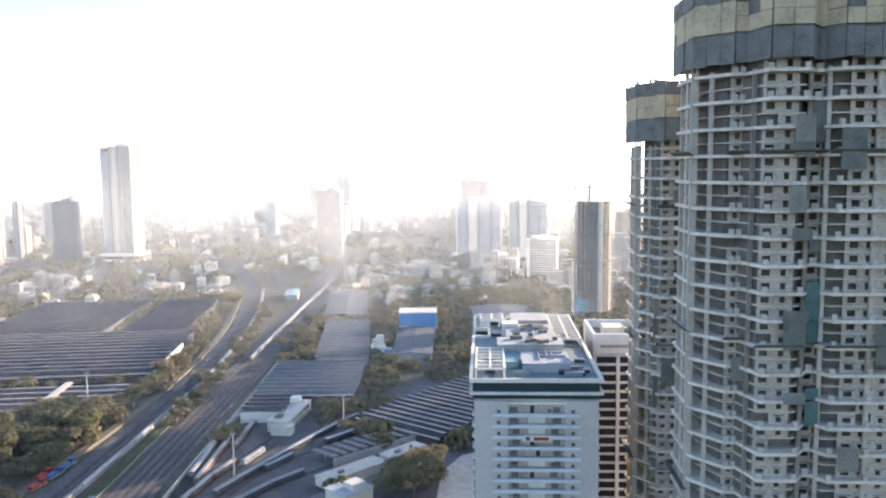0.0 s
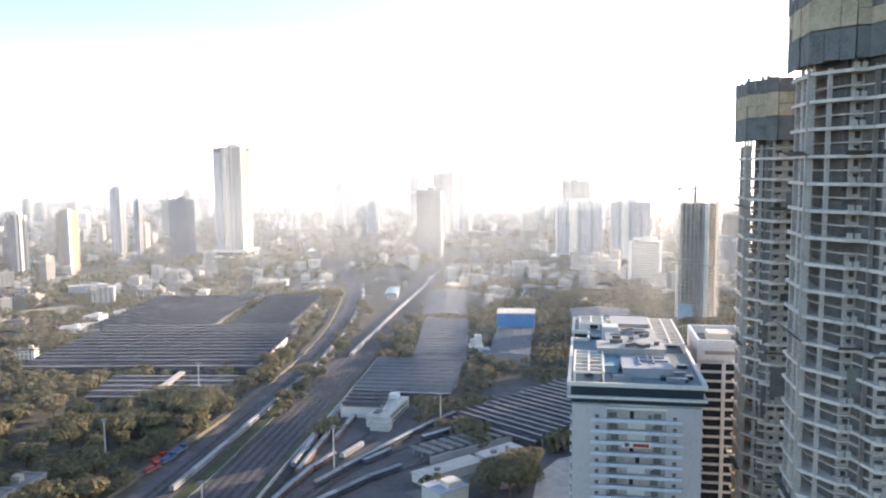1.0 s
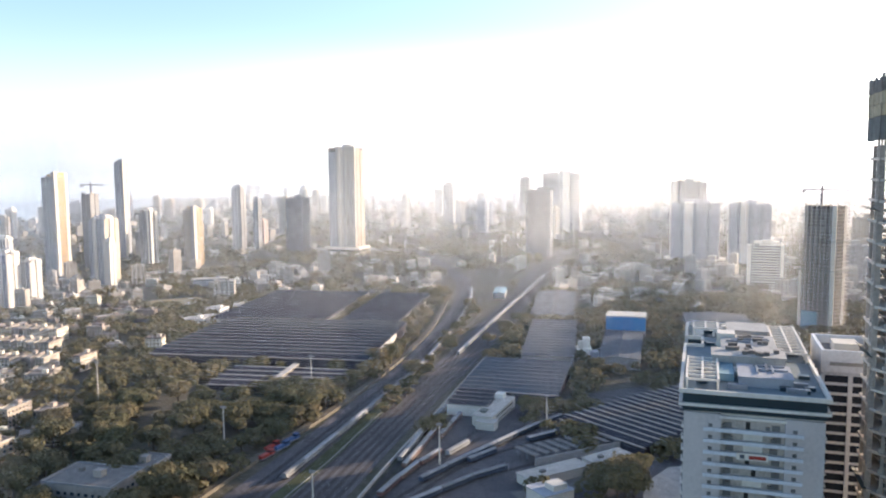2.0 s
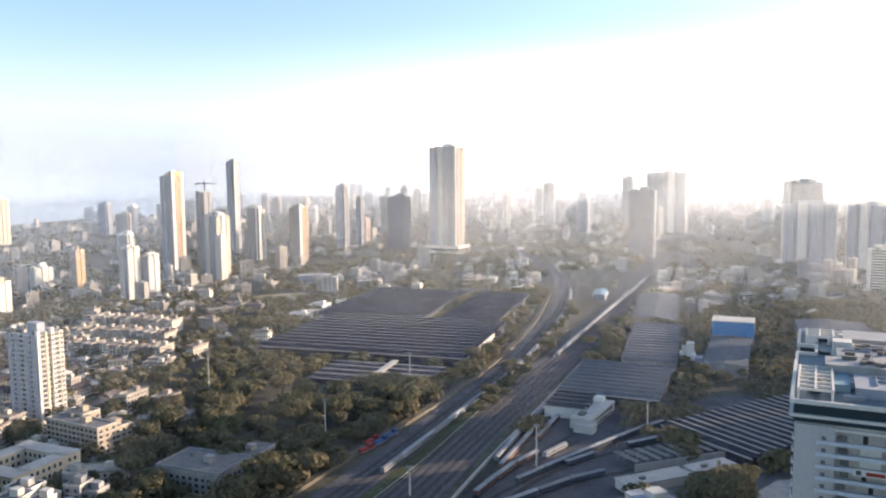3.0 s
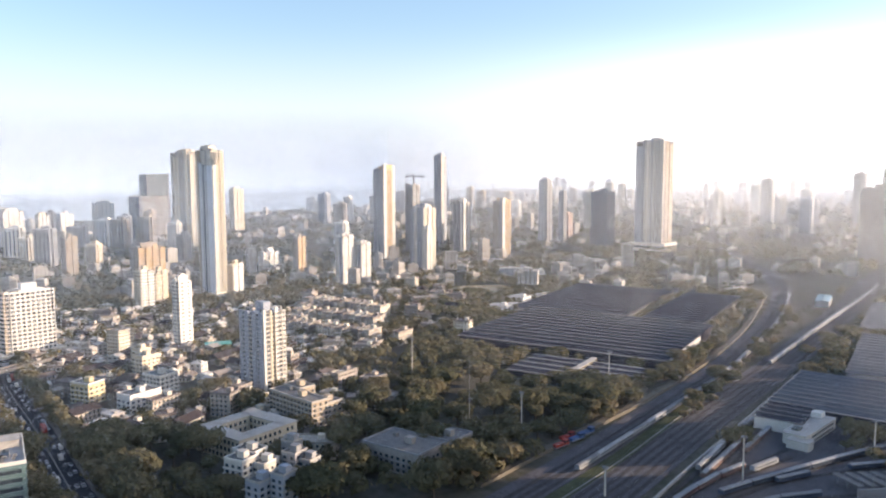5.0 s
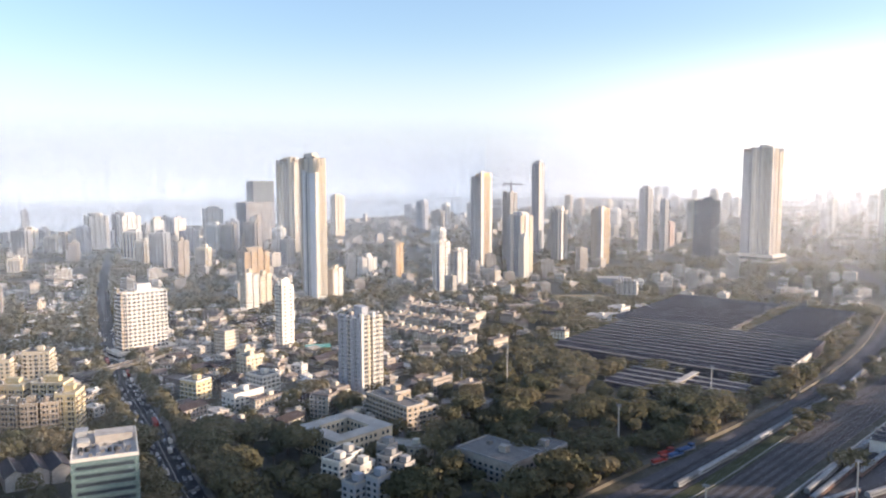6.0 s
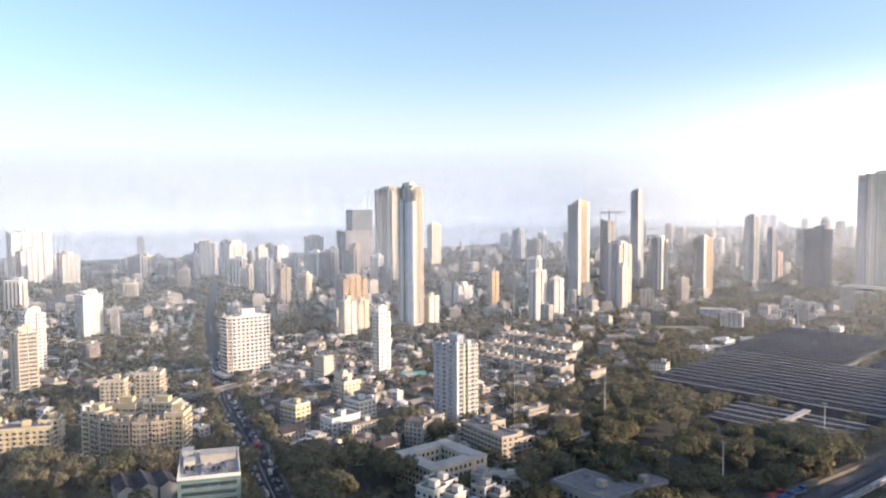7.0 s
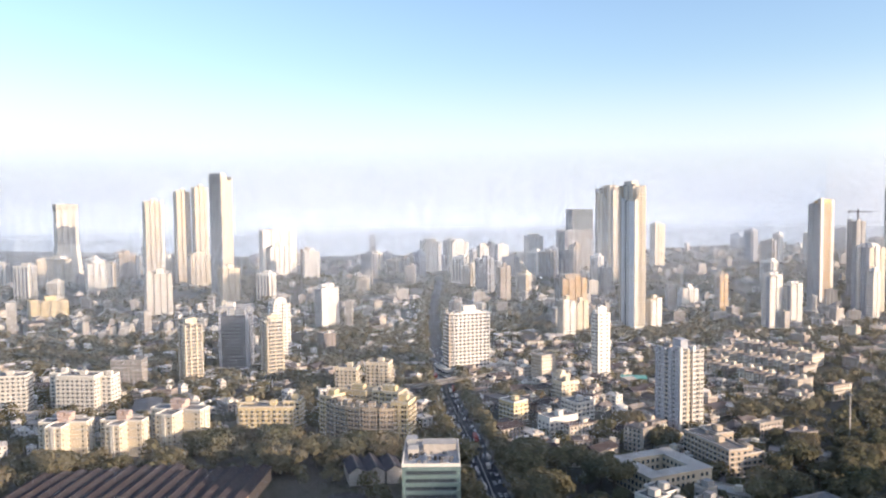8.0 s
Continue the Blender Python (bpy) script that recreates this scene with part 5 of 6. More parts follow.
part("roof_room", Geo().box(-2, 20, 7.1, 6, 6, 3.2), "white", g)
part("roof_shade", Geo().box(-2, -12, 7.1, 4, 6, 1.2), "net", g)
pane = Geo().box(0, 0, 0, 0.15, 1.8, 1.5).mesh("window", M["glass"])
for i in range(10):
    for zz in (1.0, 3.9):
        put("window", pane, g, -6.55, -15 + 3.6 * i, zz)
        put("window", pane, g, 6.55, -11 + 3.4 * i, zz)
# platform roofs and low buildings at the foot of the diagonal shed
for i in range(9):
    o = thing("platform_roof", -88.5 + 4.75 * i, 413.5 + 4.7 * i, 0, 54, "narrow pale platform roof in the train yard", "platform roof", "platform roofs")
    part("roof", Geo().box(0, 0, 4.6, 3.6, 18, 0.4), "roofgrey", o)
    post = Geo().box(0, 0, 0, 0.35, 0.35, 4.6).mesh("post", M["steel"])
    for yy in (-7, 0, 7):
        put("post", post, o, 0, yy)
w = thing("platform_wall", -61, 426, 0, 45, "grey retaining wall under the platform roofs", "wall")
part("wall", Geo().box(0, 0, 0, 60, 0.8, 4.4), "grey", w)
for x, y, r, w, d, z in ((-70, 391, -42, 11, 38, 5), (-46, 417, -40, 10, 26, 5.5)):
    o = thing("yard_building", x, y, 0, r, "long low yard building with a pale flat roof", "railway building")
    part("wall", Geo().box(0, 0, 0, w, d, z), "offwhite", o)
    part("roof", Geo().box(0, 0, z, w + 1, d + 1, 0.4), "kerb", o)
    part("roof_box", Geo().box(1, -d * 0.2, z + 0.4, 2, 3, 1.2), "roofgrey", o)
o = thing("yard_house", -66, 360, 0, -42, "pale blue-white house with a stepped flat roof", "house")
part("wall", Geo().box(0, 0, 0, 15, 17, 8).box(2, 2, 8, 7, 8, 3), "offwhite", o)
part("roof", Geo().box(0, 0, 8, 15.8, 17.8, 0.3), "bluegrey", o)
g = Geo().ribbon(bend([(-82, 362), (-62, 383), (-38, 416), (-9, 468), (20, 530)]), 13, 0, 0.34)
tagged(new("yard_road", g.mesh("yard_road", M["roofgrey"])), "grey concrete road along the train yard", "road", kind="structure")
g = Geo().prism([(-26, 300), (-6, 300), (-6, 428), (-14, 424), (-24, 400)], 0, 0.36)
tagged(new("forecourt", g.mesh("forecourt", M["kerb"])), "pale concrete forecourt beside the slab tower", "forecourt", kind="structure")
keep(-52, 412, 16, 190, -38, 0)
keep(-14, 365, 24, 130, 0, 0)

# lamp masts in the yard and between the trees
def mast(x, y, h, label):
    ob = thing("light_mast", x, y, 0, 20, label, "light mast", "light masts")
    ring = [(0.5 * math.cos(a), 0.5 * math.sin(a)) for a in np.linspace(0, 2 * math.pi, 8, endpoint=False)]
    part("pole", Geo().prism(ring, 0, h, 0.6), "offwhite", ob)
    part("head_frame", Geo().box(0, 0, h, 3.2, 0.4, 0.3).box(0, 0, h + 1.0, 3.2, 0.4, 0.3), "steel", ob)
    lampm = Geo().box(0, -0.3, 0, 0.6, 0.4, 0.5).mesh("floodlight", M["steel"])
    for i in range(4):
        put("floodlight", lampm, ob, -1.2 + 0.8 * i, 0, h + 0.3)


mast(-379, 416, 33, "pale concrete mast rising from the trees")
mast(-268, 505, 24, "slim light mast before the workshop")
mast(-132, 392, 22, "slim light mast in the train yard")
mast(-88, 468, 20, "slim light mast in the train yard")
mast(-262, 385, 22, "slim light mast among trees")
mast(-176, 330, 14, "slim light mast beside the railway")

# ================= quarter round the avenue =================
avenue = [(-300, 150), (-383, 169), (-484, 196), (-606, 225), (-798, 284), (-1039, 366), (-1475, 533)]
g = Geo().ribbon(avenue, 17, 0, 0.25)
tagged(new("avenue", g.mesh("avenue", M["asphalt"])), "dark asphalt avenue full of traffic", "road", kind="structure")
for s in (-10.2, 10.2):
    g = Geo().ribbon(avenue, 3.4, 0, 0.42, s)
    tagged(new("pavement", g.mesh("pavement", M["roofgrey"])), "grey raised pavement along the avenue", "pavement", kind="structure")
g = Geo().ribbon(avenue, 0.5, 0.26, 0.6)
tagged(new("median", g.mesh("median", M["grey"])), "grey concrete median of the avenue", "median", kind="structure")
keep_line(avenue, 12.5)
fly = thing("flyover", -622, 232, 0, 107, "grey concrete bridge crossing the avenue", "bridge")
part("deck", Geo().box(0, 0, 6.5, 90, 9, 1.2), "rawdark", fly)
for s in (-4.3, 4.3):
    part("railing", Geo().box(0, s, 7.7, 90, 0.3, 1.1), "rawdark", fly)
for px in (-36, -16, 16, 36):
    part("pier", Geo().box(px, 0, 0, 1.6, 5, 6.5), "grey", fly)


def car(kind):
    ob = thing(kind, 0, 0, 0, 0, {"car": "small car in avenue traffic", "bus": "red city bus in avenue traffic", "van": "pale delivery van in avenue traffic"}[kind], kind, "avenue traffic")
    L, W, H = {"car": (4.2, 1.75, 1.45), "bus": (11.5, 2.6, 3.1), "van": (5.6, 2.1, 2.5)}[kind]
    paint = {"car": "car", "bus": "red", "van": "white"}[kind]
    if kind == "car":
        part("body", Geo().box(0, 0, 0.3, L, W, 0.6), paint, ob)
        part("cabin", Geo().prism([(-1.5, -0.8), (1.0, -0.8), (1.0, 0.8), (-1.5, 0.8)], 0.9, H, 0.8), paint, ob)
        part("glazing", Geo().prism([(-1.54, -0.83), (1.04, -0.83), (1.04, 0.83), (-1.54, 0.83)], 0.92, 1.3, 0.86), "glass", ob)
    else:
        part("body", Geo().box(0, 0, 0.4, L, W, H - 0.4), paint, ob)
        part("glazing", Geo().box(0, 0, H * 0.5, L * 0.96, W + 0.04, H * 0.25), "glass", ob)
    wheels = Geo()
    for px in (-L * 0.32, L * 0.32):
        for s in (-1, 1):
            n = len(wheels.v)
            ring = [(px + 0.32 * math.cos(a), 0.34 + 0.32 * math.sin(a)) for a in np.linspace(0, 2 * math.pi, 8, endpoint=False)]
            wheels.v += [(x_, s * W * 0.44 + e, z_) for e in (-0.1, 0.1) for x_, z_ in ring]
            wheels.f += [tuple(range(n, n + 8)), tuple(range(n + 15, n + 7, -1))] + [(n + i, n + (i + 1) % 8, n + 8 + (i + 1) % 8, n + 8 + i) for i in range(8)]
    part("wheels", wheels, "rubber", ob, kind="stuff")
    return ob


rnd = random.Random(11)
fleet = [car("car"), car("bus"), car("van")]
placed = set()
for lane in (-6.4, -3.6, 3.6, 6.4):
    s = 20.0
    while s < 520:
        i = rnd.choices((0, 1, 2), (12, 0.5, 2))[0]
        x, y, a = along(avenue, s)
        m = pose(x - math.sin(radians(a)) * lane, y + math.cos(radians(a)) * lane, 0.25, 0, 0, a + (180 if lane > 0 else 0))
        if i in placed:
            copy_thing(fleet[i], m)
        else:
            fleet[i].matrix_world = m
            placed.add(i)
        s += rnd.uniform(8, 24) + (7 if i == 1 else 0)


def block(x, y, az, w, d, h, turn, wall, label, wings=(), trim="cream", storey=3.1, band=True, balconies=False):
    """An apartment house of several joined wings, with storey ledges, windows of their own, stair towers."""
    rot = az + turn
    ob = thing("apartment_block", x, y, 0, rot, label, "apartment block")
    keep(x, y, w, d, rot, 5)
    for px, py, ww, dd, hh in ((0, 0, w, d, h), *wings):
        n = int(hh / storey)
        wing = part("wing", Geo().box(px, py, 0, ww, dd, hh), wall, ob)
        part("roof", Geo().box(px, py, hh, ww - 0.8, dd - 0.8, 0.25), "roofgrey", wing)
        pp = Geo()
        for s in (-1, 1):
            pp.box(px, py + s * (dd / 2 - 0.15), hh, ww + 0.3, 0.4, 1.0).box(px + s * (ww / 2 - 0.15), py, hh, 0.4, dd - 0.5, 1.0)
        part("parapet", pp, trim, wing)
        led = Geo().box(px, py, 0, ww + 0.9, dd + 0.9, 0.3).mesh("floor_ledge", M[trim])
        win = Geo()
        for i in range(n):
            if band:
                put("floor_ledge", led, wing, 0, 0, i * storey + 0.1)
            for fx, fy, fr, fl in faces(ww, dd):
                c, s = math.cos(radians(fr)), math.sin(radians(fr))
                m = max(2, int(fl / 3.6))
                for j in range(m):
                    u = (j + 0.5) / m * fl - fl / 2
                    win.box(px + fx + c * u + s * 0.05, py + fy + s * u - c * 0.05, i * storey + 1.0, 1.5 if j % 2 else 2.0, 0.12, 1.5, fr)
        part("glazing", win, "glass", wing, kind="stuff")
        part("stair_room", Geo().box(px + ww * 0.1, py, hh + 0.25, 4.5, 4, 3.4), wall, wing)
        if balconies:
            for fx, fy, fr, fl in faces(ww, dd):
                if fr == 180:
                    continue
                c, s = math.cos(radians(fr)), math.sin(radians(fr))
                m = max(1, int(fl / 7))
                for j in range(m):
                    u = (j + 0.5) / m * fl - fl / 2
                    g = Geo()
                    for i in range(1, n):
                        g.box(px + fx + c * u + s * 0.9, py + fy + s * u - c * 0.9, i * storey, 3.2, 1.5, 0.22, fr)
                        g.box(px + fx + c * u + s * 1.55, py + fy + s * u - c * 1.55, i * storey + 0.22, 3.2, 0.15, 0.85, fr)
                    part("balustrade", g, trim, wing, kind="stuff")
        part("water_tank", Geo().box(px - ww * 0.25, py + dd * 0.15, hh + 0.25, 2.6, 2.2, 1.9), "roofgrey", wing)
    return ob


def cross_house(x, y, az, w, h, turn):
    """A cross-shaped cream house: four wings round a salmon stair tower, grey bands every second storey."""
    ob = thing("apartment_block", x, y, 0, az + turn, "cream cross-winged apartment house with salmon stair tower", "apartment block", "cross-winged houses")
    keep(x, y, w, w, az + turn, 2)
    k, s = w * 0.3, 3.1
    for px, py, ww, dd, hh in ((0, -k, w * 0.34, w * 0.42, h), (0, k, w * 0.34, w * 0.42, h - 1), (-k, 0, w * 0.42, w * 0.32, h), (k, 0, w * 0.42, w * 0.32, h + 0.6)):
        wing = part("wing", Geo().box(px, py, 0, ww, dd, hh), "cream", ob)
        part("roof", Geo().box(px, py, hh, ww - 0.8, dd - 0.8, 0.25), "roofgrey", wing)
        pp = Geo()
        for q in (-1, 1):
            pp.box(px, py + q * (dd / 2 - 0.15), hh, ww + 0.3, 0.4, 1.0).box(px + q * (ww / 2 - 0.15), py, hh, 0.4, dd - 0.5, 1.0)
        part("parapet", pp, "white", wing)
        for i in range(1, int(hh / 6.2) + 1):
            part("band", Geo().box(px, py, i * 6.2 - 0.4, ww + 0.5, dd + 0.5, 0.45), "plant", wing, "grey storey band")
        win = Geo()
        for i in range(int(hh / s)):
            for fx, fy, fr, fl in faces(ww, dd):
                c, sn = math.cos(radians(fr)), math.sin(radians(fr))
                for u in (-0.36, 0.3):
                    win.box(px + fx + c * u * fl + sn * 0.05, py + fy + sn * u * fl - c * 0.05, i * s + 1.1, 1.2, 0.12, 1.1, fr)
        part("glazing", win, "glass", wing, kind="stuff")
        out = (px > 1) - (px < -1), (py > 1) - (py < -1)
        part("bay", Geo().box(px + out[0] * ww / 2, py + out[1] * dd / 2, 0, 1.3 if out[0] else 2.4, 1.3 if out[1] else 2.4, hh + 0.3), "offwhite", wing, "off-white bay")
    part("stair_tower", Geo().box(0, 0, 0, w * 0.24, w * 0.24, h + 4), "pink", ob, "salmon stair tower")
    for px in (-w * 0.09, w * 0.09):
        part("lift_room", Geo().box(px, 0, h + 4, w * 0.13, w * 0.16, 2.4), "pink", ob)


def facet(ob, px, py, turn, w, d, h, wall, trim, label=""):
    """One straight stretch of a bent apartment house: wall, storey ledges, balconies with parapets, windows, roof rooms."""
    s, n = 3.1, int(h / 3.1)
    wing = part("wing", Geo().box(0, 0, 0, w, d, h), wall, ob, label)
    wing.matrix_basis = pose(px, py, 0, 0, 0, turn)
    part("parapet", Geo().box(0, -d / 2 + 0.1, h, w + 0.2, 0.5, 1.1).box(0, d / 2 - 0.1, h, w + 0.2, 0.5, 1.1).box(w / 2 - 0.1, 0, h, 0.5, d - 0.6, 1.1).box(-w / 2 + 0.1, 0, h, 0.5, d - 0.6, 1.1), trim, wing)
    part("stair_room", Geo().box(0, d * 0.1, h, w * 0.45, d * 0.35, 3.2).box(0, d * 0.1, h + 3.2, w * 0.5, d * 0.4, 0.3), wall, wing)
    part("water_tank", Geo().box(-w * 0.3, -d * 0.2, h, 2.2, 2.0, 2.4), "roofgrey", wing)
    for fx, fy, fr, fl in faces(w, d):
        c, sn = math.cos(radians(fr)), math.sin(radians(fr))
        at = lambda u, out: (fx + c * u + sn * out, fy + sn * u - c * out)
        win, bal = Geo(), Geo()
        m = max(1, int(fl / 4.2))
        for i in range(n):
            for j in range(m):
                u = ((j + 0.5) / m - 0.5) * fl
                win.box(*at(u - 0.9, 0.05), i * s + 0.9, 1.5, 0.12, 1.5, fr).box(*at(u + 1.1, 0.05), i * s + 0.5, 0.9, 0.12, 2.1, fr)
                if i and fr != 180 and j % 2 == 0:
                    bal.box(*at(u, 0.7), i * s, 3.2, 1.4, 0.2, fr).box(*at(u, 1.35), i * s + 0.2, 3.2, 0.14, 0.85, fr)
                elif i:
                    bal.box(*at(u, 0.3), i * s - 0.15, fl / m - 0.2, 0.6, 0.2, fr)
        part("glazing", win, "bay", wing, kind="stuff")
        part("balustrade", bal, trim, wing, kind="stuff")


def bent_complex():
    """The large house whose front bends outwards, painted tan for its shade, with taller wings behind and at its ends
    painted yellow for the sun.
    """
    ob = thing("apartment_block", -506, 127, 0, 46, "balconied apartment complex, its bent front painted shaded tan, its wings sunlit yellow", "apartment block")
    keep(-512, 128, 60, 52, 52, 4)
    # tan facets hold the front's shade, yellow wings the sunlight, as paint
    for i in range(5):
        a = radians(-28 + 14 * i)
        facet(ob, 40 * math.sin(a), 40 * (1 - math.cos(a)) - 4, math.degrees(a), 9.6 + 0.02 * i, 12, 25 + 0.2 * (i % 2), "tan", "tan")
    facet(ob, 27, 9, 8, 12, 17, 29, "yellow", "cream", "end wing painted sunlit yellow")
    facet(ob, -27, 8, -8, 11, 15, 28, "yellow", "cream", "end wing painted sunlit yellow")
    facet(ob, -14, 21, 0, 19, 13, 30, "yellow", "cream", "rear wing painted sunlit yellow")
    facet(ob, 10, 22, 0, 20, 13, 31, "yellow", "cream", "rear wing painted sunlit yellow")


bent_complex()
block(-640, 150, 75, 18, 14, 23, -15, "cream", "cream apartment house behind the complex", balconies=True)
block(-636, 176, 73, 19, 15, 26, -15, "cream", "cream apartment house behind the complex", balconies=True)
cross_house(-551, -55, 96.3, 31, 22, -30)
cross_house(-540, -20, 92.6, 28, 22, -32)
cross_house(-545, 14, 88.8, 36, 25, -34)
block(-550, 72, 82.7, 38, 14, 20, -14, "yellow", "long yellow apartment house behind dark trees", ((-16, 7, 12, 12, 21), (16, 8, 12, 14, 22)), "cream", balconies=True)
block(-660, -55, 95.1, 30, 16, 30, -30, "offwhite", "cream apartment house with stepped roofs", ((-18, 8, 14, 14, 30), (18, 8, 12, 14, 28)), "white")
block(-690, -110, 99, 34, 16, 28, -20, "offwhite", "cream apartment house with stepped roofs", ((-16, 10, 14, 14, 26),), "white")
block(-737, -22, 91, 27, 14, 25, -20, "sitegrey", "dark brown-grey office house with ledges", (), "grey")
plain_shed("hall", -637, -7, 88, 20, 42, 7, "sheetlight", "low hall with a pale blue-grey sheet roof", "bluegrey", 1.2)
tower(T, -1212, -138, 52, 27, 96.5, -20, 0.5, "yellow", "yellow", "cream", "grid", label="low pale yellow apartment house among trees")


def green_office():
    """The glass-fronted office with a parapet roof beside the avenue."""
    x, y, rot, w, d, h = -362, 126, 70, 27, 38, 36.5
    ob = thing("office_building", x, y, 0, rot, "pale green glass office building with a cluttered flat roof", "office building")
    keep(x, y, w, d, rot, 3)
    part("wall", Geo().box(0, 0, 0, w, d, h - 0.8), "greenglass", ob)
    led = Geo().box(0, 0, 0, w + 0.7, d + 0.7, 1.3).mesh("floor_band", M["greenglass"])
    strip = Geo()
    for fx, fy, fr, fl in faces(w, d):
        strip.box(fx, fy, 0, fl - 3, 0.3, 1.7, fr)
    strip = strip.mesh("window_strip", M["glass"])
    for i in range(9):
        put("floor_band", led, ob, 0, 0, h - 2.2 - 3.8 * i)
        put("window_strip", strip, ob, 0, 0, h - 4.5 - 3.8 * i)
    part("roof", Geo().box(0, 0, h - 0.8, w - 0.6, d - 0.6, 0.3), "plant", ob)
    pp = Geo()
    for s in (-1, 1):
        pp.box(0, s * d / 2, h - 0.8, w + 0.7, 0.4, 1.6).box(s * w / 2, 0, h - 0.8, 0.4, d, 1.6)
    part("parapet", pp, "white", ob)
    part("roof_room", Geo().box(4, 8, h - 0.5, 16, 9, 3.2).box(4, 8, h + 2.7, 16.8, 9.8, 0.3), "kerb", ob)
    part("roof_room", Geo().box(-9, 2, h - 0.5, 5, 8, 2.6), "offwhite", ob)
    part("roof_room", Geo().box(-10, 13, h - 0.5, 5, 7, 4.0).box(-10, 13, h + 3.5, 5.6, 7.6, 0.3), "plant", ob)
    part("roof_screen", Geo().box(2, -1, h - 0.5, 12, 0.3, 1.6).box(8, -5, h - 0.5, 0.3, 8, 1.6), "kerb", ob)
    part("duct", Geo().box(-3, -7, h - 0.5, 1.2, 14, 1.0).box(-6, -1, h - 0.5, 7, 1.2, 1.0), "steel", ob)
    rnd_ = random.Random(9)
    unit = Geo().box(0, 0, 0, 1.6, 1.3, 1.3).mesh("air_conditioner", M["roofgrey"])
    for _ in range(14):
        put("air_conditioner", unit, ob, rnd_.uniform(-11, 11), rnd_.uniform(-16, 1), h - 0.5, rnd_.choice((0, 90)))
    tank = Geo().prism([(0.9 * math.cos(a), 0.9 * math.sin(a)) for a in np.linspace(0, 6.283, 10, endpoint=False)], 0, 1.8).mesh("water_tank", M["rubber"])
    for px, py in ((-10, -6), (-7.5, -6.5), (-10, -9), (2, -10), (4.5, -10)):
        put("water_tank", tank, ob, px, py, h - 0.5)
    part("rail_frame", Geo().box(w / 2 - 0.3, -d / 2 + 6, h + 1.8, 0.15, 12, 0.15).box(w / 2 - 0.3, -d / 2 + 0.4, h, 0.15, 0.15, 2).box(w / 2 - 0.3, -d / 2 + 11.8, h, 0.15, 0.15, 2), "white", ob)


green_office()
for i in range(3):
    plain_shed("gabled_house", -440 + i * 2, 106 + 10.4 * i, 84, 9.5, 24, 7.5, "sheet", "dark grey pitched-roof house in a row of three", "kerb", 3.2)
plain_shed("market_hall", -388, 88, 72, 20, 26, 6, "rust", "rust-red roofed hall beside the office", "brown", 1.5)
# the old mill: long rusty roofs
for i in range(15):
    plain_shed("mill_shed", -424 - 1.6 * i, 42 - 8.6 * i, 66, 8.4, 96 if i > 5 else 72, 8, "rust", "long rust-brown mill roof with worn sheets", "brown", 1.8)
# school round a courtyard, neighbours with terraces
sch = thing("courtyard_school", -366, 262, 0, 3, "old three-storey courtyard building with sunlit inner wall", "school")
keep(-366, 262, 40, 44, 3, 3)
for px, py, ww, dd, hh in ((0, -16, 38, 9, 13), (0, 16, 38, 9, 13), (-15, 0, 8, 23, 13), (15, 0, 8, 23, 13)):
    wing = part("wing", Geo().box(px, py, 0, ww, dd, hh), "cream", sch)
    part("roof", Geo().box(px, py, hh, ww + 1, dd + 1, 0.4), "kerb", wing)
    win = Geo()
    for fx, fy, fr, fl in faces(ww, dd):
        c, s = math.cos(radians(fr)), math.sin(radians(fr))
        for zz in (1.2, 5.2, 9.2):
            for u in np.arange(-fl / 2 + 2, fl / 2 - 1, 3.4):
                win.box(px + fx + c * u + s * .05, py + fy + s * u - c * .05, zz, 1.6, 0.12, 2.0, fr)
    part("glazing", win, "glass", wing, kind="stuff")
block(-381, 312, 0, 44, 13, 16, -3, "tan", "brown terraced house with sunlit roof rooms", ((14, 11, 16, 12, 13), (-14, 11, 18, 12, 17)), "kerb")
block(-324, 228, 0, 12, 12, 14, 12, "offwhite", "white terraced house with small dark windows", ((-4, 11, 14, 11, 14), (9, 8, 8, 12, 11)), "white")
block(-312, 252, 0, 9, 10, 13, 12, "grey", "weathered grey terraced house with blue sheets", ((-8, 8, 8, 8, 15), (8, 2, 8, 9, 10)), "kerb")
block(-300, 222, 0, 9, 12, 11, 8, "bluegrey", "weathered blue-grey terraced house", ((9, 6, 8, 10, 14),), "kerb")
block(-279, 300, 0, 38, 26, 12, 4, "sitegrey", "broad grey flat-roofed institute with dark walls", ((10, 24, 20, 22, 11),), "grey")
block(-478, 259, 0, 14, 24, 12, 8, "white", "long white institute with arched windows", (), "white")
block(-505, 290, 0, 18, 16, 13, 10, "offwhite", "pale corner house above the avenue", (), "white")
block(-520, 245, 0, 16, 14, 14, 18, "yellow", "yellow and white corner house beside the avenue", (), "white")
block(-560, 310, 0, 12, 16, 14, 10, "cream", "cream walk-up house with stair room", ((-10, 4, 10, 10, 17),), "cream")
tp = thing("tarpaulin_roof", -575, 385, 0, 60, "turquoise sheet roof in the dense quarter", "sheet roof")
part("sheet", Geo().box(0, 0, 7, 22, 14, 0.5), "tarp", tp)
part("wall", Geo().box(0, 0, 0, 20, 12, 7), "brown", tp)
keep(-575, 385, 22, 14, 60)
pitch = Geo().prism([(-646, 790), (-586, 748), (-545, 785), (-560, 815), (-605, 842)], 0, 0.2)
tagged(new("playing_field", pitch.mesh("playing_field", M["pitch"])), "dry brown playing field ringed by trees", "playing field", kind="structure")
keep(-597, 793, 70, 70, 40, 0)

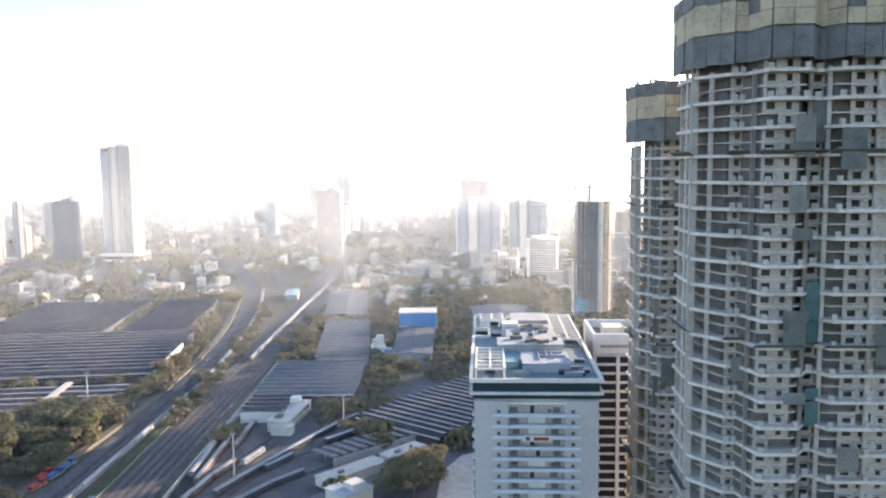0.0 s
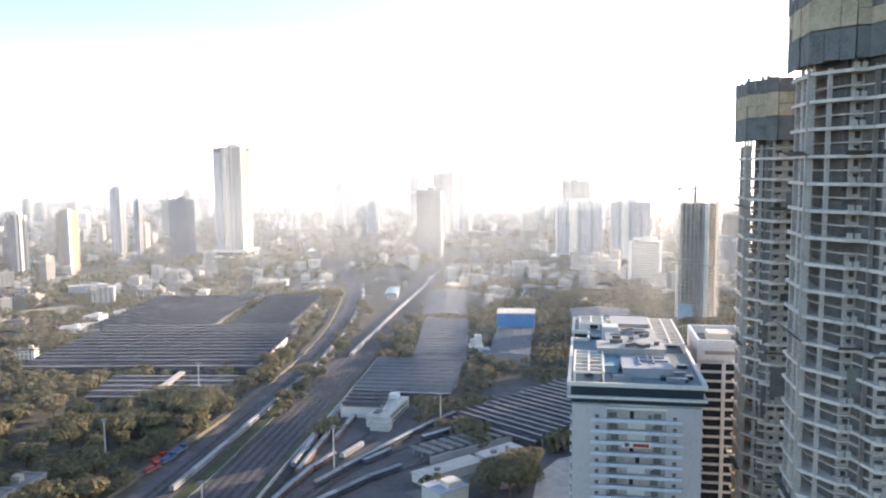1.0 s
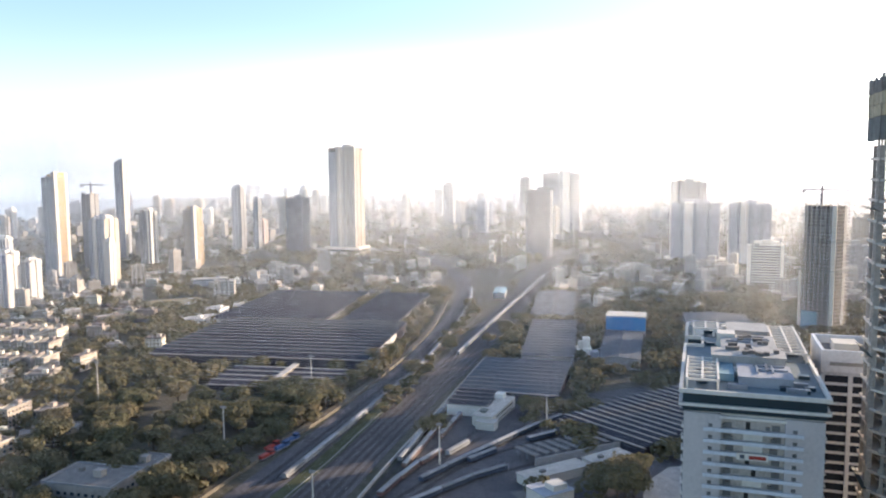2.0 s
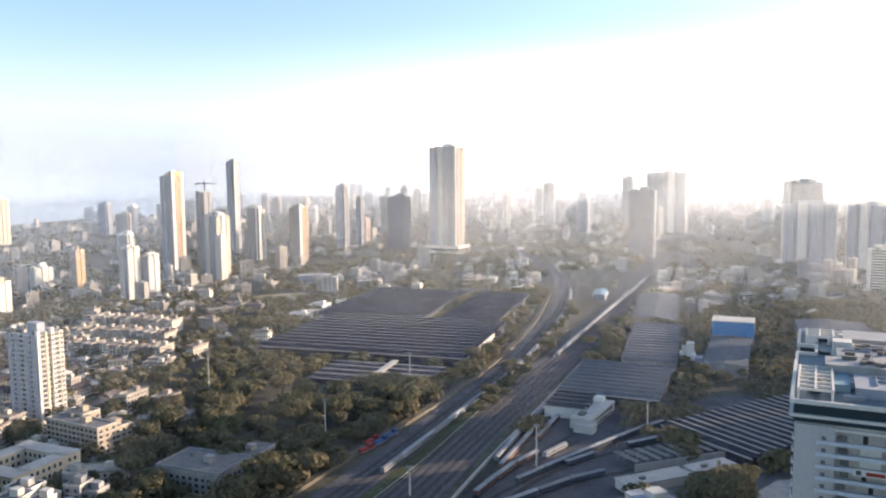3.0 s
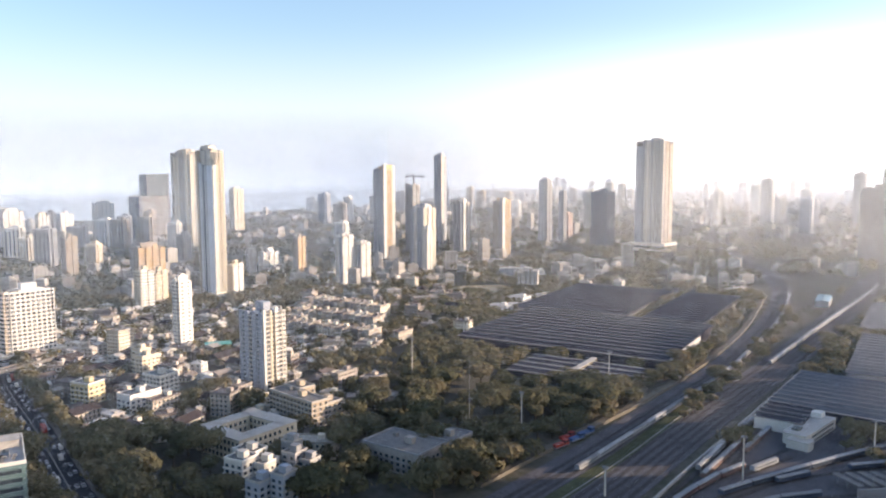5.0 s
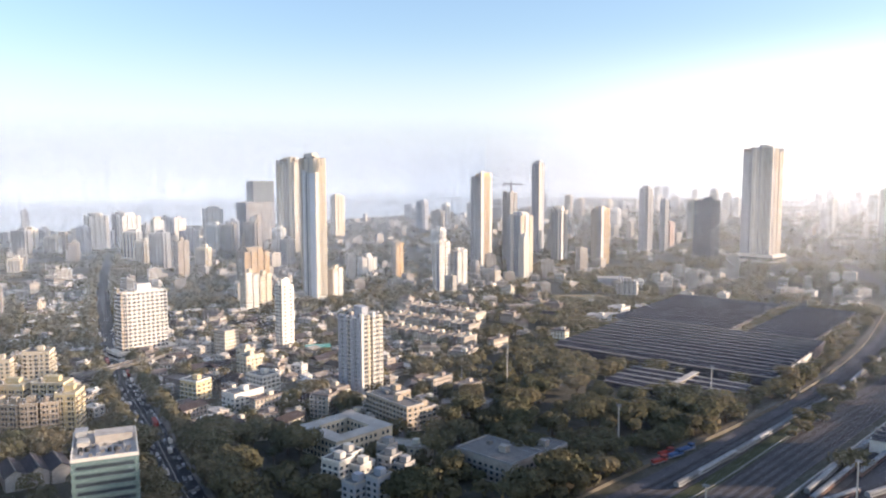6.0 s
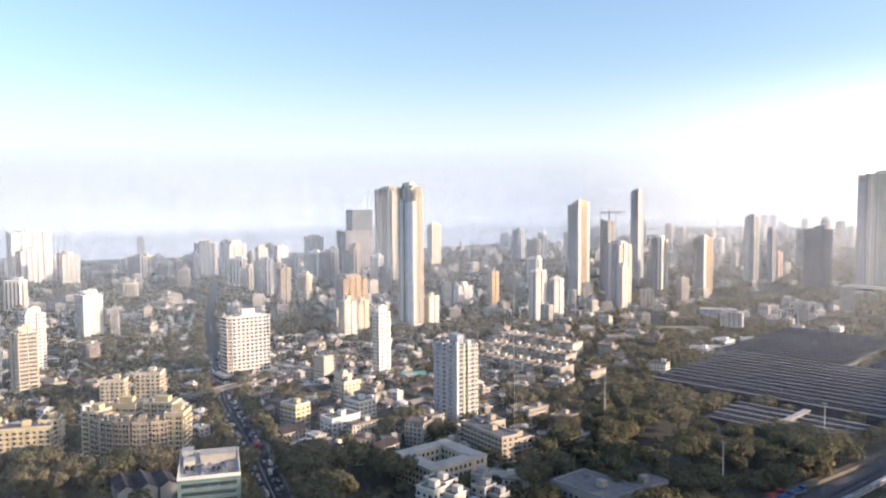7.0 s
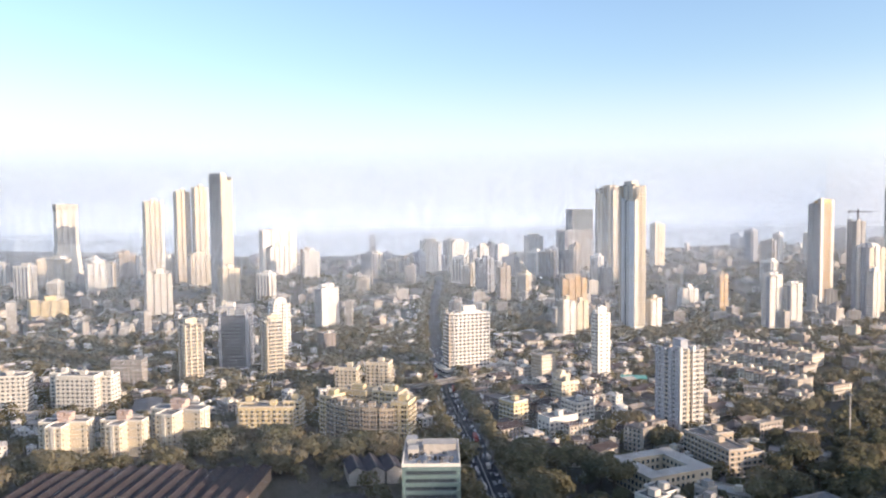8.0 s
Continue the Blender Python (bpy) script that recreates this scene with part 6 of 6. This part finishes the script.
# ================= the low city: houses copied from a few patterns =================
def house(w, d, n, roof, label, pitched=False):
    ob = thing("low_rise_house", 0, 0, 0, 0, label, "house", "houses of the low city")
    h = n * 3.0
    part("wall", Geo().box(0, 0, 0, w, d, h), "house", ob)
    win = Geo()
    for fx, fy, fr, fl in faces(w, d):
        c, s = math.cos(radians(fr)), math.sin(radians(fr))
        for i in range(n):
            for u in np.arange(-fl / 2 + 1.6, fl / 2 - 1, 3.1):
                win.box(fx + c * u + s * .05, fy + s * u - c * .05, i * 3 + 0.9, 1.4, 0.12, 1.5, fr)
    part("glazing", win, "glass", ob, kind="stuff")
    if pitched:
        a, b, r = w / 2 + 0.6, d / 2 + 0.6, min(w, d) * 0.25
        g = Geo().poly((0, -b, h + r), (a, -b, h), (a, b, h), (0, b, h + r)).poly((0, -b, h + r), (0, b, h + r), (-a, b, h), (-a, -b, h))
        g.poly((-a, -b, h), (a, -b, h), (0, -b, h + r)).poly((a, b, h), (-a, b, h), (0, b, h + r))
        part("roof", g, roof, ob)
    else:
        g = Geo().box(0, 0, h, w + 0.8, d + 0.8, 0.35)
        for s in (-1, 1):
            g.box(0, s * d / 2, h + .35, w + .6, 0.35, 0.8).box(s * w / 2, 0, h + .35, 0.35, d - .4, 0.8)
        part("roof", g, roof, ob)
        part("roof_room", Geo().box(w * 0.2, d * 0.1, h + .35, 3.6, 3.2, 2.6), "house", ob)
    return ob


patterns = [house(12, 10, 2, "houseroof", "small plastered house with flat roof"), house(18, 11, 3, "houseroof", "plastered walk-up house with flat roof"),
            house(21, 7.5, 4, "houseroof", "long narrow plastered walk-up block"), house(14, 12, 5, "houseroof", "plastered walk-up house with roof room"),
            house(9, 14, 1, "houseroof", "low house with pitched sheet roof", True), house(12, 20, 2, "rust", "low house with rust-brown pitched roof", True),
            house(30, 13, 3, "houseroof", "broad plastered house with flat roof"), house(16, 14, 7, "houseroof", "plastered apartment house with roof room")]
rnd = random.Random(5)


def dice(a0, a1, d0, d1):
    """A random plan place between two headings and two distances."""
    a, r = radians(rnd.uniform(a0, a1)), math.sqrt(rnd.uniform(d0 * d0, d1 * d1))
    return -r * math.sin(a), r * math.cos(a)


used = set()


def settle(number, a0, a1, d0, d1, mixw):
    made = 0
    for _ in range(number * 6):
        if made >= number:
            break
        x, y = dice(a0, a1, d0, d1)
        i = rnd.choices(range(len(patterns)), mixw)[0]
        if not free(x, y, 6):
            continue
        rot = rnd.choice((12, 12, 20, 50, 102)) + rnd.gauss(0, 8)
        m = pose(x, y, 0, 0, 0, rot)
        if i in used:
            copy_thing(patterns[i], m)
        else:
            patterns[i].matrix_world = m
            used.add(i)
        keep(x, y, 16 if i < 6 else 24, 12, rot, 0.5)
        made += 1


# rows of chawls beyond the white tower
for r_ in range(3):
    for c_ in range(8):
        x, y = -588 + 13 * c_ - 40 * r_ + rnd.uniform(-1.5, 1.5), 474 + 2.5 * c_ + 48 * r_ + rnd.uniform(-3, 3)
        if free(x, y, 0):
            m = pose(x, y, 0, 0, 0, 104 + rnd.uniform(-3, 3))
            if 2 in used:
                copy_thing(patterns[2], m)
            else:
                patterns[2].matrix_world = m
                used.add(2)
            keep(x, y, 26, 11, 104, 0)

settle(150, 48, 69, 455, 880, (8, 3, 0.5, 0.3, 9, 6, 0.8, 0.1))
settle(30, 70, 101, 560, 760, (5, 3, 1, 1, 4, 4, 1, 0.3))
settle(34, 68, 101, 760, 1250, (3, 3, 2, 2, 2, 2, 2, 1))
settle(30, 38, 50, 640, 1000, (5, 3, 1, 0.6, 4, 4, 1, 0.2))
settle(9, -8, 12, 850, 1300, (3, 3, 3, 2, 2, 2, 2, 1.5))
settle(8, 44, 56, 400, 560, (3, 3, 1, 0, 3, 3, 1, 0))
# patterns that found no place yet
for i, (x, y) in zip([i for i in range(len(patterns)) if i not in used], ((-640, 430), (-690, 480), (-620, 520), (-700, 540))):
    patterns[i].matrix_world = pose(x, y, 0, 0, 0, 20)
    keep(x, y, 20, 16, 20, 0)

# the low roofs that fill the quarters between the houses
low, lowdark = Geo(), Geo()
M["lowhouse"] = pieces("low_house_paint", ((0.20, 0.16, 0.13), (0.36, 0.31, 0.26), (0.58, 0.54, 0.48), (0.70, 0.67, 0.62)))
for number, a0, a1, d0, d1 in ((1000, 49.5, 69, 470, 900), (520, 70, 102, 545, 800), (520, 70, 103, 800, 1250)):
    for _ in range(number):
        x, y = dice(a0, a1, d0, d1)
        if not free(x, y, 3.5) or noise.noise(Vector((x / 70, y / 70, 9.0))) > 0.28:
            continue
        w_, d_, h, rot = rnd.uniform(5, 11), rnd.uniform(5, 9), rnd.choice((3.0, 3.4, 6.0, 6.4, 9.2)), rnd.choice((12, 20, 102)) + rnd.gauss(0, 6)
        keep(x, y, w_, d_, rot, 1.2)
        low.box(x, y, 0, w_, d_, h, rot)
        c, s, a, b, r = math.cos(radians(rot)), math.sin(radians(rot)), w_ / 2 + 0.5, d_ / 2 + 0.5, rnd.choice((0.25, 0.25, 1.4))
        at = lambda u, v, z: (x + c * u - s * v, y + s * u + c * v, z)
        if r < 1:
            low.box(x, y, h, w_ + 0.7, d_ + 0.7, 0.3, rot).box(x + c * w_ * 0.2, y + s * w_ * 0.2, h + 0.3, 2.6, 2.4, rnd.uniform(0.8, 2.4), rot)
        else:
            low.poly(at(0, -b, h + r), at(a, -b, h), at(a, b, h), at(0, b, h + r)).poly(at(0, -b, h + r), at(0, b, h + r), at(-a, b, h), at(-a, -b, h))
            low.poly(at(-a, -b, h), at(a, -b, h), at(0, -b, h + r)).poly(at(a, b, h), at(-a, b, h), at(0, b, h + r))
        for fx, fy, fr, fl in faces(w_, d_):
            for i in range(int(h / 3)):
                for u in (-0.26, 0.22):
                    ux, uy = fx + math.cos(radians(fr)) * u * fl, fy + math.sin(radians(fr)) * u * fl
                    lowdark.box(*at(ux, uy, 0.9 + 3 * i), fl * 0.2, 0.15, 1.3, rot + fr)
tagged(new("low_houses", low.mesh("low_houses", M["lowhouse"])), "crowded small plastered houses with pale sheet and slab roofs", "houses", kind="stuff")
tagged(new("low_windows", lowdark.mesh("low_windows", M["glass"])), "dark small windows of the crowded low houses", "windows", kind="stuff")

# far houses and far skyline
far, farw = Geo(), Geo()
M["farhouse"] = pieces("far_house_paint", ((0.16, 0.14, 0.12), (0.26, 0.23, 0.20), (0.40, 0.36, 0.31), (0.64, 0.60, 0.54)))
for turn_ in range(6200):
    x, y = dice(-33, 103, *((1250, 4300) if turn_ > 2200 else (620, 1300)))
    r = math.hypot(x, y)
    if at_sea(x, y) or noise.noise(Vector((x / 90, y / 90, 3.0))) > 0.02 or not free(x, y, 8):
        continue
    bearing = math.degrees(math.atan2(-x, y))
    if r < 900 and bearing < 44 or r < 1300 and bearing > 66 and rnd.random() < 0.25:
        continue
    h = rnd.choices((5, 9, 14, 22, 34), (4, 4, 3, 1.3, 0.5))[0] * rnd.uniform(0.8, 1.2)
    w_, d_, rot = rnd.uniform(8, 19), rnd.uniform(7, 14), rnd.uniform(0, 90)
    far.box(x, y, 0, w_, d_, h, rot).box(x, y, h, w_ * 0.3, d_ * 0.3, 2.2, rot)
    if r < 1300:
        keep(x, y, w_, d_, rot, 0)
    if r < 2300:
        for fx, fy, fr, fl in faces(w_, d_):
            c, s = math.cos(radians(rot)), math.sin(radians(rot))
            for i in range(int(h / 3.2)):
                for u in (-0.3, 0.0, 0.3):
                    ux, uy = fx + math.cos(radians(fr)) * u * fl, fy + math.sin(radians(fr)) * u * fl
                    farw.box(x + c * ux - s * uy, y + s * ux + c * uy, 1.0 + 3.2 * i, fl * 0.13, 0.25, 1.4, rot + fr)
tagged(new("far_houses", far.mesh("far_houses", M["farhouse"])), "countless pale far houses fading into haze", "houses", kind="stuff")
tagged(new("far_window_bands", farw.mesh("far_window_bands", M["glass"])), "dark window rows of countless far houses", "windows", kind="stuff")


def far_tower(x, y, w, d, h, rot, wall):
    ob = thing("far_tower", x, y, 0, rot, "pale high-rise on the hazy skyline", "apartment tower", "skyline towers")
    keep(x, y, w, d, rot)
    part("wall", Geo().prism(boxplan(w, d, w * 0.12), 0, h), wall, ob)
    win = Geo()
    for fx, fy, fr, fl in faces(w, d):
        c, s = math.cos(radians(fr)), math.sin(radians(fr))
        for u in np.linspace(-fl * 0.3, fl * 0.3, 4):
            win.box(fx + c * u + s * .06, fy + s * u - c * .06, 3, fl * 0.09, 0.15, h - 6, fr)
    part("glazing", win, "curtained", ob, kind="stuff")
    part("roof_room", Geo().box(w * 0.1, 0, h, w * 0.4, d * 0.4, 4.5), wall, ob)


for a0, a1, d0, d1, k, h0, h1 in ((14, 34, 1900, 4300, 40, 40, 92), (-6, 14, 1700, 3800, 16, 40, 90), (34, 50, 1500, 3300, 22, 35, 80), (58, 74, 1250, 2100, 34, 30, 70), (74, 100, 1250, 2100, 26, 25, 60), (-32, -8, 900, 2500, 10, 40, 90)):
    for _ in range(k):
        x, y = dice(a0, a1, d0, d1)
        if free(x, y, 14) and not at_sea(x, y):
            far_tower(x, y, rnd.uniform(18, 34), rnd.uniform(16, 26), rnd.uniform(h0, h1), math.degrees(math.atan2(-x, y)) - rnd.uniform(10, 40), rnd.choice(("offwhite", "white", "cream", "bluegrey", "grey", "tan")))


# ================= trees =================
def crown_mesh(name, r, h, lobes, leaves, size, seed, flat=0.6):
    """A crown of many small leaf clumps round a few lobes, with gaps between them."""
    q, g = random.Random(seed), Geo()
    for _ in range(lobes):
        a, k = q.uniform(0, 6.283), r * math.sqrt(q.random()) * 0.72
        cx, cy, cz = k * math.cos(a), k * math.sin(a), h + q.uniform(-0.25, 0.3) * r * flat
        lr = r * q.uniform(0.36, 0.62)
        for _ in range(leaves // lobes):
            v = Vector((q.gauss(0, 1), q.gauss(0, 1), q.gauss(0.35, 0.9))).normalized()
            p = Vector((cx, cy, cz)) + Vector((v.x, v.y, v.z * flat * 1.2)) * lr * q.uniform(0.7, 1.12)
            n = (v + Vector((q.uniform(-1, 1), q.uniform(-1, 1), q.uniform(-1, 1))) * 0.32).normalized()
            t = n.orthogonal().normalized()
            b = n.cross(t)
            s = size * q.uniform(0.6, 1.3)
            w4 = [p + (t * q.uniform(0.5, 1) * s), p + (b * q.uniform(0.5, 1) * s), p - (t * q.uniform(0.5, 1) * s), p - (b * q.uniform(0.5, 1) * s)]
            w4[0] -= n * s * 0.35
            w4[2] -= n * s * 0.35
            g.poly(*[tuple(e) for e in w4])
    return g.mesh(name, M["leaf"])


def trunk_mesh(h, r, seed):
    q, g = random.Random(seed), Geo()
    ring = lambda k: [(k * math.cos(a), k * math.sin(a)) for a in np.linspace(0, 6.283, 7, endpoint=False)]
    g.prism(ring(0.45), 0, h * 0.65, 0.65)
    for i in range(5):
        a, k = i * 1.26 + q.uniform(-.3, .3), r * q.uniform(0.4, 0.6)
        n, m = Vector((math.cos(a), math.sin(a), 0)), h * q.uniform(0.85, 1.05)
        b0, b1 = Vector((0, 0, h * 0.5)), Vector((n.x * k, n.y * k, m))
        t = n.cross(Vector((0, 0, 1)))
        for s in (t, Vector((0, 0, 1))):
            g.poly(tuple(b0 + s * 0.2), tuple(b1 + s * 0.06), tuple(b1 - s * 0.06), tuple(b0 - s * 0.2))
    return g.mesh("trunk", M["bark"])


kinds = []
for i, (r, h, lobes, leaves, size) in enumerate(((8.5, 8, 15, 1350, 1.05), (6.5, 8, 12, 1000, 0.98), (5.0, 7, 10, 760, 0.9), (7.5, 10, 14, 1200, 1.05), (4.0, 6, 8, 560, 0.8), (9.5, 9, 17, 1600, 1.1))):
    kinds.append((crown_mesh("crown", r, h, lobes, leaves, size, 20 + i), trunk_mesh(h, r, 40 + i), r))


def tree(i, x, y, k, rot):
    ob = thing("broadleaf_tree", x, y, 0, rot, "dusty olive-green broadleaf tree with a loose crown", "tree", "city trees")
    ob.scale = (k, k, k)
    put("crown", kinds[i][0], ob)
    put("trunk", kinds[i][1], ob)


rnd = random.Random(21)
near = []


def plant(number, a0, a1, d0, d1, gap, room=2.0):
    made = 0
    for _ in range(number * 8):
        if made >= number:
            break
        x, y = dice(a0, a1, d0, d1)
        if not free(x, y, room) or any((x - p) ** 2 + (y - q) ** 2 < gap * gap for p, q in near[-400:]):
            continue
        near.append((x, y))
        i = rnd.randrange(len(kinds))
        tree(i, x, y, rnd.uniform(0.9, 1.45), rnd.uniform(0, 360))
        made += 1


def row(line, number, shift, jitter, k0=0.5, k1=0.8, check=False):
    length = sum(math.hypot(b[0] - a[0], b[1] - a[1]) for a, b in zip(line, line[1:]))
    for j in range(number):
        x, y, a = along(line, length * (j + rnd.random()) / number)
        x, y = x - math.sin(radians(a)) * shift + rnd.gauss(0, jitter), y + math.cos(radians(a)) * shift + rnd.gauss(0, jitter)
        k, rot = rnd.uniform(k0, k1), rnd.uniform(0, 360)
        if not check or free(x, y, 2.5):
            tree(rnd.randrange(len(kinds)), x, y, k, rot)


plant(96, 27, 62, 360, 560, 10.5)
plant(18, 62, 69, 360, 470, 8)
plant(30, 74, 97, 455, 535, 7)
plant(10, 1.0, 5.6, 362, 405, 6.0)
row(wall_l, 40, 12, 3.5, 0.65, 1.15)
row(bend([(-196, 470), (-206, 580), (-224, 720), (-250, 860)]), 32, -1, 4.0, 0.5, 1.0)
row(bend([(-106, 470), (-96, 520), (-84, 560), (-82, 610)]), 16, 0, 4.0, 0.6, 0.95, True)
row(bend([(-76, 450), (-40, 462), (-8, 480)]), 8, -4, 2.0, 0.5, 0.7, True)
row(bend([(-190, 455), (-196, 500), (-206, 560)]), 7, 0, 3.0, 0.6, 0.9)
row(avenue[2:5], 14, 15, 2.0, 0.5, 0.8)
row([shed_at(107, 158), shed_at(107, 330)], 22, 0, 2.5, 0.5, 0.85)
row(bend([(-168, 610), (-170, 680), (-175, 760), (-180, 880)]), 11, 0, 4.0, 0.5, 0.8)

beside = []
for s_ in np.arange(70, 1240, 4.5):
    x, y, a = along(avenue, s_)
    for q in (-1, 1):
        k = q * rnd.uniform(12.5, 17)
        beside.append((x - math.sin(radians(a)) * k, y + math.cos(radians(a)) * k))
woods = [[], []]
wv, wf = woods
for number, d0, d1, m, share in ((2300, 370, 640, 80, 0.22), (10000, 640, 1000, 32, 0.27), (11000, 1000, 1700, 14, 0.42), (12000, 1700, 3300, 7, 0.55)):
  for turn_ in range(number + len(beside)):
    x, y = dice(-33, 103, d0, d1) if turn_ < number else beside[turn_ - number]
    # groves and clearings
    if turn_ >= number and not d0 < math.hypot(x, y) < d1:
        continue
    if turn_ < number and noise.noise(Vector((x / 90, y / 90, 3.0))) < (-0.32 if d1 <= 1000 else -0.05) or at_sea(x, y) or turn_ < number and not free(x, y, 1.5):
        continue
    k = rnd.uniform(3.8, 9.0)
    for _ in range(m):
        a, e, q = rnd.uniform(0, 6.283), rnd.uniform(-0.3, 1.5), k * rnd.uniform(0.55, 1.0)
        px, py, pz = x + q * math.cos(a) * math.cos(e), y + q * math.sin(a) * math.cos(e), 4.6 + q * 0.75 * math.sin(e)
        s = k * share
        ca, sa, ce, se, b0, b1 = math.cos(a), math.sin(a), math.cos(e), math.sin(e), rnd.uniform(-0.5, 0.5), rnd.uniform(-0.5, 0.5)
        s0, s1 = s * rnd.uniform(0.5, 1.1), s * rnd.uniform(0.5, 1.1)
        tx, ty, tz = s0 * (-sa + b0 * ca), s0 * (ca + b0 * sa), s0 * b0
        ux, uy, uz = s1 * (-ca * se + b1 * ca), s1 * (-sa * se + b1 * sa), s1 * (ce + b1 * 0.5)
        n = len(wv)
        wv += [(px + tx, py + ty, pz + tz), (px + ux, py + uy, pz + uz), (px - tx, py - ty, pz - tz), (px - ux, py - uy, pz - uz)]
        wf.append((n, n + 1, n + 2, n + 3))
g = Geo()
g.v, g.f = wv, wf
tagged(new("far_woods", g.mesh("far_woods", M["farleaf"])), "dense dusty green tree cover between far houses", "trees", kind="stuff")
